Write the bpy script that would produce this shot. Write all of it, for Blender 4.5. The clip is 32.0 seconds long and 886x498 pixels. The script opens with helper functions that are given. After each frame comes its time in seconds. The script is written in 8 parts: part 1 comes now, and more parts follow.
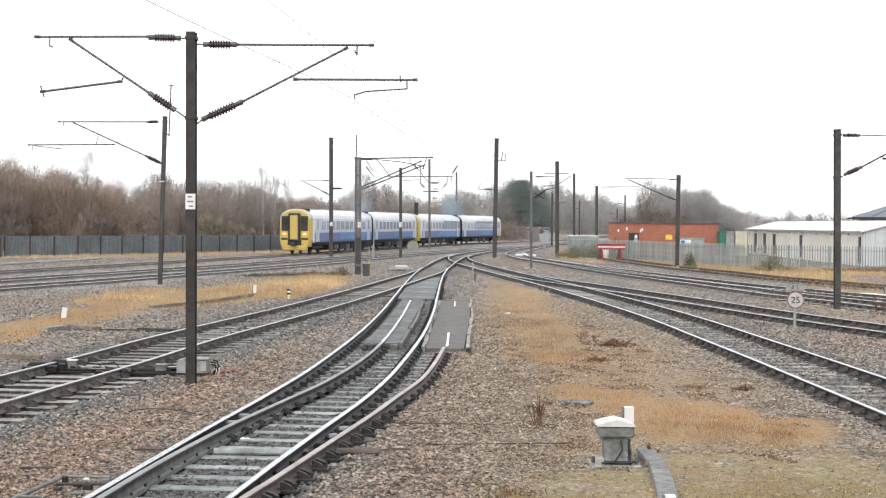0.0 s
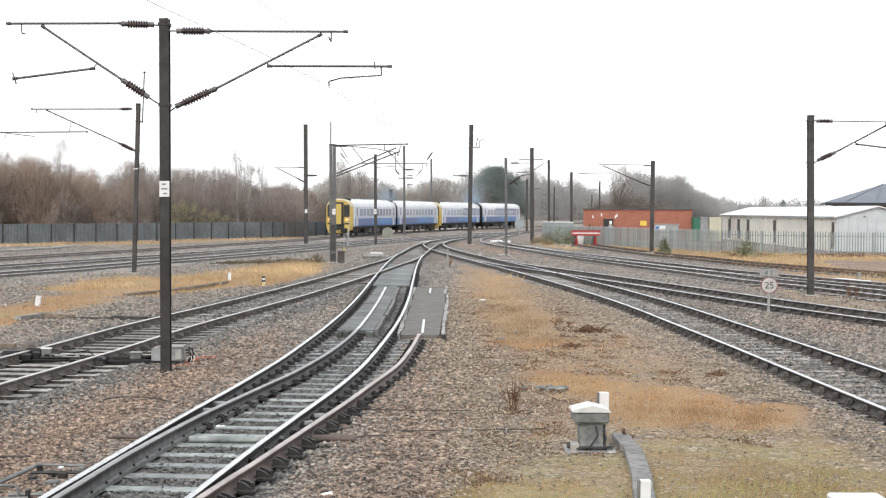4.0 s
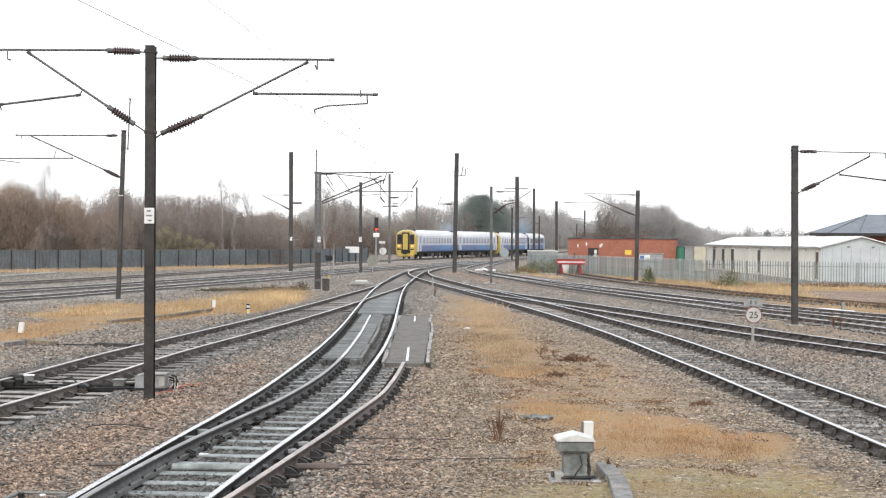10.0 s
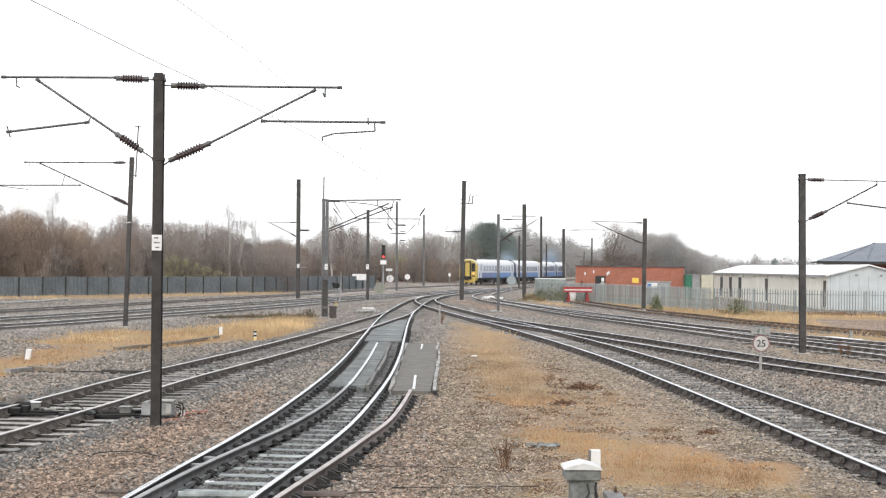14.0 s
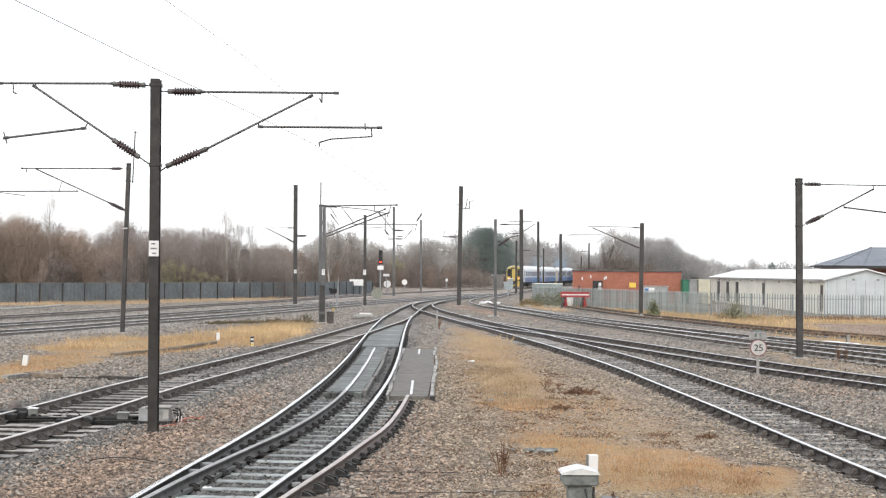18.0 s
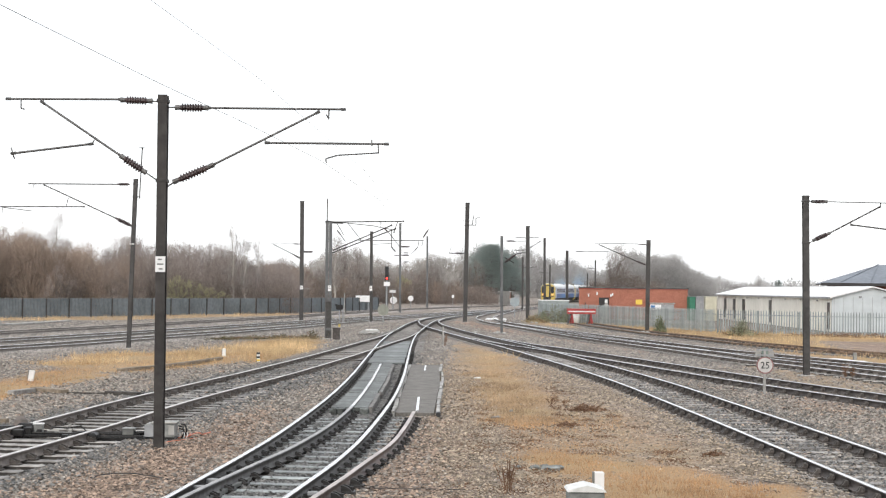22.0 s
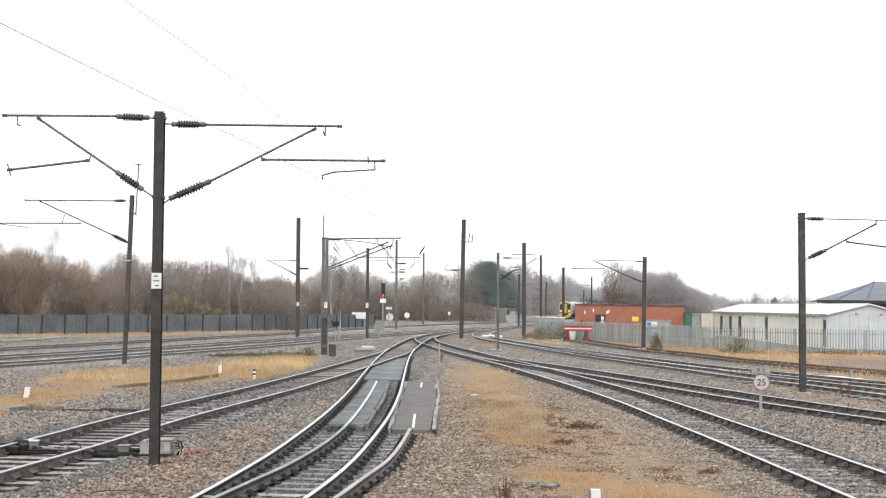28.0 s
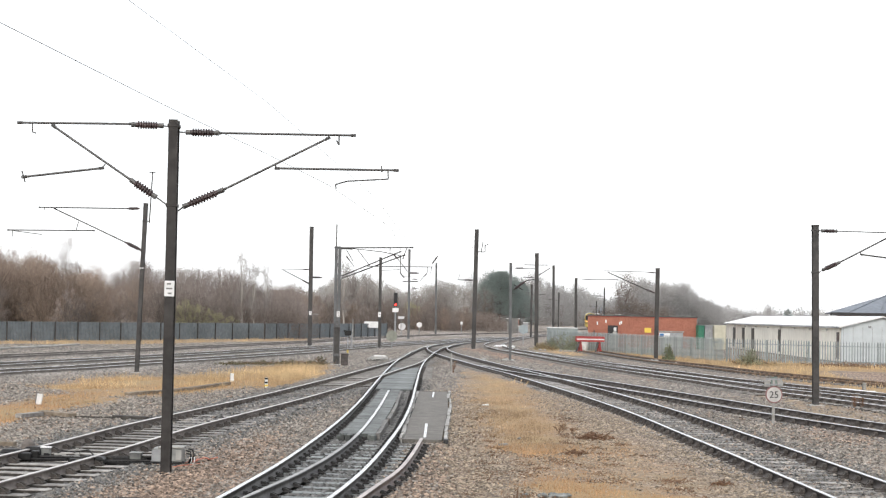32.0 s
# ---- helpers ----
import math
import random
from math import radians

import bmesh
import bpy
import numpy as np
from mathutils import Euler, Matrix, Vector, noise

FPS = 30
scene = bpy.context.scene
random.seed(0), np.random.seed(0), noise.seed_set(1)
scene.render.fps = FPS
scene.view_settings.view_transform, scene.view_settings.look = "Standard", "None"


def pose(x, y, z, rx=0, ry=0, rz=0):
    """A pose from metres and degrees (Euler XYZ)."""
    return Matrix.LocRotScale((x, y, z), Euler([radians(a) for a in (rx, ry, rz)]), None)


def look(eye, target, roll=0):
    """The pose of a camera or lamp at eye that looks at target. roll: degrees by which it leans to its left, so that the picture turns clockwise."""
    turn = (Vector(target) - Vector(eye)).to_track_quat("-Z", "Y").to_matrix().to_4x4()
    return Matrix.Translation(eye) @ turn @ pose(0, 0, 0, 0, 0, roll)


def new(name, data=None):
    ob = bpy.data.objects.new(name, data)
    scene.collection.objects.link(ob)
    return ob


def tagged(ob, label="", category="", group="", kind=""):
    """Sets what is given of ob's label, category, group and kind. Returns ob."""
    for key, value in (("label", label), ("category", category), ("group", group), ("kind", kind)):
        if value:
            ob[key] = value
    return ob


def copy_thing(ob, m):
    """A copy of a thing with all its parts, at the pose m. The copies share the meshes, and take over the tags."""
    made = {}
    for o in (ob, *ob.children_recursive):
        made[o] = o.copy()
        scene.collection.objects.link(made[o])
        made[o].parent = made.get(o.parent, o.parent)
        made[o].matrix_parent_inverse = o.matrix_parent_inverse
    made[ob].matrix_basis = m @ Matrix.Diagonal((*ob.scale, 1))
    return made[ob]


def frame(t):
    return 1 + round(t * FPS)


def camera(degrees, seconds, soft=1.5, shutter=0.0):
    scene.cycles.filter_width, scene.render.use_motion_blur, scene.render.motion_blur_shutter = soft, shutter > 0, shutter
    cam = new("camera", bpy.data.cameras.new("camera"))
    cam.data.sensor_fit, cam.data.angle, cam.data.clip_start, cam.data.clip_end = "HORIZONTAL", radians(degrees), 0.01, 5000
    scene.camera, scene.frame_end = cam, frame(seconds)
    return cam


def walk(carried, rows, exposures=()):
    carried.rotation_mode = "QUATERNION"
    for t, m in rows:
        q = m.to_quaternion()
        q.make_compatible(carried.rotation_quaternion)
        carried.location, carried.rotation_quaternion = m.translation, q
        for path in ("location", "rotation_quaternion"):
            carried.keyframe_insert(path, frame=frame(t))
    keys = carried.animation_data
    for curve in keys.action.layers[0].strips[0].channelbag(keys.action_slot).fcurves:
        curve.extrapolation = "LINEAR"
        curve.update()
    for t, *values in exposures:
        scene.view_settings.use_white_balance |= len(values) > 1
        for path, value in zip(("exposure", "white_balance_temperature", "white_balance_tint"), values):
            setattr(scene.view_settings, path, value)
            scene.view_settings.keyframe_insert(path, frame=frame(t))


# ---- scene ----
EYE = (0.0, 0.0, 2.72)
cam = camera(33.08, 32.0, soft=1.2)
# seconds, tilt, lean, turn in degrees
PATH = [
    (0, 89.023, -0.500, 0.009),
    (0.5, 88.725, -0.477, 0.012),
    (1, 88.367, -0.472, 0.012),
    (1.5, 88.187, -0.468, -0.003),
    (2, 88.035, -0.495, 0.002),
    (2.5, 87.973, -0.516, -0.016),
    (3, 88.058, -0.391, -0.245),
    (3.5, 88.223, -0.346, -0.592),
    (5.5, 89.594, -0.309, -1.678),
    (6, 89.799, -0.353, -1.687),
    (6.5, 89.953, -0.444, -1.645),
    (7, 89.954, -0.556, -1.625),
    (7.5, 89.953, -0.563, -1.625),
    (8, 89.864, -0.584, -1.625),
    (8.5, 89.714, -0.609, -1.589),
    (9, 89.716, -0.584, -1.628),
    (9.5, 89.643, -0.586, -1.584),
    (10, 89.608, -0.611, -1.525),
    (10.5, 89.626, -0.586, -1.500),
    (11, 89.647, -0.591, -1.464),
    (11.5, 89.807, -0.626, -1.429),
    (12, 89.965, -0.597, -1.394),
    (12.5, 90.277, -0.608, -1.375),
    (13, 90.404, -0.618, -1.331),
    (13.5, 90.507, -0.651, -1.284),
    (14, 90.663, -0.727, -1.251),
    (14.5, 90.732, -0.763, -1.290),
    (16.5, 90.888, -0.719, -1.287),
    (17, 90.969, -0.696, -1.243),
    (17.5, 90.736, -0.605, -1.363),
    (18, 90.864, -0.598, -1.360),
    (18.5, 90.892, -0.671, -1.313),
    (19, 90.974, -0.673, -1.256),
    (19.5, 90.986, -0.727, -1.213),
    (20, 91.063, -0.696, -1.219),
    (20.5, 91.122, -0.691, -1.196),
    (21, 91.216, -0.732, -1.112),
    (21.5, 91.400, -0.777, -1.110),
    (22, 91.491, -0.755, -1.120),
    (22.5, 91.596, -0.787, -1.127),
    (23, 91.600, -0.816, -1.123),
    (23.5, 91.625, -0.839, -1.114),
    (24, 91.471, -0.847, -1.026),
    (24.5, 91.525, -0.848, -0.989),
    (25, 91.686, -0.853, -0.997),
    (25.5, 91.777, -0.855, -1.003),
    (27.5, 92.110, -0.782, -1.221),
    (28, 92.140, -0.795, -1.264),
    (28.5, 92.223, -0.869, -1.212),
    (29, 92.214, -0.920, -1.173),
    (29.5, 92.236, -0.973, -1.084),
    (30, 92.388, -0.984, -0.975),
    (30.5, 92.401, -1.009, -0.935),
    (31, 92.332, -1.118, -0.869),
    (31.5, 92.449, -1.156, -0.818),
    (32, 92.505, -1.201, -0.788),
]
walk(cam, [(t, pose(*EYE, a, b, c)) for t, a, b, c in PATH], exposures=[(0, 0.0), (32, 0.0)])

# ---- overcast daylight ----
world = bpy.data.worlds.new("overcast_sky")
scene.world = world
world.use_nodes = True
wn = world.node_tree.nodes
wl = world.node_tree.links
wn.clear()
sky = wn.new("ShaderNodeTexSky")
sky.sky_type, sky.sun_disc = "NISHITA", False
sky.sun_elevation, sky.sun_rotation = radians(38), radians(200)
sky.dust_density, sky.air_density = 4.0, 1.0
sky_bg = wn.new("ShaderNodeBackground")
sky_bg.inputs["Strength"].default_value = 0.05
wl.new(sky.outputs["Color"], sky_bg.inputs["Color"])
cloud_bg = wn.new("ShaderNodeBackground")
cloud_bg.inputs["Strength"].default_value = 1.12
coord = wn.new("ShaderNodeTexCoord")
cloud = wn.new("ShaderNodeTexNoise")
cloud.inputs["Scale"].default_value = 1.6
cloud.inputs["Detail"].default_value = 3.0
wl.new(coord.outputs["Generated"], cloud.inputs["Vector"])
ramp = wn.new("ShaderNodeValToRGB")
ramp.color_ramp.elements[0].color = (0.98, 1.0, 1.02, 1)
ramp.color_ramp.elements[1].color = (1.06, 1.06, 1.07, 1)
wl.new(cloud.outputs["Fac"], ramp.inputs["Fac"])
wl.new(ramp.outputs["Color"], cloud_bg.inputs["Color"])
both = wn.new("ShaderNodeAddShader")
wl.new(sky_bg.outputs[0], both.inputs[0])
wl.new(cloud_bg.outputs[0], both.inputs[1])
wout = wn.new("ShaderNodeOutputWorld")
wl.new(both.outputs[0], wout.inputs["Surface"])

sun = new("sun", bpy.data.lights.new("sun", "SUN"))
sun.data.energy, sun.data.angle, sun.data.color = 0.9, radians(30), (1.0, 0.97, 0.93)
sun.matrix_world = look((-30, -60, 70), (0, 40, 0))


# ---- materials ----
def mat(name, c1, c2, scale=4.0, rough=0.75, metal=0.0, bump=0.15, big=0.35, vary=0.0, island=0.0, spec=0.5):
    """Two-scale procedural surface: fine grain between c1 and c2, large stains, relief."""
    m = bpy.data.materials.new(name)
    m.use_nodes = True
    n, l = m.node_tree.nodes, m.node_tree.links
    b = n["Principled BSDF"]
    b.inputs["Roughness"].default_value = rough
    b.inputs["Metallic"].default_value = metal
    b.inputs["Specular IOR Level"].default_value = spec
    tc = n.new("ShaderNodeTexCoord")
    fine = n.new("ShaderNodeTexNoise")
    fine.inputs["Scale"].default_value = scale
    fine.inputs["Detail"].default_value = 6.0
    l.new(tc.outputs["Object"], fine.inputs["Vector"])
    stain = n.new("ShaderNodeTexNoise")
    stain.inputs["Scale"].default_value = scale * 0.13
    stain.inputs["Detail"].default_value = 3.0
    l.new(tc.outputs["Object"], stain.inputs["Vector"])
    rp = n.new("ShaderNodeValToRGB")
    rp.color_ramp.elements[0].position, rp.color_ramp.elements[1].position = 0.3, 0.7
    rp.color_ramp.elements[0].color, rp.color_ramp.elements[1].color = (*c1, 1), (*c2, 1)
    l.new(fine.outputs["Fac"], rp.inputs["Fac"])
    mr = n.new("ShaderNodeMapRange")
    mr.inputs["From Min"].default_value, mr.inputs["From Max"].default_value = 0.3, 0.7
    mr.inputs["To Min"].default_value, mr.inputs["To Max"].default_value = 1 - big, 1 + big * 0.5
    l.new(stain.outputs["Fac"], mr.inputs["Value"])
    value = mr.outputs["Result"]
    for amount, socket in ((vary, "object"), (island, "island")):
        if amount:
            src = n.new("ShaderNodeObjectInfo" if socket == "object" else "ShaderNodeNewGeometry")
            r = n.new("ShaderNodeMapRange")
            r.inputs["To Min"].default_value, r.inputs["To Max"].default_value = 1 - amount, 1 + amount
            l.new(src.outputs["Random" if socket == "object" else "Random Per Island"], r.inputs["Value"])
            mul = n.new("ShaderNodeMath")
            mul.operation = "MULTIPLY"
            l.new(value, mul.inputs[0])
            l.new(r.outputs["Result"], mul.inputs[1])
            value = mul.outputs[0]
    hs = n.new("ShaderNodeHueSaturation")
    l.new(rp.outputs["Color"], hs.inputs["Color"])
    l.new(value, hs.inputs["Value"])
    l.new(hs.outputs["Color"], b.inputs["Base Color"])
    if bump:
        bp = n.new("ShaderNodeBump")
        bp.inputs["Strength"].default_value = bump
        bp.inputs["Distance"].default_value = 0.02
        l.new(fine.outputs["Fac"], bp.inputs["Height"])
        l.new(bp.outputs["Normal"], b.inputs["Normal"])
    return m


def glow(name, colour, strength):
    m = bpy.data.materials.new(name)
    m.use_nodes = True
    b = m.node_tree.nodes["Principled BSDF"]
    b.inputs["Base Color"].default_value = (*colour, 1)
    b.inputs["Emission Color"].default_value = (*colour, 1)
    b.inputs["Emission Strength"].default_value = strength
    return m


MAST = mat("weathered_mast_steel", (0.042, 0.041, 0.041), (0.086, 0.082, 0.079), 6, 0.65, 0.0, 0.2, spec=0.35)
MAST_DARK = mat("dark_mast_steel", (0.026, 0.0235, 0.0225), (0.055, 0.05, 0.047), 6, 0.6, 0.0, 0.2, spec=0.35)
MAST_GREY = mat("grey_mast_steel", (0.11, 0.115, 0.12), (0.17, 0.175, 0.18), 6, 0.6, 0.4, 0.15)
ARM = mat("arm_steel", (0.10, 0.10, 0.10), (0.16, 0.155, 0.15), 12, 0.55, 0.5, 0.1)
PORCELAIN = mat("brown_porcelain", (0.035, 0.022, 0.024), (0.075, 0.048, 0.048), 10, 0.3, 0, 0.05)
RAIL_SIDE = mat("damp_rail_side", (0.05, 0.049, 0.0485), (0.125, 0.12, 0.116), 9, 0.55, 0.0, 0.3, spec=0.25)
RAIL_SIDE_DRY = mat("dusty_brown_rail_side", (0.11, 0.096, 0.087), (0.215, 0.187, 0.168), 7, 0.75, 0.0, 0.3)
RAIL_SIDE_BROWN = mat("dark_brown_rail_side", (0.04, 0.035, 0.033), (0.10, 0.086, 0.08), 7, 0.7, 0.0, 0.3)
RAIL_SIDE_RED = mat("rust_red_rail_side", (0.075, 0.056, 0.049), (0.18, 0.138, 0.122), 7, 0.6, 0.0, 0.3)
RAIL_TOP = mat("worn_rail_head", (0.68, 0.68, 0.68), (0.80, 0.80, 0.81), 14, 0.27, 0.9, 0.03, 0.15)
RAIL_DULL = mat("dull_rail_head", (0.43, 0.37, 0.34), (0.57, 0.50, 0.47), 9, 0.4, 0.7, 0.06)
RAIL_GREY = mat("grey_unworn_rail_head", (0.27, 0.265, 0.26), (0.40, 0.392, 0.385), 9, 0.42, 0.6, 0.08, 0.2)
RAIL_RUST = mat("rust_brown_rail", (0.17, 0.112, 0.078), (0.31, 0.222, 0.16), 6, 0.85, 0.0, 0.3)
RAIL_SIDE_PALE = mat("sandy_rail_side", (0.14, 0.127, 0.114), (0.235, 0.215, 0.193), 7, 0.8, 0.0, 0.3)
SLEEPER_SUNK = mat("dusty_sunken_sleeper", (0.20, 0.188, 0.175), (0.32, 0.30, 0.28), 7, 0.8, 0, 0.3, 0.3)
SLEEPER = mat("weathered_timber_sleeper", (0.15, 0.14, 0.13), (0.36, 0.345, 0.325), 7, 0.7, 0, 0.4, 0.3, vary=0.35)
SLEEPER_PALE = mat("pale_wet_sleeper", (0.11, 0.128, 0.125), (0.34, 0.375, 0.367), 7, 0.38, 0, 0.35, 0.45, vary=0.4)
CHAIR = mat("cast_iron_chair", (0.010, 0.010, 0.010), (0.034, 0.032, 0.031), 12, 0.5, 0.1, 0.2, vary=0.3)
CHAIR_DRY = mat("rusty_dry_chair", (0.028, 0.0245, 0.022), (0.085, 0.074, 0.066), 12, 0.75, 0.0, 0.2, vary=0.3)
CHAIR_BROWN = mat("dusty_brown_chair", (0.05, 0.044, 0.04), (0.15, 0.132, 0.12), 12, 0.75, 0.0, 0.25, vary=0.3)
CONCRETE = mat("concrete", (0.30, 0.30, 0.28), (0.44, 0.43, 0.41), 6, 0.85, 0, 0.2)
CONCRETE_DARK = mat("damp_concrete", (0.062, 0.071, 0.067), (0.16, 0.172, 0.163), 11, 0.6, 0, 0.6, 0.65, vary=0.15)
TARMAC = mat("worn_tarmac", (0.105, 0.098, 0.088), (0.20, 0.187, 0.168), 24, 0.8, 0, 0.6, 0.3)
DECK = mat("wet_deck_panel", (0.066, 0.076, 0.074), (0.185, 0.2, 0.195), 5, 0.58, 0, 0.5, 0.6, vary=0.2)
TROUGH = mat("mottled_trough_concrete", (0.16, 0.158, 0.152), (0.30, 0.295, 0.285), 12, 0.8, 0, 0.4, 0.35)
RAIL_WORN = mat("brown_grey_rail_head", (0.55, 0.52, 0.495), (0.70, 0.67, 0.64), 9, 0.42, 0.75, 0.06, 0.2)
GREASE = mat("greasy_black_gear", (0.007, 0.007, 0.0075), (0.024, 0.0235, 0.023), 14, 0.5, 0, 0.2, 0.3, spec=0.3)
TIMBER_SIDE = mat("dark_timber_side", (0.03, 0.027, 0.025), (0.075, 0.068, 0.06), 7, 0.8, 0, 0.3, 0.3)
TIMBER_DARK = mat("tarred_edge_timber", (0.09, 0.085, 0.08), (0.22, 0.21, 0.195), 9, 0.7, 0, 0.5, 0.4)
TIMBER_BROWN = mat("brown_weathered_plank", (0.15, 0.12, 0.088), (0.30, 0.245, 0.185), 8, 0.8, 0, 0.4, 0.35)
MACHINE = mat("oily_grey_casing", (0.13, 0.135, 0.13), (0.24, 0.245, 0.235), 8, 0.5, 0.2, 0.1)
MACHINE_PALE = mat("pale_grey_casing", (0.20, 0.21, 0.205), (0.33, 0.335, 0.32), 9, 0.55, 0, 0.1, 0.3)
WHITE = mat("white_paint", (0.70, 0.71, 0.71), (0.82, 0.82, 0.82), 5, 0.5, 0, 0.05, 0.12)
GREY = mat("grey_paint", (0.28, 0.29, 0.30), (0.38, 0.39, 0.40), 5, 0.6, 0, 0.08)
BLACK = mat("black_plastic", (0.015, 0.015, 0.016), (0.03, 0.03, 0.032), 8, 0.5, 0, 0.05)
RED = mat("faded_red_paint", (0.36, 0.055, 0.055), (0.50, 0.09, 0.088), 5, 0.5, 0, 0.05, 0.2)
PALISADE = mat("galvanised_palisade", (0.27, 0.31, 0.31), (0.38, 0.42, 0.42), 4, 0.55, 0.3, 0.05, 0.2, vary=0.2)
# Weathered steel, its colour lifted to a paler teal for haze.
PALISADE_MID = mat("weathered_hazy_palisade", (0.25, 0.292, 0.298), (0.35, 0.392, 0.40), 4, 0.55, 0.3, 0.05, 0.2, vary=0.25)
PALISADE_DARK = mat("dark_grey_palisade", (0.11, 0.13, 0.142), (0.165, 0.187, 0.20), 4, 0.7, 0.1, 0.05, 0.25, vary=0.15)
# Brick red lightened a little for the haze before it.
BRICK = mat("red_brick", (0.285, 0.107, 0.07), (0.40, 0.165, 0.115), 8, 0.85, 0, 0.15, 0.15, vary=0.06)
CLADDING_BLUE = mat("bluish_white_cladding", (0.48, 0.525, 0.545), (0.56, 0.605, 0.625), 2, 0.6, 0, 0.05, 0.12)
CLADDING = mat("cream_cladding", (0.66, 0.645, 0.58), (0.75, 0.735, 0.67), 2, 0.6, 0, 0.05, 0.12, vary=0.04)
ROOF_PALE = mat("pale_sheet_roof", (0.74, 0.75, 0.76), (0.84, 0.84, 0.84), 2, 0.45, 0, 0.03, 0.1)
ROOF_GREY = mat("blue_grey_sheet_roof", (0.14, 0.16, 0.19), (0.20, 0.225, 0.26), 2, 0.6, 0, 0.05, 0.15)
GLASS = mat("dark_window_glass", (0.02, 0.022, 0.025), (0.035, 0.037, 0.04), 2, 0.3, 0, 0.0, 0.1, spec=0.25)
T_WHITE = mat("train_pale_side", (0.44, 0.475, 0.555), (0.54, 0.57, 0.64), 1.5, 0.3, 0, 0.02, 0.15)
T_BLUE = mat("train_blue_side", (0.04, 0.16, 0.41), (0.065, 0.215, 0.50), 1.5, 0.35, 0, 0.02, 0.2)
T_YELLOW = mat("train_yellow_end", (0.47, 0.355, 0.085), (0.56, 0.425, 0.12), 1.5, 0.4, 0, 0.02, 0.2)
T_CREAM = mat("train_cream_dome", (0.55, 0.50, 0.33), (0.64, 0.59, 0.42), 1.5, 0.45, 0, 0.02, 0.2)
T_ROOF = mat("train_white_roof", (0.66, 0.68, 0.70), (0.78, 0.79, 0.80), 1.5, 0.4, 0, 0.02, 0.15)
SIGN_YELLOW = mat("yellow_sign_face", (0.72, 0.50, 0.07), (0.82, 0.60, 0.10), 3, 0.5, 0, 0.02, 0.1)
T_UNDER = mat("train_underframe", (0.02, 0.02, 0.022), (0.05, 0.045, 0.042), 4, 0.8, 0.2, 0.1)
LAMP_RED = glow("red_signal_lamp", (1.0, 0.03, 0.02), 6.0)
LAMP_TAIL = glow("warm_train_lamp", (1.0, 0.36, 0.13), 1.6)
BARK = mat("grey_brown_bark", (0.14, 0.115, 0.10), (0.25, 0.215, 0.19), 3, 0.9, 0, 0.2, 0.2, vary=0.25)
BARK_PALE = mat("pale_birch_bark", (0.34, 0.31, 0.28), (0.50, 0.47, 0.43), 3, 0.85, 0, 0.2, 0.2)
TWIG = mat("bare_brown_twigs", (0.22, 0.182, 0.16), (0.375, 0.322, 0.292), 0.25, 0.9, 0, 0, 0.3, vary=0.3, island=0.3)
TWIG_LILAC = mat("grey_winter_twigs", (0.27, 0.235, 0.22), (0.43, 0.39, 0.37), 0.25, 0.9, 0, 0, 0.3, vary=0.25, island=0.3)
# Dark brown stems; the colour also holds the shade low in the wood.
TWIG_DARK = mat("dark_shaded_stems", (0.125, 0.10, 0.085), (0.22, 0.178, 0.152), 0.25, 0.9, 0, 0, 0.3, island=0.35)
TWIG_RUST = mat("rust_brown_twigs", (0.21, 0.156, 0.122), (0.35, 0.272, 0.215), 0.3, 0.9, 0, 0, 0.3, vary=0.2, island=0.3)
# The next two twig colours are paled and greyed to mimic distance haze.
TWIG_FAR = mat("haze_paled_far_twigs", (0.355, 0.345, 0.335), (0.52, 0.51, 0.495), 0.2, 0.9, 0, 0, 0.25, vary=0.2, island=0.2)
TWIG_MID = mat("haze_paled_mid_twigs", (0.285, 0.268, 0.245), (0.46, 0.435, 0.405), 0.12, 0.9, 0, 0, 0.4, vary=0.3, island=0.3)
TWIG_GREEN = mat("yellow_green_shrub", (0.30, 0.285, 0.16), (0.44, 0.415, 0.255), 0.8, 0.9, 0, 0, 0.3, island=0.35)
# Needle colour lifted towards pale grey-green to carry the distance haze.
LEAF_PINE = mat("haze_paled_pine_needles", (0.34, 0.40, 0.38), (0.46, 0.52, 0.495), 0.5, 0.85, 0, 0, 0.2, island=0.18)
for node_mat in (LEAF_PINE,):
    nt = node_mat.node_tree
    thin = nt.nodes.new("ShaderNodeBsdfTranslucent")
    blend = nt.nodes.new("ShaderNodeMixShader")
    blend.inputs[0].default_value = 0.6
    solid = nt.nodes["Principled BSDF"]
    nt.links.new(solid.inputs["Base Color"].links[0].from_socket, thin.inputs["Color"])
    nt.links.new(solid.outputs[0], blend.inputs[1])
    nt.links.new(thin.outputs[0], blend.inputs[2])
    nt.links.new(blend.outputs[0], nt.nodes["Material Output"].inputs["Surface"])
LEAF = mat("shrub_leaves", (0.16, 0.185, 0.105), (0.27, 0.295, 0.185), 2.0, 0.85, 0, 0, 0.3, island=0.4)
GRASS = mat("dry_grass", (0.375, 0.202, 0.092), (0.59, 0.358, 0.18), 1.5, 0.9, 0, 0, 0.5, island=0.35)
GRASS_KHAKI = mat("khaki_dry_grass", (0.335, 0.222, 0.125), (0.535, 0.38, 0.232), 1.0, 0.9, 0, 0, 0.6, island=0.35)
GRASS_OLIVE = mat("olive_short_grass", (0.38, 0.24, 0.12), (0.39, 0.41, 0.165), 0.6, 0.9, 0, 0, 0.45, island=0.3)
GRASS_PALE = mat("straw_grass", (0.40, 0.265, 0.13), (0.67, 0.49, 0.27), 0.8, 0.9, 0, 0, 0.5, island=0.35)
STONE_DARK = mat("damp_dark_ballast", (0.044, 0.043, 0.041), (0.17, 0.167, 0.157), 9, 0.5, 0, 0.2, 0.2, island=0.75)
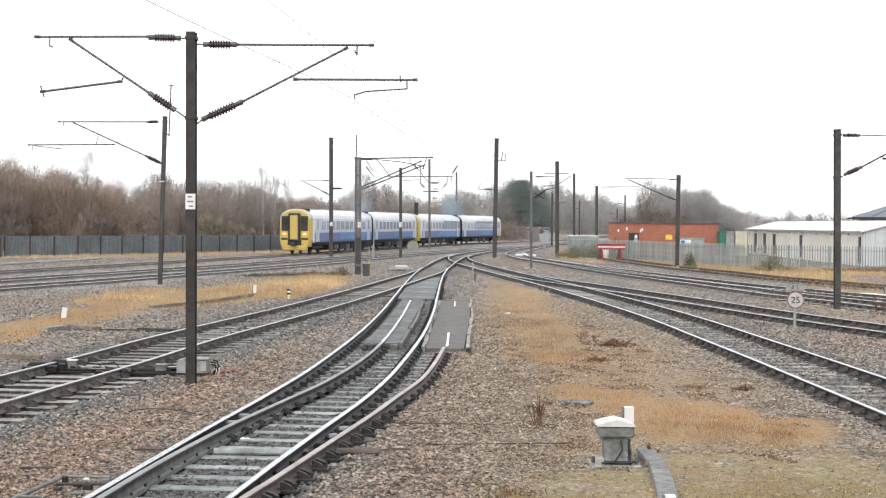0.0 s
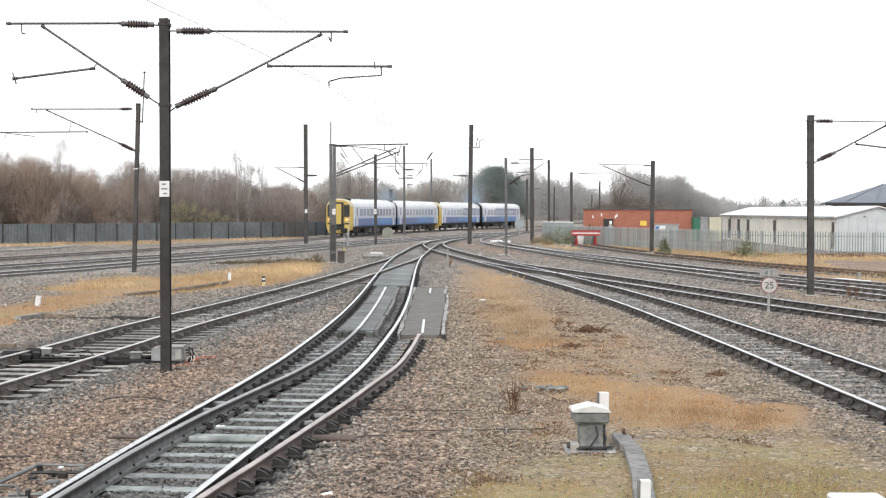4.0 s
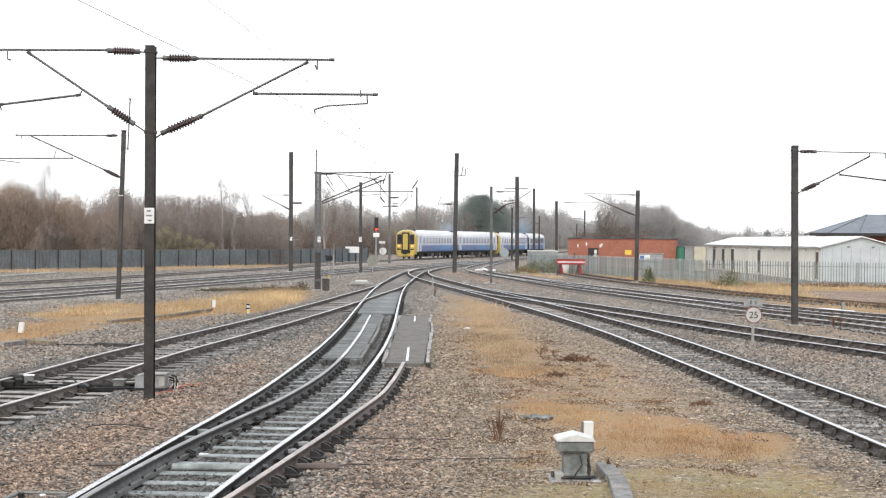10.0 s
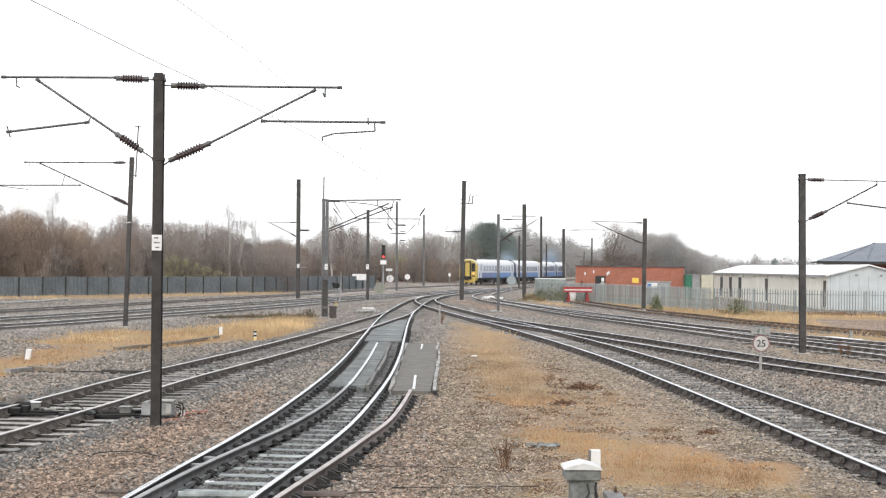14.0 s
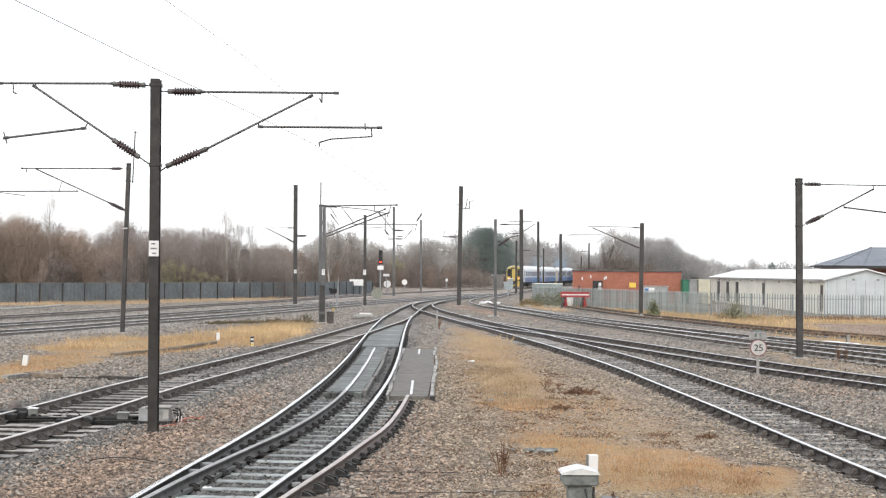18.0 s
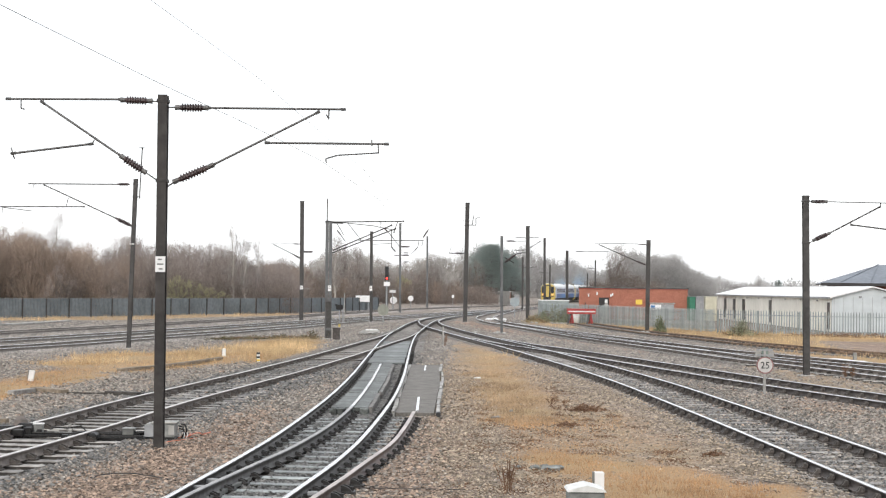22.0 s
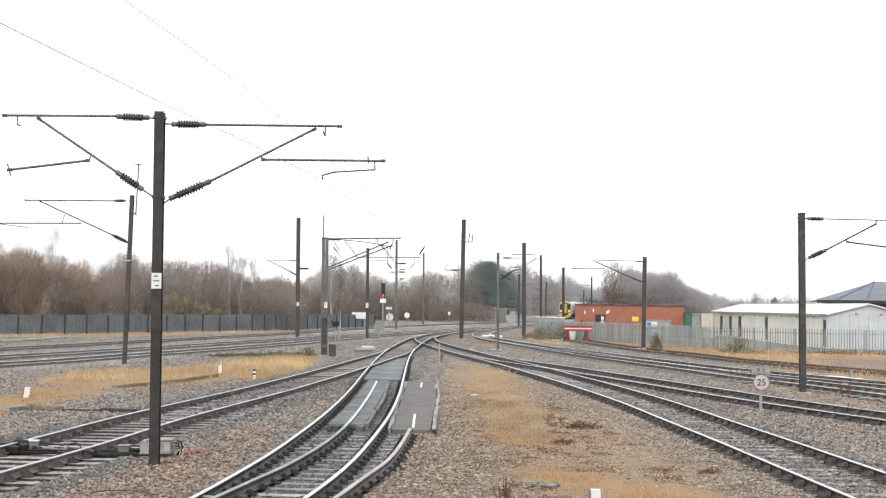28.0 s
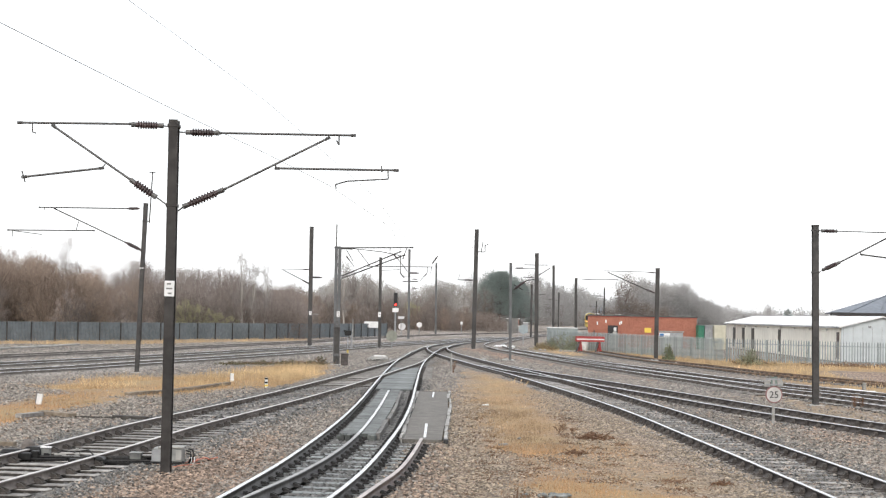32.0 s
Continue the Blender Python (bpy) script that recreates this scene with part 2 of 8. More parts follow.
STONE = mat("ballast_stone", (0.15, 0.133, 0.113), (0.33, 0.297, 0.258), 9, 0.8, 0, 0.2, 0.2, island=0.75)
STONE_FINE = mat("fine_brown_gravel", (0.185, 0.146, 0.106), (0.41, 0.335, 0.25), 9, 0.9, 0, 0.2, 0.2, island=0.65)
STONE_FAR = mat("distant_grey_ballast", (0.225, 0.204, 0.18), (0.365, 0.335, 0.30), 5, 0.85, 0, 0.2, 0.25, island=0.35)
STONE_FAR_DARK = mat("distant_dark_ballast", (0.125, 0.117, 0.107), (0.23, 0.215, 0.198), 5, 0.8, 0, 0.2, 0.25, island=0.35)
STONE_FAR_RED = mat("distant_rusty_ballast", (0.235, 0.168, 0.13), (0.37, 0.275, 0.222), 5, 0.85, 0, 0.2, 0.25, island=0.35)
STONE_RED = mat("rust_stained_ballast", (0.175, 0.125, 0.093), (0.36, 0.268, 0.201), 9, 0.8, 0, 0.2, 0.2, island=0.8)
WEED = mat("dead_weed_stems", (0.13, 0.072, 0.045), (0.25, 0.145, 0.085), 5, 0.9, 0, 0, 0.2, island=0.35)


# ---- mesh helpers ----
def part(name, bm, material, parent=None, label=""):
    me = bpy.data.meshes.new(name)
    bm.to_mesh(me)
    bm.free()
    for m in material if isinstance(material, (list, tuple)) else [material]:
        me.materials.append(m)
    ob = new(name, me)
    if parent:
        ob.parent = parent
    if label:
        tagged(ob, label)
    return ob


def share(name, data, parent, m):
    ob = new(name, data)
    ob.parent = parent
    ob.matrix_basis = m
    return ob


def thing(name, at, label, category, group="", turn=0.0):
    ob = new(name)
    ob.empty_display_size = 0.2
    ob.matrix_basis = pose(*at, 0, 0, turn)
    return tagged(ob, label, category, group)


def box(c, s, bevel=0.0, bm=None, turn=0.0):
    bm = bm or bmesh.new()
    x, y, z = c
    a, b, d = s[0] / 2, s[1] / 2, s[2] / 2
    r = Matrix.Rotation(radians(turn), 4, "Z")
    vs = [bm.verts.new(Vector(c) + r @ Vector((i, j, k))) for i in (-a, a) for j in (-b, b) for k in (-d, d)]
    fs = [bm.faces.new([vs[i] for i in f]) for f in
          ((0, 1, 3, 2), (4, 6, 7, 5), (0, 4, 5, 1), (2, 3, 7, 6), (0, 2, 6, 4), (1, 5, 7, 3))]
    if bevel:
        es = list({e for f in fs for e in f.edges})
        bmesh.ops.bevel(bm, geom=es, offset=bevel, segments=1, affect="EDGES", profile=0.5)
    return bm


def tube(p, q, r, n=8, bm=None, r2=None, caps=True):
    bm = bm or bmesh.new()
    p, q = Vector(p), Vector(q)
    d = (q - p).normalized()
    u = d.orthogonal().normalized()
    v = d.cross(u)
    rings = []
    for c, rad in ((p, r), (q, r if r2 is None else r2)):
        rings.append([bm.verts.new(c + (u * math.cos(2 * math.pi * i / n) + v * math.sin(2 * math.pi * i / n)) * rad) for i in range(n)])
    for i in range(n):
        bm.faces.new((rings[0][i], rings[0][(i + 1) % n], rings[1][(i + 1) % n], rings[1][i]))
    if caps:
        bm.faces.new(rings[0][::-1])
        bm.faces.new(rings[1])
    return bm


def polytube(points, r, n=8):
    """One continuous round tube along a line of points."""
    bm = bmesh.new()
    pts = [Vector(p) for p in points]
    u, rings = None, []
    for i, p in enumerate(pts):
        d = (pts[min(i + 1, len(pts) - 1)] - pts[max(i - 1, 0)]).normalized()
        u = d.orthogonal().normalized() if u is None else (u - d * u.dot(d)).normalized()
        w = d.cross(u)
        rings.append([bm.verts.new(p + (u * math.cos(6.28319 * a / n) + w * math.sin(6.28319 * a / n)) * r) for a in range(n)])
    for a, b in zip(rings[:-1], rings[1:]):
        for i in range(n):
            bm.faces.new((a[i], a[(i + 1) % n], b[(i + 1) % n], b[i]))
    bm.faces.new(rings[0][::-1])
    bm.faces.new(rings[-1])
    return bm


def prism(outline, y0, y1, bm=None):
    """Extrudes an (x, z) outline along y."""
    bm = bm or bmesh.new()
    a = [bm.verts.new((x, y0, z)) for x, z in outline]
    b = [bm.verts.new((x, y1, z)) for x, z in outline]
    n = len(outline)
    for i in range(n):
        bm.faces.new((a[i], a[(i + 1) % n], b[(i + 1) % n], b[i]))
    bm.faces.new(a[::-1])
    bm.faces.new(b)
    bmesh.ops.recalc_face_normals(bm, faces=bm.faces)
    return bm


def smooth_curve(points, step):
    """Even points and headings along a Catmull-Rom curve through (x, y) points."""
    p = [Vector(q) for q in points]
    p = [2 * p[0] - p[1]] + p + [2 * p[-1] - p[-2]]
    fine = []
    for i in range(1, len(p) - 2):
        for k in range(40):
            t = k / 40
            fine.append(0.5 * ((2 * p[i]) + (p[i + 1] - p[i - 1]) * t + (2 * p[i - 1] - 5 * p[i] + 4 * p[i + 1] - p[i + 2]) * t * t
                               + (3 * p[i] - p[i - 1] - 3 * p[i + 1] + p[i + 2]) * t ** 3))
    fine.append(p[-2])
    xy = np.array([tuple(q) for q in fine])
    s = np.concatenate([[0], np.cumsum(np.linalg.norm(np.diff(xy, axis=0), axis=1))])
    at = np.arange(0, s[-1], step)
    x, y = np.interp(at, s, xy[:, 0]), np.interp(at, s, xy[:, 1])
    heading = np.arctan2(np.gradient(x), np.gradient(y))
    return x, y, heading


def mesh_from(name, verts, faces, materials, parent=None, smooth=False):
    me = bpy.data.meshes.new(name)
    verts, faces = np.asarray(verts, dtype=np.float32), np.asarray(faces, dtype=np.int32)
    k = faces.shape[1]
    me.vertices.add(len(verts))
    me.vertices.foreach_set("co", verts.ravel())
    me.loops.add(faces.size)
    me.loops.foreach_set("vertex_index", faces.ravel())
    me.polygons.add(len(faces))
    me.polygons.foreach_set("loop_start", np.arange(0, faces.size, k, dtype=np.int32))
    for m in materials:
        me.materials.append(m)
    me.update(calc_edges=True)
    if smooth:
        me.polygons.foreach_set("use_smooth", np.ones(len(faces), dtype=bool))
    ob = new(name, me)
    if parent:
        ob.parent = parent
    return ob


# ---- lines of the tracks, in metres ----
T_MAIN = [(-4.6, -12), (-2.85, 9.5), (-2.515, 13.7), (-2.16, 18.3), (-1.82, 22.2), (-1.52, 26.6), (-1.19, 34.6), (-1.01, 43.6), (-0.93, 54.2), (-0.81, 68), (-0.6, 80),
          (-0.2, 92), (0.35, 105), (1.15, 118), (3.1, 135), (5.4, 148), (8.5, 164), (11.6, 178)]
C_LINE = [(-2.12, 12.2), (-1.965, 13.8), (-1.73, 16.2), (-1.49, 18.4), (-1.08, 22.2), (-0.775, 26.6)] + [(x + 0.7525, y) for x, y in T_MAIN[6:]]
B_LINE = [(-3.55, 9), (-3.36, 11.3), (-3.19, 13.2), (-3.06, 15.0), (-2.91, 16.6), (-2.66, 18.7), (-2.27, 21.3), (-1.87, 24.0), (-1.5, 27.9), (-1.27, 32.8), (-1.12, 40.9), (-1.06, 50.0)]
D_LINE = [(-3.85, -12), (-2.3, 9.5), (-2.05, 12.2), (-1.82, 13.9), (-1.66, 14.9), (-1.28, 17.5), (-0.93, 19.9), (-0.66, 22.0), (-0.33, 24.6), (-0.12, 27.6), (0.04, 30.9)]
T_LEFT = [(-11, -12), (-8.3, 9), (-7.6, 15), (-6.9, 21), (-6.2, 27), (-5.65, 33), (-4.75, 40), (-4.0, 46), (-2.83, 57), (-1.62, 70), (-0.9, 78), (-0.25, 90)]
T_RIGHT = [(7.2, -12), (7.0, 10), (6.85, 20), (6.78, 25.3), (6.73, 29), (6.62, 34), (6.45, 41), (6.0, 49), (5.42, 56.5), (4.62, 66), (3.8, 74), (2.55, 87), (1.65, 98), (1.25, 106), (1.2, 115), (1.75, 124)]
T_RIGHT2 = [(15.5, 20), (14, 26.5), (11.6, 36.2), (10.8, 39.4), (10.0, 43), (9.25, 47), (8.35, 52), (7.2, 58), (6.0, 64), (4.7, 70), (3.7, 77)]
T_LOOP = [(18.5, 30), (16.5, 39), (14.9, 47.7), (14.0, 52.5), (12.98, 57.1), (12.05, 64.2), (10.8, 72.6), (9.25, 84.5), (7.55, 102.8), (6.55, 112.5), (6.1, 124.6), (6.5, 134.5), (8.2, 150), (11.8, 178), (17.4, 210), (25, 246)]
T_LOOP2 = [(19.5, 44), (15.9, 55.8), (14.6, 60.3), (13.3, 65.2), (12.1, 72.3), (10.6, 81.2), (9.0, 92), (7.9, 101), (6.9, 110)]
T_SIDING = [(13.2, 115.5), (13.7, 105), (14.75, 91), (15.7, 85.3), (16.8, 76), (17.6, 72.5), (19.5, 65), (26, 45), (32, 30)]
T_A = [(-24.5, 27), (-17.2, 58), (-15.3, 64.5), (-13.4, 73), (-10.7, 84.2), (-8.0, 96.3), (-5.4, 111), (-1.5, 130), (3.6, 150), (8.9, 168)]
T_B = [(-28.5, 27), (-19.4, 65.4), (-17.4, 73.0), (-15.1, 82), (-12.0, 95), (-9.2, 107), (-3.6, 130), (3.0, 155), (9.5, 182)]
T_TRAIN = [(-41, 0), (-32.5, 35), (-22.5, 75.8), (-12.2, 122), (-5.4, 160), (-0.8, 182), (3.95, 200.5), (6.95, 211), (10.45, 221.5), (14.1, 232.8), (17.7, 245), (21.1, 258), (24.2, 272), (26.9, 285), (29.6, 299.6), (33.4, 320), (38.4, 345), (44.5, 372), (52, 402), (80, 500)]


# ---- ground: one sheet to the horizon ----
def inside(px, py, poly, soft):
    """0..1 mask of a polygon with soft edges."""
    poly = np.array(poly, float)
    d = np.full(px.shape, 1e9)
    odd = np.zeros(px.shape, bool)
    for (x0, y0), (x1, y1) in zip(poly, np.roll(poly, -1, axis=0)):
        ex, ey = x1 - x0, y1 - y0
        t = np.clip(((px - x0) * ex + (py - y0) * ey) / (ex * ex + ey * ey + 1e-9), 0, 1)
        d = np.minimum(d, np.hypot(px - x0 - t * ex, py - y0 - t * ey))
        cross = ((y0 > py) != (y1 > py)) & (px < ex * (py - y0) / (ey + 1e-12) + x0)
        odd ^= cross
    return np.clip(0.5 + np.where(odd, d, -d) / (2 * soft), 0, 1)


GRASS_AREAS = [  # outline, edge softness, strength
    ([(0.9, 18), (1.2, 34), (5.2, 36), (5.5, 17)], 0.8, 0.66),
    ([(1.0, 36), (1.1, 48), (1.7, 70), (2.4, 78), (4.7, 60), (4.3, 46), (4.2, 36), (3.9, 31), (2.7, 28), (1.0, 29)], 1.5, 0.92),
    ([(2.0, 26.6), (2.9, 24.6), (4.45, 23.2), (5.2, 22.2), (5.75, 20.9), (5.3, 19.2), (4.4, 18.4), (3.2, 18.5), (2.3, 19.0), (1.6, 21.5), (1.5, 24.5)], 0.6, 1.0),
    ([(-0.35, 14.0), (0.05, 15.3), (1.2, 15.9), (2.8, 16.1), (2.8, 11), (-1.0, 11)], 0.9, 0.78),
    ([(0.6, 17.0), (1.6, 18.3), (5.6, 18.6), (6.2, 11), (0.0, 11)], 0.9, 0.72),
    ([(-12.5, 36), (-9, 31.5), (-9.0, 37), (-8.6, 44), (-9.8, 50), (-11.4, 48)], 1.0, 0.9),
    ([(-14, 51), (-11, 45.5), (-8.2, 44.5), (-6.6, 49), (-5.2, 52), (-5.4, 60), (-9, 64), (-13, 58)], 1.8, 0.84),
    ([(-5.3, 52), (-3.9, 66), (-4.6, 80), (-8.2, 73), (-8.6, 62)], 0.8, 0.97),
    ([(-44, 92), (-21, 113), (-8, 148), (-14, 146), (-33, 112)], 1.0, 0.74),
    ([(12.4, 121), (13.3, 101), (15.5, 83), (16.3, 69), (16.8, 61.5), (18.2, 57), (24, 46), (40, 80), (29, 94), (21, 106), (14, 128)], 1.2, 0.95),
    ([(11.9, 56), (14.4, 57), (16.0, 47), (15.0, 40), (10.6, 41), (11.2, 48)], 0.9, 0.66),
    ([(8.3, 118), (10.5, 104), (12.6, 106), (12.4, 120), (10.5, 128)], 1.0, 0.7),
]
RUST_AREAS = [
    ([(-6.0, 11), (-3.6, 11), (-3.4, 18), (-2.7, 26), (-3.4, 33), (-4.1, 27), (-4.9, 20)], 0.7, 1.0),
    ([(-1.1, 11), (0.5, 11), (1.3, 24), (1.1, 33), (0.2, 31), (-0.8, 20)], 0.5, 0.75),
    ([(3.0, 122), (5.2, 96), (6.8, 86), (6.0, 108), (5.0, 121)], 0.8, 0.9),
    ([(0.3, 32), (5.0, 32), (5.2, 26), (0.8, 26)], 1.0, 0.55),
    ([(0.6, 52), (5.2, 52), (5.4, 32), (0.6, 32)], 1.0, 0.5),
    ([(0.2, 110), (1.0, 80), (4.0, 76), (1.6, 100)], 0.8, 0.5),
    ([(9.0, 34), (13.0, 34), (12.0, 40), (9.6, 40)], 0.8, 0.6),
    ([(2.2, 124), (5.6, 100), (8.8, 76), (10.4, 66), (9.2, 84), (7.0, 104), (5.6, 122)], 0.9, 1.0),
    ([(22.6, 84), (32, 84), (30, 66), (20.6, 67)], 1.0, 0.9),
]


def masks(px, py):
    w = 0.55 * np.sin(1.7 * px + 0.31 * py) + 0.5 * np.sin(0.83 * py - 1.1 * px + 2.0) + 0.35 * np.sin(3.1 * px + 1.9 * py)
    w = w + 0.45 * np.sin(4.7 * px - 2.3 * py) * np.sin(2.9 * py + 1.1 * px) + 0.3 * np.sin(7.9 * px + 3.7 * py)
    grass, rust = np.zeros(px.shape), np.full(px.shape, 0.12)
    for poly, soft, k in GRASS_AREAS:
        grass = np.maximum(grass, k * inside(px + 0.22 * w, py + 0.9 * w, poly, soft))
    grass *= 1 - inside(px, py, [(22.6, 84), (33, 84), (30, 66), (20.6, 67)], 0.8)
    for poly, soft, k in RUST_AREAS:
        rust = np.maximum(rust, k * inside(px + 0.15 * w, py + 0.7 * w, poly, soft))
    return grass, rust


def damp_mask(px, py):
    cx = np.interp(py, [p[1] for p in T_MAIN], [p[0] for p in T_MAIN])
    k = np.clip((px - cx + 0.98) / 0.25, 0, 1) * np.clip((cx + 1.35 - px) / 0.5, 0, 1) * np.clip((120 - py) / 30, 0, 1)
    for line, strength in ((T_RIGHT, 0.55), (T_RIGHT2, 0.5), (T_LOOP, 0.4), (T_LOOP2, 0.3), (T_LEFT, 0.75)):
        cx = np.interp(py, [p[1] for p in line] if line[0][1] < line[-1][1] else [p[1] for p in line][::-1], [p[0] for p in line] if line[0][1] < line[-1][1] else [p[0] for p in line][::-1])
        wide = 2.6 if line is T_LEFT else np.where(px < cx, 1.35, 2.3) if line is T_RIGHT else 2.3
        k = np.maximum(k, strength * np.clip((wide - np.abs(px - cx)) / (wide * 0.5), 0, 1) * (py > line[0][1]) * (py < line[-1][1]))
    return k


def along(px, py, line, half, soft):
    line = sorted(line, key=lambda p: p[1])
    cx = np.interp(py, [p[1] for p in line], [p[0] for p in line])
    return np.clip((half - np.abs(px - cx)) / soft, 0, 1) * (py > line[0][1]) * (py < line[-1][1])


LIFT = 0.04


def bed_depth(px, py):
    """The ballast lies lower between the sleepers of the old tracks and is heaped up round the others."""
    k = np.maximum(0.4 * along(px, py, T_MAIN, 1.35, 0.4), 1.5 * along(px, py, T_LEFT, 1.5, 0.45) * np.clip((37 - py) / 6, 0, 1))
    heap, shoulder = np.zeros(np.shape(px)), np.zeros(np.shape(px))
    for line in (T_LOOP, T_LOOP2, T_SIDING):
        heap = np.maximum(heap, along(px, py, line, 1.9, 0.7))
    heap = np.maximum(heap, 1.4 * along(px, py, T_LEFT, 2.0, 0.7) * np.clip((py - 35) / 7, 0, 1))
    for line in (T_RIGHT, T_RIGHT2):
        shoulder = np.maximum(shoulder, along(px, py, line, 2.2, 0.7) - along(px, py, line, 1.35, 0.45))
    return 0.055 * k * np.clip((60 - py) / 10, 0, 1) - LIFT * heap - 0.05 * np.maximum(shoulder, 0)


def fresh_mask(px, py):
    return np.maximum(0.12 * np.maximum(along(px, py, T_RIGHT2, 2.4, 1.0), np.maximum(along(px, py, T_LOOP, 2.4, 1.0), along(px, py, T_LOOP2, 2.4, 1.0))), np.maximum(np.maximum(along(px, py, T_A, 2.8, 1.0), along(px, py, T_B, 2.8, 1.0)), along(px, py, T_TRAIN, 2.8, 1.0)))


MOSS = [(-0.6, 13.4), (-0.2, 15.2), (0.2, 16.2), (1.0, 18.4), (3.0, 18.2), (5.6, 17.6), (6.2, 10.5), (-1.1, 10.5)]


def ground_material():
    m = bpy.data.materials.new("ballast_and_dry_grass")
    m.use_nodes = True
    n, l = m.node_tree.nodes, m.node_tree.links
    b = n["Principled BSDF"]
    b.inputs["Roughness"].default_value = 0.9
    b.inputs["Specular IOR Level"].default_value = 0.3
    tc = n.new("ShaderNodeTexCoord")

    def noise_tex(scale, detail=5.0, rough=0.6):
        t = n.new("ShaderNodeTexNoise")
        t.inputs["Scale"].default_value, t.inputs["Detail"].default_value, t.inputs["Roughness"].default_value = scale, detail, rough
        l.new(tc.outputs["Object"], t.inputs["Vector"])
        return t

    def mix(kind, fac, a, c):
        x = n.new("ShaderNodeMix")
        x.data_type, x.blend_type = "RGBA", kind
        for sock, v in ((x.inputs[0], fac), (x.inputs[6], a), (x.inputs[7], c)):
            if isinstance(v, (int, float)):
                sock.default_value = v
            elif isinstance(v, tuple):
                sock.default_value = (*v, 1)
            else:
                l.new(v, sock)
        return x.outputs[2]

    def ramp(src, stops):
        r = n.new("ShaderNodeValToRGB")
        els = r.color_ramp.elements
        while len(els) < len(stops):
            els.new(0.5)
        for e, (p, c) in zip(els, stops):
            e.position, e.color = p, (*c, 1)
        l.new(src, r.inputs["Fac"])
        return r.outputs["Color"]

    cell = n.new("ShaderNodeTexVoronoi")
    cell.inputs["Scale"].default_value = 19.0
    l.new(tc.outputs["Object"], cell.inputs["Vector"])
    sep = n.new("ShaderNodeSeparateColor")
    l.new(cell.outputs["Color"], sep.inputs["Color"])
    grey = ramp(sep.outputs[0], [(0.0, (0.08, 0.072, 0.064)), (0.4, (0.19, 0.171, 0.151)), (0.8, (0.31, 0.281, 0.25)), (1.0, (0.54, 0.50, 0.46))])
    red = ramp(sep.outputs[0], [(0.0, (0.115, 0.077, 0.059)), (0.4, (0.238, 0.165, 0.124)), (0.8, (0.345, 0.255, 0.198)), (1.0, (0.47, 0.385, 0.32))])
    rust = n.new("ShaderNodeAttribute")
    rust.attribute_name = "rust"
    grass = n.new("ShaderNodeAttribute")
    grass.attribute_name = "grass"
    stones = mix("MIX", rust.outputs["Fac"], grey, red)
    damp = n.new("ShaderNodeAttribute")
    damp.attribute_name = "damp"
    wet = ramp(sep.outputs[0], [(0.0, (0.04, 0.039, 0.037)), (0.5, (0.09, 0.088, 0.083)), (1.0, (0.19, 0.186, 0.175))])
    stones = mix("MIX", damp.outputs["Fac"], stones, wet)
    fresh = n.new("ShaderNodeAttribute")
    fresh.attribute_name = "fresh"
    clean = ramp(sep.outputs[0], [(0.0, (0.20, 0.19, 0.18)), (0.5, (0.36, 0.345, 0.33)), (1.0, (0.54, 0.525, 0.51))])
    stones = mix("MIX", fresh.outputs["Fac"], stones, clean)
    # Darkens each cell's rim: shade between stones put into the colour.
    gap = ramp(cell.outputs["Distance"], [(0.0, (1.0, 1.0, 1.0)), (0.55, (0.9, 0.9, 0.9)), (1.0, (0.42, 0.42, 0.42))])
    stones = mix("MULTIPLY", 0.85, stones, gap)
    patches = noise_tex(0.5, 6)
    stones = mix("MULTIPLY", 1.0, stones, ramp(patches.outputs["Fac"], [(0.3, (0.78, 0.78, 0.78)), (0.7, (1.33, 1.29, 1.25))]))
    grit = noise_tex(4.5, 8, 0.75)
    stones = mix("MULTIPLY", 1.0, stones, ramp(grit.outputs["Fac"], [(0.3, (0.48, 0.48, 0.48)), (0.5, (1.0, 1.0, 1.0)), (0.7, (1.52, 1.5, 1.48))]))
    silt = noise_tex(0.22, 6, 0.65)
    stones = mix("MIX", ramp(silt.outputs["Fac"], [(0.45, (0, 0, 0)), (0.7, (0.45, 0.45, 0.45))]), stones, (0.235, 0.185, 0.14))
    fine = noise_tex(26, 6, 0.7)
    straw = ramp(fine.outputs["Fac"], [(0.25, (0.145, 0.10, 0.059)), (0.5, (0.34, 0.222, 0.12)), (0.75, (0.535, 0.37, 0.205))])
    hue = noise_tex(0.35, 4)
    straw = mix("MIX", ramp(hue.outputs["Fac"], [(0.4, (0, 0, 0)), (0.65, (0.55, 0.55, 0.55))]), straw, (0.36, 0.285, 0.15))
    moss = n.new("ShaderNodeAttribute")
    moss.attribute_name = "moss"
    olive = ramp(fine.outputs["Fac"], [(0.25, (0.15, 0.108, 0.057)), (0.5, (0.31, 0.262, 0.122)), (0.75, (0.45, 0.40, 0.21))])
    straw = mix("MIX", mix("MULTIPLY", 1.0, moss.outputs["Color"], ramp(patches.outputs["Fac"], [(0.38, (0.2, 0.2, 0.2)), (0.55, (1.0, 1.0, 1.0))])), straw, olive)
    edge = noise_tex(1.6, 9, 0.75)
    add = n.new("ShaderNodeMath")
    add.operation = "ADD"
    l.new(grass.outputs["Fac"], add.inputs[0])
    l.new(edge.outputs["Fac"], add.inputs[1])
    cover = n.new("ShaderNodeMapRange")
    cover.inputs["From Min"].default_value, cover.inputs["From Max"].default_value = 0.95, 1.4
    l.new(add.outputs[0], cover.inputs["Value"])
    l.new(mix("MIX", cover.outputs["Result"], stones, straw), b.inputs["Base Color"])
    bp = n.new("ShaderNodeBump")
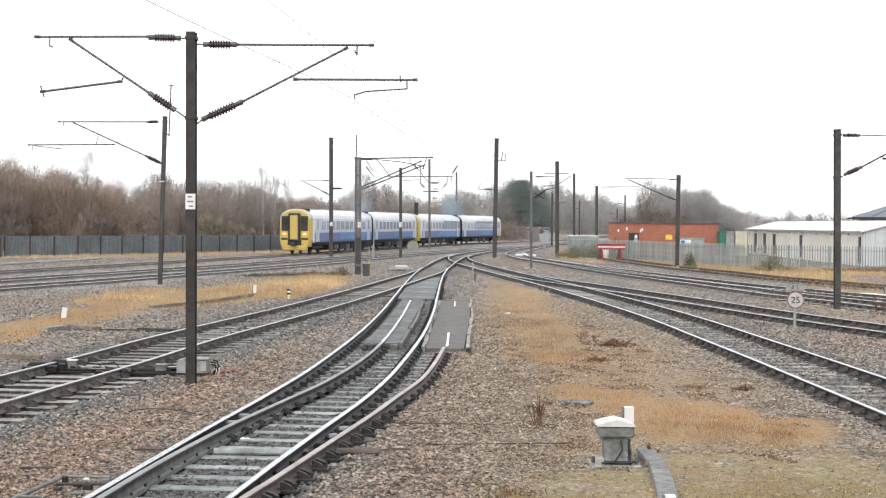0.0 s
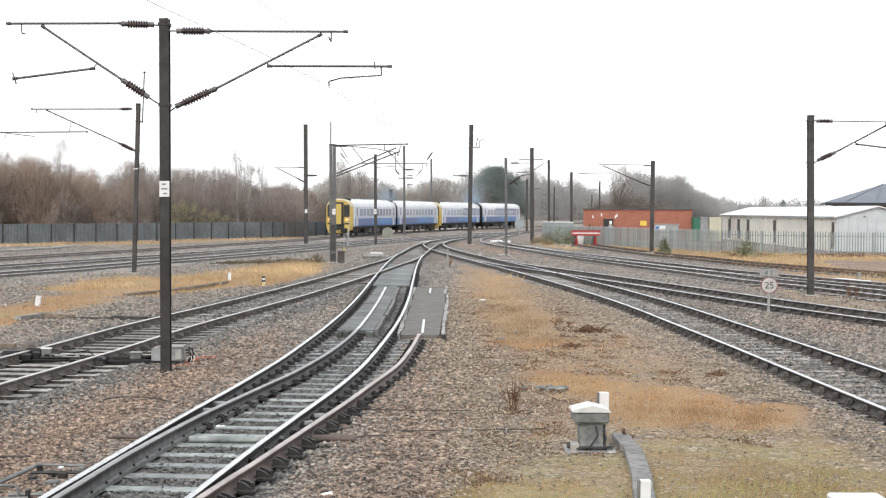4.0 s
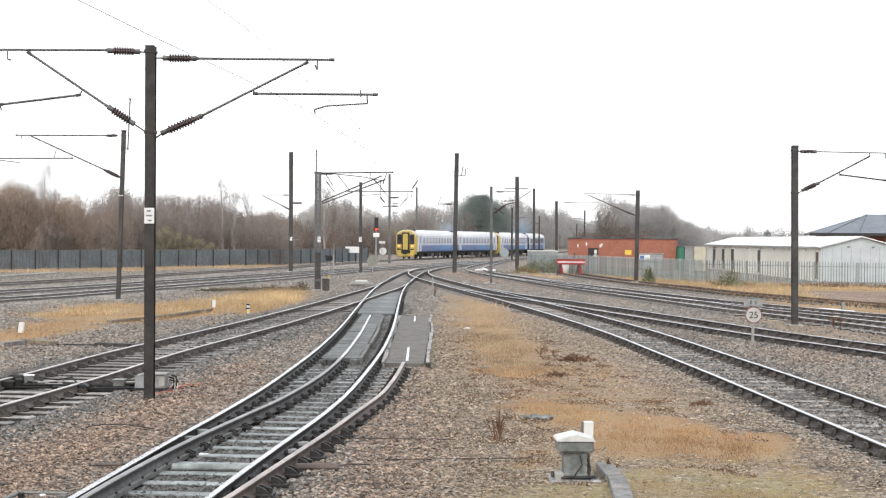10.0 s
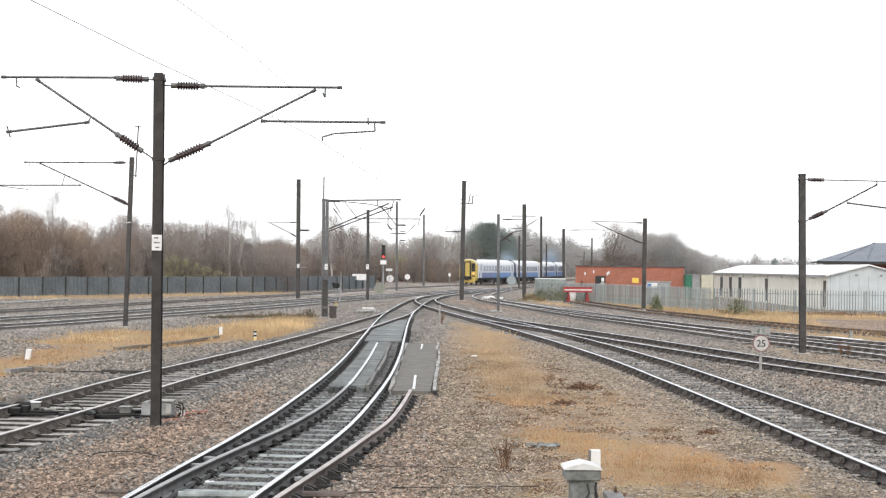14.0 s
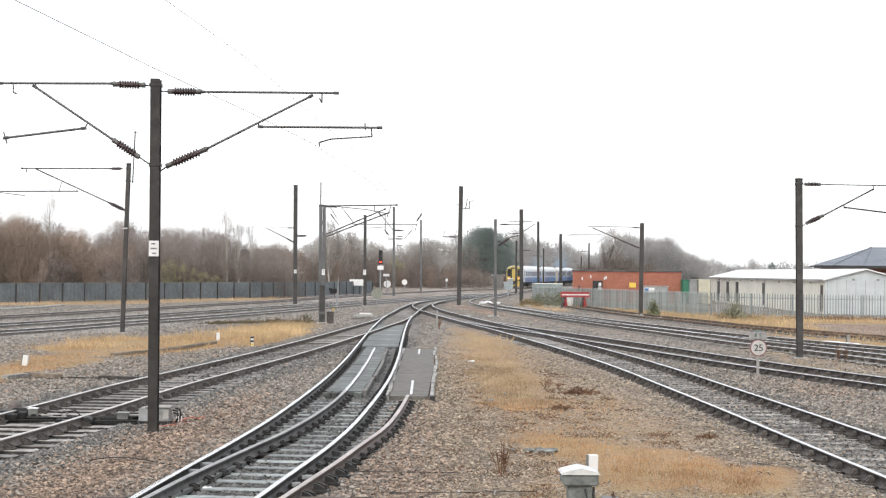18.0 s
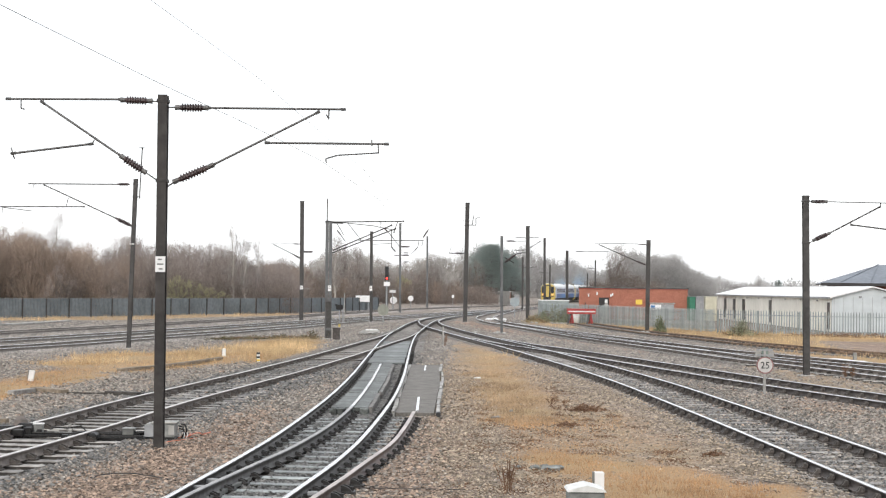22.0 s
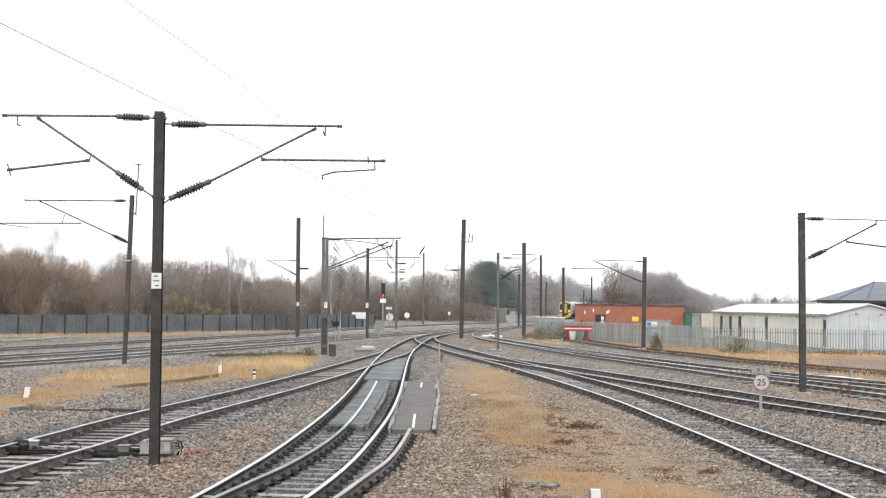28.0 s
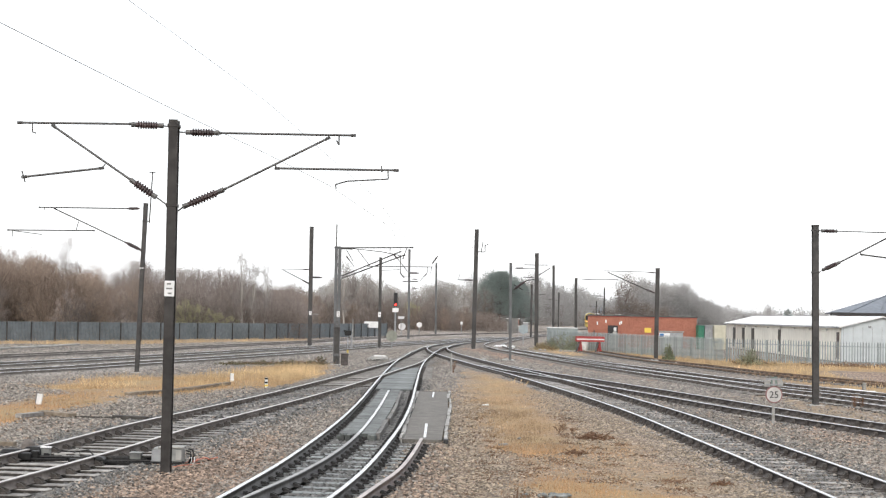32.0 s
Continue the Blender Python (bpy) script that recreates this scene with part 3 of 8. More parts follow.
    bp.inputs["Strength"].default_value, bp.inputs["Distance"].default_value, bp.invert = 0.6, 0.03, True
    l.new(cell.outputs["Distance"], bp.inputs["Height"])
    l.new(bp.outputs["Normal"], b.inputs["Normal"])
    return m


GROUND = ground_material()


def build_ground():
    xs = np.concatenate([[-2500, -900, -350, -150, -90], np.arange(-60, -14, 1.5), np.arange(-14, 16, 0.4), np.arange(16, 60, 1.5), [70, 100, 160, 350, 900, 2500]])
    ys = np.concatenate([[-400, -100, -30, 0], np.arange(6, 50, 0.5), np.arange(50, 160, 1.5), [165, 180, 200, 240, 300, 400, 600, 1000, 1800, 3000]])
    gx, gy = np.meshgrid(xs, ys)
    z = -0.03 + 0.025 * np.sin(gx * 0.9 + 0.3 * gy) * np.sin(gy * 0.45 - 0.2 * gx) - bed_depth(gx, gy)
    v = np.stack([gx.ravel(), gy.ravel(), z.ravel()], 1)
    w = len(xs)
    i = (np.arange(len(ys) - 1)[:, None] * w + np.arange(w - 1)[None]).ravel()
    ob = mesh_from("ground", v, np.stack([i, i + 1, i + w + 1, i + w], 1), [GROUND], smooth=True)
    grass, rust = masks(gx.ravel(), gy.ravel())
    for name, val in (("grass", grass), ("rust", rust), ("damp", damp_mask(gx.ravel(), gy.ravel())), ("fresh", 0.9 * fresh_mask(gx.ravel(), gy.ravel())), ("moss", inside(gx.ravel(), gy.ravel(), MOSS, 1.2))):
        a = ob.data.attributes.new(name, "FLOAT", "POINT")
        a.data.foreach_set("value", val.astype(np.float32))
    return tagged(ob, "grey and rust-brown ballast ground with dry orange grass patches", "ground", kind="structure")


GROUND_SHEET = build_ground()


# ---- railway tracks ----
RAIL_PROFILE = [(-0.07, 0.0), (0.07, 0.0), (0.07, 0.014), (0.012, 0.035), (0.012, 0.108), (0.036, 0.12), (0.036, 0.143), (0.028, 0.15),
                (-0.028, 0.15), (-0.036, 0.143), (-0.036, 0.12), (-0.012, 0.108), (-0.012, 0.035), (-0.07, 0.014)]


def rail_mesh(name, x, y, h, offset, parent, top, z=0.02, side=None):
    n, k = len(x), len(RAIL_PROFILE)
    pr = np.array(RAIL_PROFILE)
    off = offset + pr[:, 0]
    vx = x[:, None] + np.cos(h)[:, None] * off[None]
    vy = y[:, None] - np.sin(h)[:, None] * off[None]
    vz = np.broadcast_to(pr[:, 1] + z, vx.shape)
    v = np.stack([vx.ravel(), vy.ravel(), vz.ravel()], 1)
    i, j = np.meshgrid(np.arange(n - 1), np.arange(k), indexing="ij")
    j2 = (j + 1) % k
    f = np.stack([i * k + j, (i + 1) * k + j, (i + 1) * k + j2, i * k + j2], -1).reshape(-1, 4)[:, ::-1]
    ob = mesh_from(name, v, f, [side or RAIL_SIDE, top], parent)
    ob.data.polygons.foreach_set("material_index", np.tile([1 if c in (6, 7, 8) else 0 for c in range(k)], n - 1).astype(np.int32))
    bm = bmesh.new()
    bm.from_mesh(ob.data)
    bm.verts.ensure_lookup_table()
    for r in (0, n - 1):
        bm.faces.new([bm.verts[r * k + c] for c in (range(k) if r else reversed(range(k)))])
    bm.to_mesh(ob.data)
    bm.free()
    return ob


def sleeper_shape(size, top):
    """Timber with a weathered top and darker sides."""
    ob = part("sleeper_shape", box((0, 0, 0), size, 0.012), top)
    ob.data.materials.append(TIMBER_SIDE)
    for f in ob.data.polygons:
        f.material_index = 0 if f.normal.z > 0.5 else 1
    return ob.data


SLEEPER_MESH = sleeper_shape((2.6, 0.25, 0.13), SLEEPER)
SLEEPER_PALE_MESH = sleeper_shape((2.3, 0.22, 0.13), SLEEPER_PALE)
SLEEPER_SHORT_MESH = sleeper_shape((1.9, 0.22, 0.11), TIMBER_DARK)


def chair_bm():
    """Cast chair: base plate, on each side of the rail two curved ribs with a low web between them, and screws."""
    bm = box((0, 0, 0.006), (0.36, 0.14, 0.03), 0.006)
    for s in (-1, 1):
        for pr, y0, y1 in (([(0.045, 0.015), (0.155, 0.015), (0.148, 0.035), (0.11, 0.058), (0.07, 0.07), (0.045, 0.07)], -0.058, -0.034),
                           ([(0.045, 0.015), (0.155, 0.015), (0.148, 0.035), (0.11, 0.058), (0.07, 0.07), (0.045, 0.07)], 0.034, 0.058),
                           ([(0.045, 0.015), (0.11, 0.015), (0.08, 0.04), (0.045, 0.052)], -0.036, 0.036)):
            a = [bm.verts.new((s * x, y0, z)) for x, z in pr]
            b = [bm.verts.new((s * x, y1, z)) for x, z in pr]
            n = len(pr)
            for i in range(n):
                bm.faces.new((a[i], a[(i + 1) % n], b[(i + 1) % n], b[i]))
            bm.faces.new(a[::-1])
            bm.faces.new(b)
        tube((s * 0.15, 0.0, 0.02), (s * 0.15, 0.0, 0.058), 0.018, 5, bm)
    bmesh.ops.recalc_face_normals(bm, faces=bm.faces)
    return bm


def jaw_bm():
    """Tall cast chair: base plate, an upright jaw with a curved back on each side, a key driven beside the rail and screws."""
    bm = box((0, 0, 0.008), (0.40, 0.17, 0.034), 0.006)
    for s in (-1, 1):
        pr = [(0.042, 0.02), (0.15, 0.02), (0.145, 0.05), (0.11, 0.075), (0.088, 0.118), (0.042, 0.118)]
        for y0, y1 in ((-0.05, -0.016), (0.016, 0.05)):
            a = [bm.verts.new((s * x, y0, z)) for x, z in pr]
            b = [bm.verts.new((s * x, y1, z)) for x, z in pr]
            n = len(pr)
            for i in range(n):
                bm.faces.new((a[i], a[(i + 1) % n], b[(i + 1) % n], b[i]))
            bm.faces.new(a[::-1])
            bm.faces.new(b)
        box((s * 0.062, 0, 0.08), (0.035, 0.17, 0.05), 0.006, bm=bm)
        tube((s * 0.175, 0.0, 0.02), (s * 0.175, 0.0, 0.062), 0.02, 5, bm)
    bmesh.ops.recalc_face_normals(bm, faces=bm.faces)
    return bm


JAW_MESH = part("chair_shape", jaw_bm(), CHAIR_BROWN).data
CHAIR_MESH = part("chair_shape", chair_bm(), CHAIR).data
CHAIR_DRY_MESH = part("chair_shape", chair_bm(), CHAIR_DRY).data
for o in [o for o in scene.collection.objects if "_shape" in o.name]:
    bpy.data.objects.remove(o)


def track(points, label, top=None, split=45.0, far=120.0, spacing=0.68, sleeper=None, rails=(-0.7525, 0.7525), chair_split=None, sunk=False, extra=(), shift=0.0, lift=0.0, jaws=False):
    top = top or RAIL_TOP
    side_steel, chair_data = (RAIL_SIDE, CHAIR_MESH) if shift else (RAIL_RUST if top is RAIL_RUST else RAIL_SIDE_PALE if sunk else RAIL_SIDE_DRY, CHAIR_DRY_MESH)
    if jaws:
        side_steel, chair_data = RAIL_SIDE_BROWN, JAW_MESH
    root = thing("railway_track", (0, 0, 0), label, "railway track", "railway tracks")
    x, y, h = smooth_curve(points, 0.8)
    for o in rails:
        rail_mesh("rail", x, y, h, o, root, top, -0.045 if sunk else 0.02, side_steel)
    for line in extra:
        ex, ey, eh = smooth_curve(line, 0.8)
        rail_mesh("rail", ex, ey, eh, 0.0, root, top)
    x, y, h = smooth_curve(points, spacing)
    rng = np.random.default_rng(len(points) * 7 + int(abs(points[0][0]) * 10))
    chair_split = chair_split or split
    fs, fv, cv = [], [], []

    def buried(at):
        """Some sleepers lie half under the stones."""
        return 0.7 if shift and 19 < at < 31 else (2.0 if points is T_LEFT and at > 38 else 0.1)

    base_lift = lift
    for a, b, c in zip(x, y, h):
        if b > far:
            break
        lift = 0.05 * min(max((b - 35) / 7, 0), 1) if points is T_LEFT else base_lift
        m = Matrix.Translation((a, b, -0.085 if sunk else lift - 0.052)) @ Matrix.Rotation(-c + rng.normal(0, 0.012), 4, "Z")
        side = float(np.interp(b, [p[1] for p in D_LINE], [p[0] for p in D_LINE])) - a + 0.07 + rng.normal(0, 0.06)
        if b < split:
            share("sleeper", (sleeper or SLEEPER_MESH) if b < 31 or not shift else SLEEPER_SHORT_MESH, root, m @ Matrix.Translation((rng.normal(0, 0.03) + (shift if b > 31 or not shift else side / 2 - 0.42), 0, rng.normal(0, 0.004) - buried(b) * abs(rng.normal(0, 0.016)))) @ Matrix.Diagonal(((side + 0.84) / 2.3 if shift and b < 31 else 1, 1, 1, 1)))
        else:
            fv.append(m)
        for o in (rails if not extra else (-0.7525, float(np.interp(b, [p[1] for p in extra[0]], [p[0] for p in extra[0]])) - a)):
            mc = Matrix.Translation((a + math.cos(c) * o, b - math.sin(c) * o, lift + 0.013)) @ Matrix.Rotation(-c, 4, "Z")
            if extra and (8 < b < 16.8 if o < 0 else b < extra[0][0][1]):
                continue
            if b < chair_split:
                share("rail_chair", chair_data, root, mc if shift or jaws else mc @ Matrix.Diagonal((1.1, 1.15, 0.95 if lift > 0.02 else 1.3, 1)))
            else:
                cv.append(mc)
    for name, ms, mat_, size in (("sleeper_run", fv, SLEEPER_SUNK if sunk else SLEEPER, (2.6, 0.25, 0.13)), ("chair_run", [] if sunk else cv, CHAIR_DRY, (0.32, 0.15, 0.10))):
        if ms:
            cube = np.array([(i * size[0] / 2, j * size[1] / 2, k * size[2] / 2, 1) for i in (-1, 1) for j in (-1, 1) for k in (-1, 1)])
            quad = np.array([(0, 1, 3, 2), (4, 6, 7, 5), (0, 4, 5, 1), (2, 3, 7, 6), (0, 2, 6, 4), (1, 5, 7, 3)])
            v = np.concatenate([(cube @ np.array(m).T)[:, :3] for m in ms])
            f = np.concatenate([quad + 8 * i for i in range(len(ms))])
            tagged(mesh_from(name, v, f, [mat_], root), kind="stuff")
    return root


track(T_MAIN, "curving railway track with bright rails and pale timber sleepers", RAIL_TOP, 62, 130, sleeper=SLEEPER_PALE_MESH, rails=(-0.7525,), extra=(C_LINE,), shift=0.33)
track(T_LEFT, "railway track with worn rails and dark timber sleepers", RAIL_WORN, 62)
track(T_RIGHT, "straight railway track with bright rails and worn sleepers", RAIL_TOP, 62, jaws=True)
track(T_RIGHT2, "railway track with worn rails joining another track", RAIL_TOP, 58, jaws=True)
track(T_LOOP, "railway track that curves away round the loop", RAIL_TOP, 55, lift=LIFT)
track(T_LOOP2, "railway track branching from the loop line", RAIL_TOP, 50, lift=LIFT)
track(T_SIDING, "rusty siding track ending at a buffer stop", RAIL_RUST, 40, lift=LIFT)
track(T_A, "main line track on pale ballast", RAIL_TOP, 20, sunk=True)
track(T_B, "main line track between two others", RAIL_TOP, 20, sunk=True)
track(T_TRAIN, "main line track beside the boundary fence", RAIL_DULL, 20, sunk=True)


# ---- overhead line masts ----
def ribbed(p, q, r):
    """An insulator: one turned body with sheds along it."""
    bm = bmesh.new()
    p, q = Vector(p), Vector(q)
    d = q - p
    k = max(4, min(9, int(d.length * 0.66 / 0.04)))
    prof = [(0.0, 0.3), (0.0, 0.5), (0.08, 0.5)]
    for i in range(k):
        c, s = 0.2 + 0.6 * i / (k - 1), 0.3 / (k - 1)
        prof += [(c - s * 0.6, 0.66), (c - s * 0.3, 1.0), (c + s * 0.35, 0.97), (c + s * 0.7, 0.62)]
    prof += [(0.92, 0.5), (1.0, 0.5), (1.0, 0.3)]
    u = d.orthogonal().normalized()
    w = d.normalized().cross(u)
    n = 10
    rings = [[bm.verts.new(p + d * t + (u * math.cos(6.2832 * a / n) + w * math.sin(6.2832 * a / n)) * r * s) for a in range(n)] for t, s in prof]
    for a, b in zip(rings[:-1], rings[1:]):
        for i in range(n):
            bm.faces.new((a[i], a[(i + 1) % n], b[(i + 1) % n], b[i]))
    bm.faces.new(rings[0][::-1])
    bm.faces.new(rings[-1])
    bmesh.ops.recalc_face_normals(bm, faces=bm.faces)
    return bm


def post_bm(height, lean, w, d):
    """H-section post leaning by lean metres at its top."""
    f = w * 0.09 + 0.008
    o = [(-w / 2, -d / 2), (w / 2, -d / 2), (w / 2, -d / 2 + f), (f / 2, -d / 2 + f), (f / 2, d / 2 - f), (w / 2, d / 2 - f), (w / 2, d / 2),
         (-w / 2, d / 2), (-w / 2, d / 2 - f), (-f / 2, d / 2 - f), (-f / 2, -d / 2 + f), (-w / 2, -d / 2 + f)]
    bm = bmesh.new()
    a = [bm.verts.new((x, y, -0.06)) for x, y in o]
    b = [bm.verts.new((x + lean, y, height)) for x, y in o]
    n = len(o)
    for i in range(n):
        bm.faces.new((a[i], a[(i + 1) % n], b[(i + 1) % n], b[i]))
    bm.faces.new(a[::-1])
    bm.faces.new(b)
    return bm


MASTS = {
    "front": ((-4.19, 24.90), 5.87, -0.03, [("t", -2.62, 5.77, -0.72, 5.79), ("i", -0.72, 5.78, -0.23, 5.77), ("w", -0.23, 5.77, -0.11, 5.76), ("w", 0.06, 5.67, 0.19, 5.67), ("i", 0.19, 5.67, 0.7, 5.67), ("t", 0.7, 5.67, 2.99, 5.68), ("t", -2.05, 5.73, -0.71, 4.84), ("i", -0.71, 4.84, -0.31, 4.58), ("w", -0.31, 4.58, -0.1, 4.44), ("w", 0.06, 4.34, 0.18, 4.43), ("i", 0.18, 4.43, 0.8, 4.71), ("t", 0.8, 4.71, 2.56, 5.63), ("w", -1.16, 5.11, -1.2, 5.04), ("t", -1.2, 5.04, -2.52, 4.86), ("w", -2.54, 4.96, -2.48, 4.77), ("t", 1.69, 5.1, 3.72, 5.11), ("w", 1.66, 5.16, 1.72, 5.09), ("w", 3.45, 5.18, 3.46, 5.07), ("w", 3.56, 5.11, 3.57, 4.96), ("w", 3.57, 4.96, 2.89, 4.91), ("w", 2.89, 4.91, 2.69, 4.85), ("w", 2.69, 4.85, 2.7, 4.78), ("w", -2.39, 5.77, -2.39, 5.62), ("w", -2.39, 5.62, -2.33, 5.6), ("w", 2.73, 5.67, 2.73, 5.51), ("w", 2.73, 5.51, 2.69, 5.59), ("w", -2.03, 5.77, -2.01, 5.71), ("w", 2.56, 5.68, 2.54, 5.59)]),
    "L2": ((-12.01, 63.31), 7.12, 0.18, [("t", -4.32, 6.89, -0.54, 6.92), ("i", -0.59, 6.92, -0.08, 6.93), ("t", -3.68, 6.85, -0.63, 5.48), ("i", -0.63, 5.48, 0.05, 5.16), ("t", -5.61, 5.9, -1.97, 5.95), ("w", -2.64, 6.33, -2.74, 5.94), ("w", -5.42, 5.9, -5.42, 5.63), ("w", -5.37, 5.87, -4.17, 5.74), ("w", -4.11, 6.89, -4.11, 6.72), ("t", 0.43, 8.48, 0.35, 6.35), ("w", 0.29, 8.48, 0.55, 8.48), ("w", 0.35, 6.4, 0.21, 6.4)]),
    "R": ((12.92, 48.80), 5.87, -0.07, [("w", 0.02, 5.73, 0.15, 5.72), ("i", 0.15, 5.72, 0.63, 5.72), ("w", 0.63, 5.72, 3.03, 5.70), ("w", 0.07, 4.35, 0.2, 4.44), ("i", 0.2, 4.44, 0.72, 4.68), ("t", 0.72, 4.68, 2.4, 5.58), ("w", 2.4, 5.58, 2.42, 5.71), ("w", 1.41, 5.06, 1.45, 4.97), ("t", 1.45, 4.97, 2.95, 4.80), ("w", 2.93, 5.70, 2.94, 5.52)]),
    "m4": ((-4.44, 77.76), 6.09, -0.04, [("t", 0.16, 6.07, 3.87, 6.16), ("t", 0.2, 4.6, 3.25, 5.95), ("t", 0.2, 4.48, 3.46, 5.77), ("w", 0.75, 6.04, 2.22, 5.91), ("w", 0.99, 5.99, 1.64, 5.17), ("w", 0.4, 5.98, 0.76, 5.4), ("i", 2.81, 5.83, 3.11, 5.53), ("w", 3.55, 6.13, 3.34, 5.54), ("w", 3.11, 5.53, 3.7, 4.8), ("i", 0.39, 5.67, 0.62, 5.37), ("w", 0.62, 5.37, 0.84, 5.08), ("w", 2.68, 6.1, 2.68, 5.84), ("w", 3.24, 5.7, 3.25, 4.8), ("i", 3.21, 4.86, 3.46, 4.56), ("w", 2.22, 5.91, 3.36, 5.7), ("w", 3.36, 5.74, 3.4, 5.55), ("t", 0.1, 6.02, 0.7, 6.02)]),
    "m4b": ((-3.30, 116.46), 7.01, -0.06, [("t", -1.11, 6.34, 4.04, 6.39), ("w", 3.96, 6.38, 3.87, 5.9), ("w", 0.08, 6.04, 1.53, 6.14), ("w", 3.03, 5.26, 3.3, 5.57), ("i", 3.3, 5.57, 3.6, 5.92), ("w", 3.61, 6.35, 3.62, 5.94), ("i", 1.69, 5.21, 2.14, 5.21), ("i", 2.44, 4.7, 2.88, 4.7), ("i", 2.43, 5.41, 2.88, 5.41)]),
    "m4c": ((-1.44, 158.83), 9.50, -0.09, [("i", -0.06, 7.04, 0.96, 7.04), ("w", -1.14, 6.67, -0.06, 6.68), ("i", 0.06, 6.14, 0.91, 6.14)]),
    "m4d": ((1.82, 200.64), 9.57, -0.09, [("i", -0.69, 9.41, 0.06, 10.56)]),
    "m3": ((-8.86, 118.23), 9.40, -0.07, [("w", -2.55, 6.02, -0.5, 6.04), ("i", -0.72, 6.04, -0.18, 6.04), ("t", -2.29, 5.98, -0.76, 5.23), ("i", -0.76, 5.23, -0.13, 4.88), ("i", -0.04, 5.42, 0.85, 5.43)]),
    "m5": ((4.12, 119.26), 9.52, 0.09, [("t", 0.24, 7.77, 0.78, 7.77), ("t", 0.78, 7.77, 0.78, 8.36), ("t", 0.47, 7.77, 0.6, 8.54), ("w", -0.21, 7.76, 0.15, 7.77), ("t", -1.36, 5.5, -0.1, 5.51), ("i", -0.9, 5.5, -0.2, 5.5), ("w", -1.36, 5.5, -1.14, 6.03), ("w", -0.33, 5.48, -0.23, 6.04), ("w", -0.3, 8.1, -0.16, 8.1), ("w", 0.78, 8.3, 1.1, 8.42), ("w", 0.1, 1.3, 0.34, 1.1)]),
    "s": ((5.41, 91.30), 5.91, -0.06, [("i", 0.22, 5.64, 0.77, 5.64), ("w", 0.77, 5.64, 1.5, 5.65), ("i", 0.13, 4.32, 0.85, 4.85), ("t", 0.85, 4.85, 1.68, 5.06), ("t", 0.13, 4.63, 0.72, 4.29)]),
    "m6": ((9.61, 125.45), 7.98, -0.08, [("t", -1.12, 7.02, 0.88, 7.04), ("i", -0.07, 6.93, -0.07, 6.17), ("t", 0.12, 6.18, 1.07, 6.8), ("t", -1.2, 5.93, -0.06, 6.03)]),
    "m7": ((15.36, 97.83), 6.00, 0.04, [("i", -0.59, 5.74, -0.11, 5.74), ("w", -3.51, 5.79, -0.59, 5.77), ("t", -3.25, 5.71, -0.8, 4.66), ("i", -0.8, 4.66, -0.13, 4.41), ("w", -4.73, 5.22, -2.58, 5.24)]),
    "m8": ((16.40, 186.64), 9.08, -0.09, []),
    "m9": ((16.96, 164.60), 6.98, -0.07, [("w", 0.55, 6.86, 2.67, 6.94)]),
}
MAST_LOOK = {  # width, depth, steel, label
    "front": (0.155, 0.20, MAST_DARK, "dark steel overhead line mast with two insulated cantilever arms"),
    "L2": (0.16, 0.2, MAST, "leaning dark steel mast with one cantilever arm"),
    "R": (0.19, 0.2, MAST, "brown steel mast with one cantilever arm beside the tracks"),
    "m4": (0.30, 0.3, MAST_GREY, "grey twin-post mast with long cantilever arms"),
    "m4b": (0.22, 0.22, MAST, "dark steel mast with a level cross arm"),
    "m4c": (0.24, 0.24, MAST_GREY, "grey steel mast with short insulators"),
    "m4d": (0.24, 0.24, MAST_GREY, "plain grey steel mast behind the main lines"),
    "m3": (0.30, 0.28, MAST, "tall dark steel mast beside the main lines"),
    "m5": (0.32, 0.3, MAST, "tall dark steel mast with fittings near its top"),
    "s": (0.16, 0.16, MAST_GREY, "slim grey steel mast beside the junction"),
    "m6": (0.30, 0.3, MAST, "dark steel mast with a short cross arm"),
    "m7": (0.24, 0.24, MAST, "brown steel mast with an arm over the siding"),
    "m8": (0.28, 0.28, MAST, "plain dark steel mast by the curve"),
    "m9": (0.28, 0.28, MAST, "plain dark steel mast by the brick building"),
}


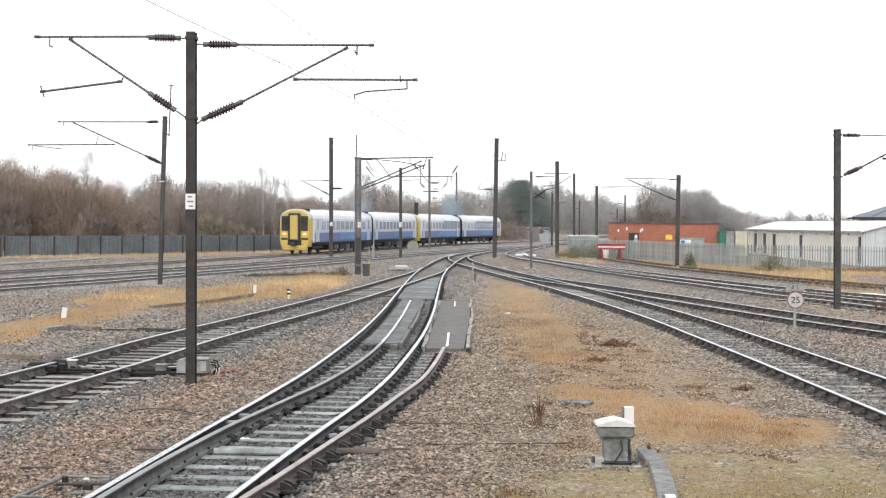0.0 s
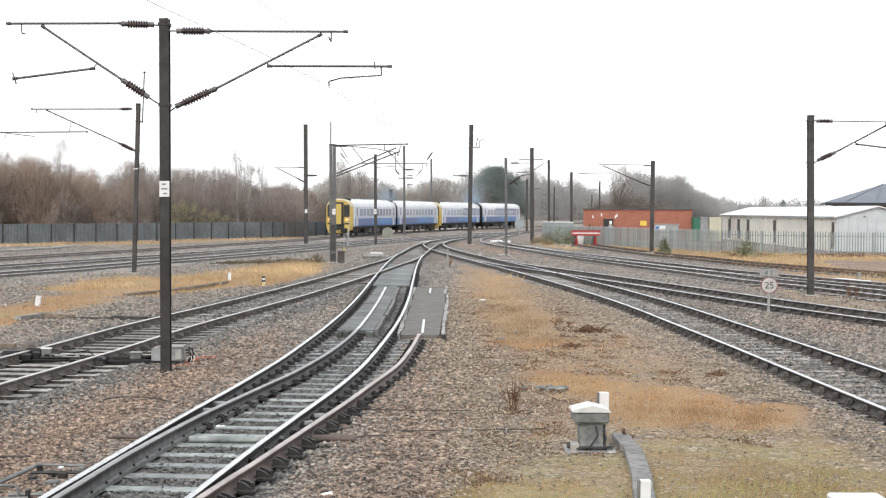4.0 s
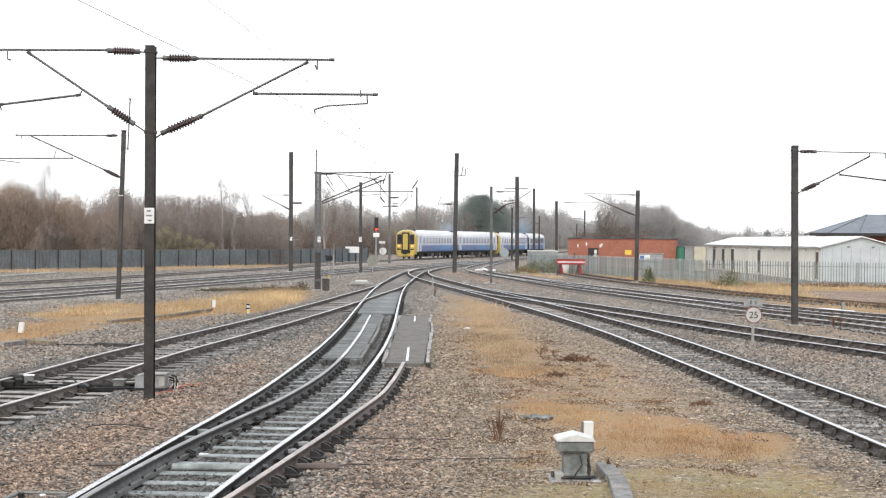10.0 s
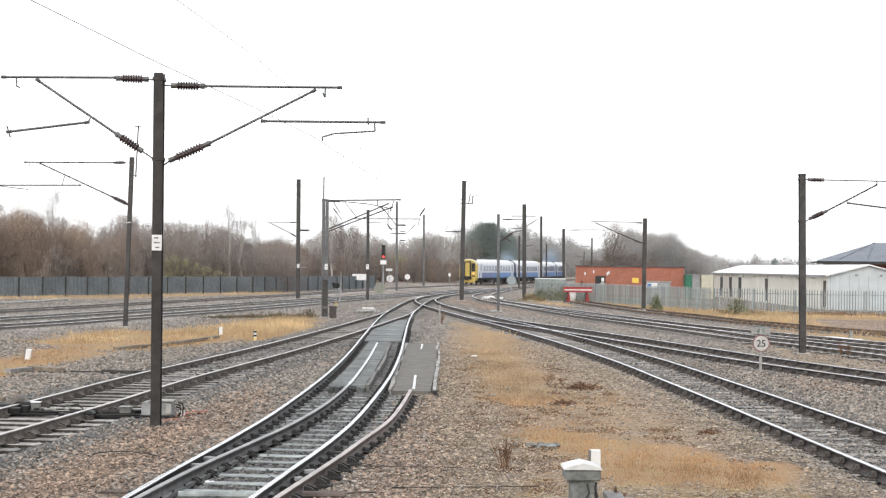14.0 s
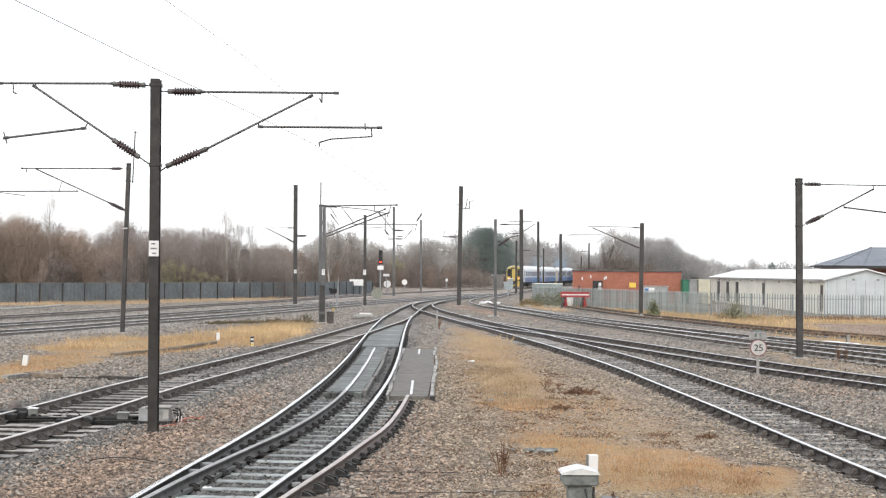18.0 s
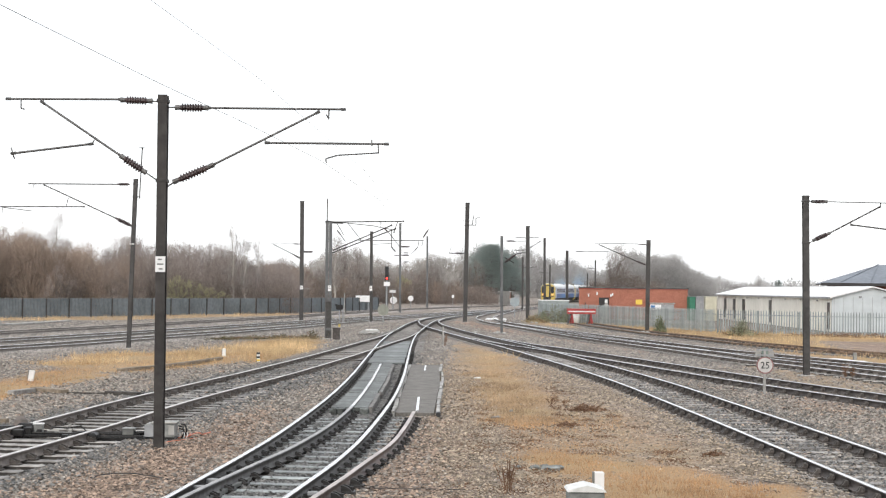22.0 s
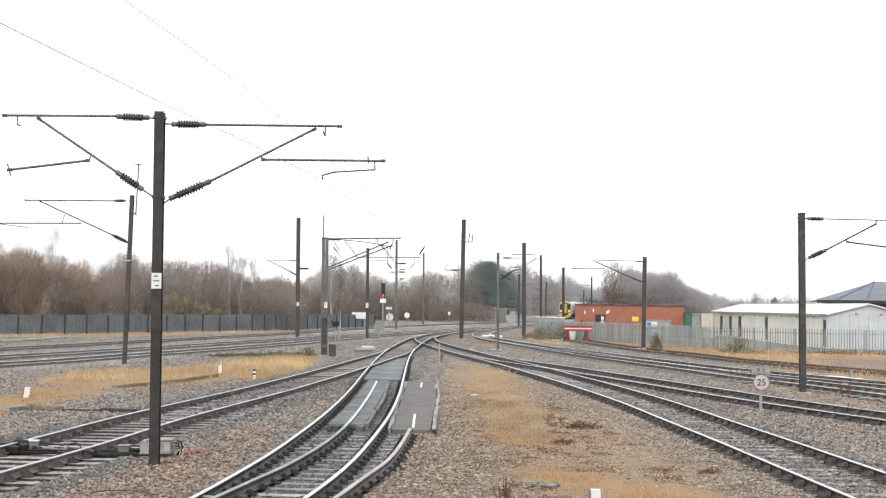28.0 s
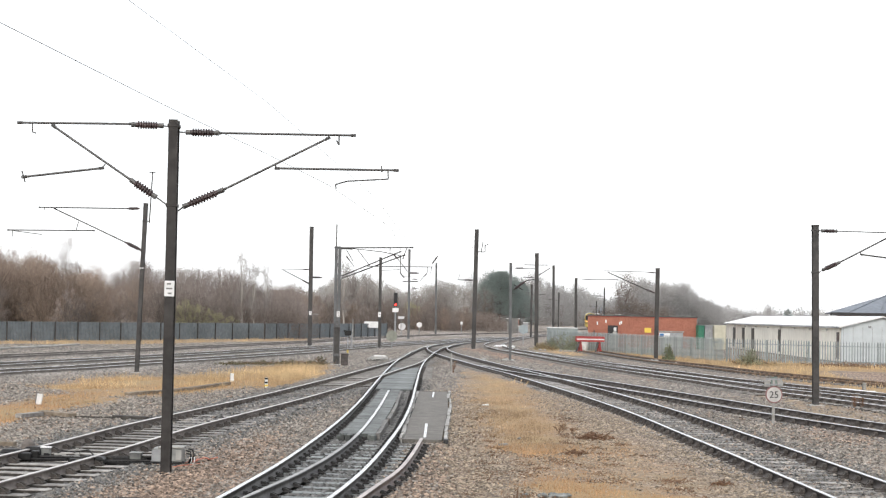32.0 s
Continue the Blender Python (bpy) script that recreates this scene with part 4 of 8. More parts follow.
def mast(key):
    (x, y), height, lean, arms = MASTS[key]
    w, d, steel, label = MAST_LOOK[key]
    root = thing("overhead_line_mast", (x, y, 0), label, "mast", "overhead line masts")
    if key == "m4":
        for o in (-0.075, 0.105):
            bm = post_bm(height, lean, 0.15, 0.3)
            bmesh.ops.translate(bm, verts=bm.verts, vec=(o, 0, 0))
            part("post", bm, steel, root)
        for z in (0.5, 2.0, 3.6, 5.2):
            part("batten_plate", box((lean * z / height + 0.02, -0.16, z), (0.30, 0.012, 0.14)), steel, root)
        part("lightning_rod", tube((lean - 0.08, 0, height), (lean - 0.08, 0, height + 1.2), 0.03), ARM, root)
        part("lower_sleeve", box((0.02, 0, 1.0), (0.30, 0.31, 2.1), 0.02), MAST, root)
    else:
        part("post", post_bm(height, lean, w, d), steel, root)
    if y > 30:
        part("footing", box((0, 0, -0.03), (w * 2.6, d * 2.6, 0.10), 0.02), CONCRETE, root)
    far = y > 60
    for kind, x1, z1, x2, z2 in arms:
        p, q = (x1, 0, z1), (x2, 0, z2)
        k = 1.0 if y < 40 else (1.25 if y < 70 else 1.6)
        if kind == "i":
            ins = part("insulator", ribbed(p, q, min(0.072 * k, (0.14 if y < 70 else 0.105) * (Vector(q) - Vector(p)).length)), PORCELAIN, root)
            u = (Vector(q) - Vector(p)) * 0.17
            if y < 60:
                part("end_cap", tube(Vector(p) - u * 0.25, Vector(p) + u, 0.046 * k, 8, None, 0.038 * k), ARM, ins)
                part("end_cap", tube(Vector(q) - u, Vector(q) + u * 0.25, 0.038 * k, 8, None, 0.046 * k), ARM, ins)
        elif kind == "t":
            arm = part("arm_tube", tube(p, q, 0.019 * k), ARM if y < 40 else MAST, root)
            if y < 80:
                along_arm = (Vector(q) - Vector(p)).normalized() * 0.06
                for end, way in ((Vector(p), 1), (Vector(q), -1)):
                    part("joint_clamp", tube(end - along_arm * 0.4 * way, end + along_arm * way, 0.026 * k, 6), ARM if y < 40 else MAST, arm)
        else:
            part("arm_fitting", tube(p, q, 0.012 * k, 6), ARM if y < 40 else MAST, root)
    if key != "front":
        part("top_cap", box((lean, 0, height + 0.015), (w * 1.12, d * 1.12, 0.05), 0.01), MAST, root)
    heights = []
    for kind, x1, z1, x2, z2 in arms:
        for u, z in ((x1, z1), (x2, z2)):
            if abs(u) < 0.26 and z < height and all(abs(z - o) > 0.12 for o in heights):
                heights.append(z)
    for z in heights:
        part("clamp_band", box((lean * z / height, 0, z), (w * 1.1 + 0.02, d * 1.08, 0.06), 0.008), steel, root)
    return root


for key in MASTS:
    mast(key)


def far_mast(x, y, height, side):
    root = thing("overhead_line_mast", (x, y, 0), "slim dark steel mast far along the curve", "mast", "overhead line masts")
    part("post", post_bm(height, 0.0, 0.24, 0.24), MAST, root)
    part("footing", box((0, 0, -0.03), (0.6, 0.6, 0.10), 0.02), CONCRETE, root)
    part("arm_tube", tube((0, 0, height * 0.8), (side * 1.8, 0, height * 0.82), 0.04, 6), MAST, root)


for spot in ((14.0, 192, 6.8, 1), (23.9, 262, 6.95, -1), (31.9, 262, 8.0, -1), (40.8, 350, 6.6, -1)):
    far_mast(*spot)


# ---- train of four coaches ----
def arc(points):
    x, y, h = smooth_curve(points, 0.5)
    return x, y


TRAIN_X, TRAIN_Y = arc(T_TRAIN)
TRAIN_S = np.arange(len(TRAIN_X)) * 0.5
START = float(np.interp(122.0, TRAIN_Y, TRAIN_S))
COACH, PITCH = 22.1, 23.1


def on_line(s):
    return Vector((float(np.interp(s, TRAIN_S, TRAIN_X)), float(np.interp(s, TRAIN_S, TRAIN_Y)), 0.105))


def run(t):
    """Metres that the train has gone: it gathers speed from 6 to 8 m/s."""
    return 5.953 * t + 0.0758 * t * t - 0.00106 * t ** 3


def coach_pose(k, t, flip):
    s = START + run(t) + COACH / 2 + k * PITCH
    a, b = on_line(s - 7.8), on_line(s + 7.8)
    d = b - a
    turn = -math.degrees(math.atan2(d.x, d.y)) + (180 if flip else 0)
    return pose(*((a + b) / 2), 0, 0, turn)


# Pale base colour stands in for sky reflected in the windows.
T_GLASS = mat("train_sky_pale_glass", (0.29, 0.325, 0.395), (0.37, 0.405, 0.475), 1.0, 0.08, 0, 0, 0.2)
T_NAVY_LOW = mat("train_violet_blue_band", (0.05, 0.092, 0.265), (0.078, 0.13, 0.325), 1.5, 0.35, 0, 0.02, 0.2)
T_NAVY_SHADE = mat("train_navy_shade", (0.075, 0.10, 0.225), (0.11, 0.135, 0.27), 1.5, 0.35, 0, 0.02, 0.2)
GREY_GEAR = mat("dusty_grey_gear", (0.07, 0.07, 0.068), (0.15, 0.148, 0.14), 4, 0.8, 0, 0.1)
ROOF_LINE = [(1.33, 2.95), (1.26, 3.2), (1.05, 3.45), (0.7, 3.62), (0.3, 3.7), (-0.3, 3.7), (-0.7, 3.62), (-1.05, 3.45), (-1.26, 3.2), (-1.33, 2.95)]


def coach(lower, upper, label, left=-1, navy=None):
    """Cab end at -y, gangway end at +y; length 22.5 m."""
    root = thing("railcar", (0, 0, 0), label, "train car", "cars of the train")
    e = COACH / 2
    part("lower_side", prism([(1.30, 0.95), (1.36, 1.15), (1.36, 1.76), (-1.36, 1.76), (-1.36, 1.15), (-1.30, 0.95)], -e + 0.65, e), lower, root)
    part("upper_side", prism([(1.36, 1.76), (1.36, 2.6), (1.33, 2.95), (-1.33, 2.95), (-1.36, 2.6), (-1.36, 1.76)], -e + 0.65, e), upper, root)
    part("roof", prism(ROOF_LINE, -e + 0.65, e), T_ROOF, root)
    for s in (-1, 1):
        part("navy_panel", box((s * 1.356, left * 5.6, 1.4), (0.016, 8.6, 0.66)), T_NAVY_LOW, root)
        # Navy end stretched along the upper side for its shade and reflections.
        if navy:
            part("dark_panel", box((s * 1.356, (navy[0] + navy[1]) / 2, 2.45), (0.014, navy[1] - navy[0], 0.98)), T_NAVY_SHADE, root)
        part("side_sill", box((s * 1.30, 0.4, 0.92), (0.06, COACH - 2.0, 0.12)), T_UNDER, root)
        part("white_stripe", box((s * 1.363, -10.1, 1.9), (0.014, 0.5, 1.9)), T_ROOF, root)
    for y in (-10.0, 10.9):
        part("exhaust_box", box((0.5, y, 3.62), (0.9, 0.55, 0.26), 0.04), BLACK, root)
    for y in (-6.5, -1.5, 4.0, 8.5):
        part("roof_vent", box((0, y, 3.72), (0.9, 1.4, 0.09), 0.02), GREY, root)
    for s in (-1, 1):
        for i in range(10):
            y = -6.9 + i * 1.62
            part("window", box((s * 1.362, y, 2.38), (0.02, 1.28, 0.72), 0.006), T_GLASS, root)
        for y in (-8.9, 9.6):
            d = part("door", box((s * 1.364, y, 1.98), (0.03, 1.1, 1.95), 0.01), upper, root, "pale sliding door")
            part("door_window", box((s * 1.383, y, 2.45), (0.012, 0.5, 0.8)), T_GLASS, d)
    # cab end
    outline = [(1.25, 0.62), (1.36, 1.1), (1.36, 2.6), *ROOF_LINE, (-1.36, 2.6), (-1.36, 1.1), (-1.25, 0.62)]
    bm = bmesh.new()
    a = [bm.verts.new((x, -e + 0.65, z)) for x, z in outline]
    b = [bm.verts.new((x * 0.96, -e + 0.2, 0.62 + (z - 0.62) * 0.985)) for x, z in outline]
    c = [bm.verts.new((x * 0.88 * (1 - 0.10 * max(0, z - 2.4)), -e, 0.66 + (z - 0.62) * 0.945)) for x, z in outline]
    n = len(outline)
    for r, q in ((a, b), (b, c)):
        for i in range(n):
            bm.faces.new((r[i], r[(i + 1) % n], q[(i + 1) % n], q[i]))
    bm.faces.new(c)
    bm.faces.new(a[::-1])
    bmesh.ops.recalc_face_normals(bm, faces=bm.faces)
    part("cab_end", bm, T_YELLOW, root, "yellow cab end")
    bm = bmesh.new()
    rings = [[bm.verts.new((x * k, -e + o, 0.62 + (z - 0.62) * m + 0.014)) for x, z in ROOF_LINE] for k, o, m in ((1.004, 0.66, 1.0), (0.966, 0.2, 0.985), (0.9, 0.03, 0.955))]
    for r, q in zip(rings[:-1], rings[1:]):
        for i in range(len(r) - 1):
            bm.faces.new((r[i], r[i + 1], q[i + 1], q[i]))
    part("cab_roof", bm, T_CREAM, root, "pale cream cab roof")
    part("gangway_surround", box((0, -e - 0.10, 2.2), (1.02, 0.26, 2.35), 0.1), BLACK, root)
    part("gangway_door", box((0, -e - 0.22, 2.2), (0.66, 0.06, 2.0), 0.03), T_YELLOW, root, "yellow gangway door")
    for s in (-1, 1):
        w = part("cab_window", box((s * 0.83, -e - 0.015, 2.52), (0.56, 0.06, 1.2), 0.04), BLACK, root, "black cab window panel")
        part("window_pane", box((s * 0.83, -e - 0.05, 2.68), (0.44, 0.012, 0.55)), GLASS, w)
        part("headlight", box((s * 0.86, -e - 0.035, 1.66), (0.30, 0.05, 0.15), 0.02), LAMP_TAIL, root, "lit warm lamp cluster")
    part("bumper", box((0, -e + 0.1, 0.52), (2.1, 0.5, 0.44), 0.09), T_YELLOW, root)
    for s in (-1, 1):
        part("corner_step", box((s * 0.85, -e - 0.02, 1.26), (0.56, 0.08, 0.16), 0.03), BLACK, root)
    part("coupler", box((0, -e - 0.25, 0.85), (0.42, 0.7, 0.36), 0.04), BLACK, root)
    part("coupler_recess", box((0, -e - 0.02, 0.96), (1.15, 0.1, 0.5), 0.04), BLACK, root)
    part("end_wall", prism([(1.34, 0.8), (1.34, 2.6), (1.28, 3.1), (0.7, 3.6), (-0.7, 3.6), (-1.28, 3.1), (-1.34, 2.6), (-1.34, 0.8)], e, e + 0.1), BLACK, root)
    part("gangway_bellows", box((0, e + 0.12, 2.2), (1.1, 0.42, 2.3), 0.06), BLACK, root)
    part("underframe", box((0, 0.2, 0.84), (2.3, COACH - 2.2, 0.26), 0.03), T_UNDER, root)
    for y, w, m in ((-3.6, 1.6, T_UNDER), (-1.6, 1.5, GREY_GEAR), (0.6, 1.9, T_UNDER), (2.6, 1.2, GREY_GEAR), (4.3, 1.3, T_UNDER)):
        part("equipment_case", box((0, y, 0.52), (2.3, w, 0.46), 0.04), m, root)
    for y in (-7.8, 7.8):
        bogie = part("bogie", box((0, y, 0.55), (2.2, 3.4, 0.24), 0.04), T_UNDER, root)
        for s in (-1, 1):
            for o in (-1.3, 1.3):
                part("wheel", tube((s * 0.70, y + o, 0.42), (s * 0.82, y + o, 0.42), 0.42, 20), T_UNDER, bogie)
    return root


def exhaust(car, y, count, spread, seed):
    """Thin bluish exhaust over a car's end: countless tiny flecks that move with it."""
    rng = np.random.default_rng(seed)
    puffs = np.stack([rng.normal(0.3, spread * 0.35, 26), y + rng.normal(0, spread * 0.9, 26), 3.8 + rng.exponential(spread * 0.34, 26)], 1)
    size = 0.34 + 0.35 * (puffs[:, 2] - 3.8)
    i = rng.integers(0, 26, count)
    p = puffs[i] + rng.normal(0, 1, (count, 3)) * size[i, None]
    p[:, 2] = np.maximum(p[:, 2], 3.72)
    q = p + rng.normal(0, 0.02, (count, 3))
    v, f = segments_mesh(p, q, np.full(count, 0.012), np.full(count, 0.007), 3)
    tagged(mesh_from("exhaust_haze", v, f, [mat("exhaust_flecks", (0.36, 0.46, 0.56), (0.46, 0.56, 0.66), 1, 0.9, 0, 0, 0.1)], car), "thin bluish exhaust haze", kind="stuff")


COACHES = [(coach(T_BLUE, T_WHITE, "white and bright blue diesel railcar with a yellow cab end"), False)]
COACHES.append((coach(T_BLUE, T_WHITE, "white and bright blue diesel railcar coupled in the train", 1), True))
COACHES.append((coach(T_BLUE, T_WHITE, "white and blue diesel railcar, navy shade painted along its upper side, yellow inner end", -1, (1.5, 11.0)), False))
COACHES.append((coach(T_BLUE, T_WHITE, "white, blue and navy diesel railcar leading the train", 1, (-10.4, 4.0)), True))


# ---- fences ----
def fence(points, height, steel, label, pale_step, post_step, stuff_pales=True, post_steel=None, half=0.065):
    root = thing("palisade_fence", (points[0][0], points[0][1], 0), label, "fence")
    ox, oy = points[0]
    bm = prism([(-half, 0.05), (half, 0.05), (half, height - 0.06), (0.0, height + 0.05), (-half, height - 0.06)], -0.012, 0.012)
    box((0, 0.012, height / 2), (0.03, 0.03, height - 0.2), 0, bm)
    tmp = part("pale", bm, steel)
    pale_mesh = tmp.data
    bpy.data.objects.remove(tmp)
    front = 0.11 if post_steel else 0.0
    quad = np.array([(0, 1, 3, 2), (4, 6, 7, 5), (0, 4, 5, 1), (2, 3, 7, 6), (0, 2, 6, 4), (1, 5, 7, 3)])
    vs, fs, rng = [], [], np.random.default_rng(5)
    for (x0, y0), (x1, y1) in zip(points[:-1], points[1:]):
        length = math.hypot(x1 - x0, y1 - y0)
        ux, uy = (x1 - x0) / length, (y1 - y0) / length
        turn = math.degrees(math.atan2(uy, ux))
        for z in (0.25, height - 0.28):
            part("rail", box(((x0 + x1) / 2 - ox, (y0 + y1) / 2 - oy, z), (length, 0.05, 0.05), 0, None, turn), steel, root)
        for i in range(int(length / post_step) + 1):
            part("post", box((x0 + ux * i * post_step - ox + uy * front, y0 + uy * i * post_step - oy - ux * front, height / 2 - 0.03), (0.05 + front * 0.2, 0.09, height + 0.04), 0.006, None, turn), post_steel or steel, root)
        for i in range(int(length / pale_step)):
            d = (i + 0.5) * pale_step
            cx, cy = x0 + ux * d - ox + uy * 0.045, y0 + uy * d - oy - ux * 0.045
            h = height + rng.normal(0, 0.006)
            w = pale_step * 0.40
            if not stuff_pales:
                share("pale", pale_mesh, root, Matrix.Translation((cx, cy, 0)) @ Matrix.Rotation(radians(turn + rng.normal(0, 1.0)), 4, "Z"))
                continue
            base = 9 * len(vs)
            p = []
            for a in (-1, 1):
                for b in (-1, 1):
                    for z in (0.05, h - 0.06):
                        p.append((cx + ux * w * a - uy * 0.012 * b, cy + uy * w * a + ux * 0.012 * b, z))
            p.append((cx, cy, h + 0.05))
            vs.append(np.array(p))
            fs.append(quad[:4] + base)
            fs.append(quad[4:5] + base)
            fs.append(np.array([(1, 3, 8, 8), (3, 7, 8, 8), (7, 5, 8, 8), (5, 1, 8, 8)]) + base)
    if not vs:
        return root
    bm = bmesh.new()
    allv = np.concatenate(vs)
    bv = [bm.verts.new(v) for v in allv]
    for f in np.concatenate(fs):
        bm.faces.new([bv[i] for i in dict.fromkeys(f.tolist())])
    tagged(part("palisade", bm, steel, root), kind="stuff")
    return root


fence([(-52, 82), (-32.4, 110), (-15.0, 142), (-7.5, 163), (-4.1, 176)], 1.5, PALISADE_DARK, "blue-grey steel palisade fence with dark posts before the woods", 0.16, 2.6, True, MAST)
fence([(10.9, 126.5), (14, 118.5), (19.9, 98)], 1.5, PALISADE, "galvanised steel palisade fence running along the yard", 0.165, 2.75, False, None, 0.036)
fence([(20.0, 97.9), (26, 94), (38, 92)], 1.5, PALISADE_MID, "weathered steel palisade fence before the pale shed", 0.172, 2.75, False, None, 0.034)


# ---- buildings ----
def brick_building():
    root = thing("brick_building", (20.78, 141, 0), "low flat-roofed red brick building behind the fence", "building", turn=-6.3)
    part("front_wall", box((0, 0, 1.42), (10.2, 0.3, 2.9)), BRICK, root)
    part("side_wall", box((-4.95, 4.0, 1.42), (0.3, 7.7, 2.9)), BRICK, root)
    part("side_wall", box((4.95, 4.0, 1.42), (0.3, 7.7, 2.9)), BRICK, root)
    part("back_wall", box((0, 8.0, 1.42), (10.2, 0.3, 2.9)), BRICK, root)
    part("flat_roof", box((0, 4.0, 2.93), (10.4, 8.5, 0.12), 0.02), CONCRETE_DARK, root)
    part("coping", box((0, -0.17, 2.90), (10.3, 0.08, 0.14), 0.01), RED, root, "dark red coping strip")
    d = part("door", box((-2.75, -0.17, 1.0), (0.95, 0.06, 2.0), 0.01), BLACK, root, "dark open doorway")
    part("roller_door", box((2.75, -0.17, 0.72), (2.2, 0.06, 1.45), 0.01), GREY, root, "grey roller door")
    part("lintel", box((2.6, -0.18, 1.53), (2.7, 0.07, 0.12), 0.01), CONCRETE, root)
    part("yellow_sign", box((0.55, -0.17, 1.62), (0.62, 0.03, 0.45)), SIGN_YELLOW, root, "plain yellow notice board")
    b = part("notice_board", box((2.1, -0.24, 1.15), (1.0, 0.03, 0.5)), WHITE, root, "white and blue notice board")
    part("blue_band", box((1.85, -0.265, 1.18), (0.4, 0.012, 0.3)), T_BLUE, b)
    for x in (-4.2, -3.4, -1.95, -2.1):
        part("wall_lamp", box((x, -0.2, 2.2 + 0.25 * math.sin(x * 3)), (0.13, 0.14, 0.3), 0.03), WHITE, root)
    part("downpipe", tube((-4.5, -0.2, 0), (-4.5, -0.2, 1.5), 0.05), BLACK, root)
    return root


brick_building()


def long_shed():
    """Long low prefabricated hall; its wall runs away from the corner."""
    root = thing("long_shed", (29.05, 103, 0), "long cream prefabricated shed with a pale low-pitched roof", "shed", turn=-2.0)
    L, W, E, P = 47.0, 5.5, 2.38, 3.14
    n = 39
    for i in range(n):
        part("wall_panel", box((0, (i + 0.5) * L / n, E / 2), (0.1, L / n - 0.012, E), 0.004), CLADDING, root)
    g = [(-0.05, 0.0), (W + 0.05, 0.0), (W + 0.05, E), (W / 2, P - 0.03), (-0.05, E)]
    part("gable_wall", prism(g, -0.05, 0.05), CLADDING_BLUE, root, "bluish-white gable wall")
    part("back_gable", prism(g, L - 0.05, L + 0.05), CLADDING, root)
    part("far_wall", box((W, L / 2, E / 2), (0.1, L, E)), CLADDING, root)
    for i in range(9):
        part("gable_seam", box((0.1 + i * 0.66, -0.06, 1.25), (0.02, 0.02, 2.4)), GREY, root)
    part("roof_slope", prism([(-0.25, E - 0.02), (W / 2, P), (W / 2, P + 0.08), (-0.25, E + 0.08)], -0.3, L + 0.3), ROOF_PALE, root)
    part("roof_slope", prism([(W + 0.25, E - 0.02), (W + 0.25, E + 0.08), (W / 2, P + 0.08), (W / 2, P)], -0.3, L + 0.3), ROOF_PALE, root)
    part("eaves_trim", box((-0.27, L / 2, E + 0.0), (0.05, L + 0.6, 0.12)), GREY, root)
    for y, w in ((0.9, 0.7), (20.9, 1.1), (32.8, 1.3), (37.6, 1.3), (42.5, 1.3)):
        win = part("window", box((-0.055, y, 1.15), (0.04, w, 1.8)), GLASS, root, "narrow dark window")
        part("window_frame", box((-0.075, y, 0.22), (0.05, w + 0.1, 0.06)), GREY, win)
    for i in range(8):
        part("wall_lamp", box((-0.12, 4.0 + i * 5.4, 2.18), (0.1, 0.14, 0.1), 0.02), GREY, root)
    for x in (1.9, 3.6):
        part("gable_vent", box((x, -0.07, 2.45), (0.2, 0.03, 0.14)), GREY, root)
    return root


long_shed()


def large_hall():
    root = thing("large_hall", (60.35, 182.4, 0), "large hall with a blue-grey pitched sheet roof", "hall", turn=-15)
    part("hall_wall", box((14, 12, 1.8), (46, 24, 4.0)), mat("dark_brick_wall", (0.16, 0.07, 0.05), (0.25, 0.12, 0.09), 3, 0.85), root)
    bm = bmesh.new()
    o = [(-10.6, -1.5, 3.85), (38, -1.5, 3.85), (38, 26, 3.85), (-10.6, 26, 3.85)]
    a = [bm.verts.new(v) for v in o]
    r = [bm.verts.new((-2.6, 12, 6.5)), bm.verts.new((30, 12, 6.5))]
    for f in ((a[0], a[1], r[1], r[0]), (a[1], a[2], r[1]), (a[2], a[3], r[0], r[1]), (a[3], a[0], r[0]), (a[3], a[2], a[1], a[0])):
        bm.faces.new(f)
    part("hipped_roof", bm, ROOF_GREY, root)
    for i in range(12):
        x0 = -8 + i * 3.8
        xr = min(30, max(-2.6, x0))
        part("roof_seam", tube((x0, -1.5, 3.91), (xr, 12, 6.55), 0.05, 4), ROOF_GREY, root)
    part("gutter", box((14, -1.6, 3.8), (48, 0.25, 0.35)), BLACK, root)
    return root


large_hall()


# ---- trees ----
def segments_mesh(p, q, r0, r1, n=3):
    """Tapered n-sided sticks between arrays of points."""
    d = q - p
    d = d / (np.linalg.norm(d, axis=1, keepdims=True) + 1e-9)
    ref = np.where(np.abs(d[:, 2:3]) > 0.9, np.array([[1.0, 0, 0]]), np.array([[0, 0, 1.0]]))
    u = np.cross(d, ref)
    u /= np.linalg.norm(u, axis=1, keepdims=True) + 1e-9
    w = np.cross(d, u)
    k = len(p)
    v = np.zeros((k, 2 * n, 3))
    for i in range(n):
        a = 2 * math.pi * i / n
        o = u * math.cos(a) + w * math.sin(a)
        v[:, i] = p + o * r0[:, None]
        v[:, n + i] = q + o * r1[:, None]
    base = (np.arange(k) * 2 * n)[:, None]
    f = np.concatenate([base + np.array([[i, (i + 1) % n, n + (i + 1) % n, n + i]]) for i in range(n)])
    return v.reshape(-1, 3), f


exhaust(COACHES[0][0], 10.9, 6000, 1.3, 41)
exhaust(COACHES[2][0], 10.9, 20000, 1.9, 42)


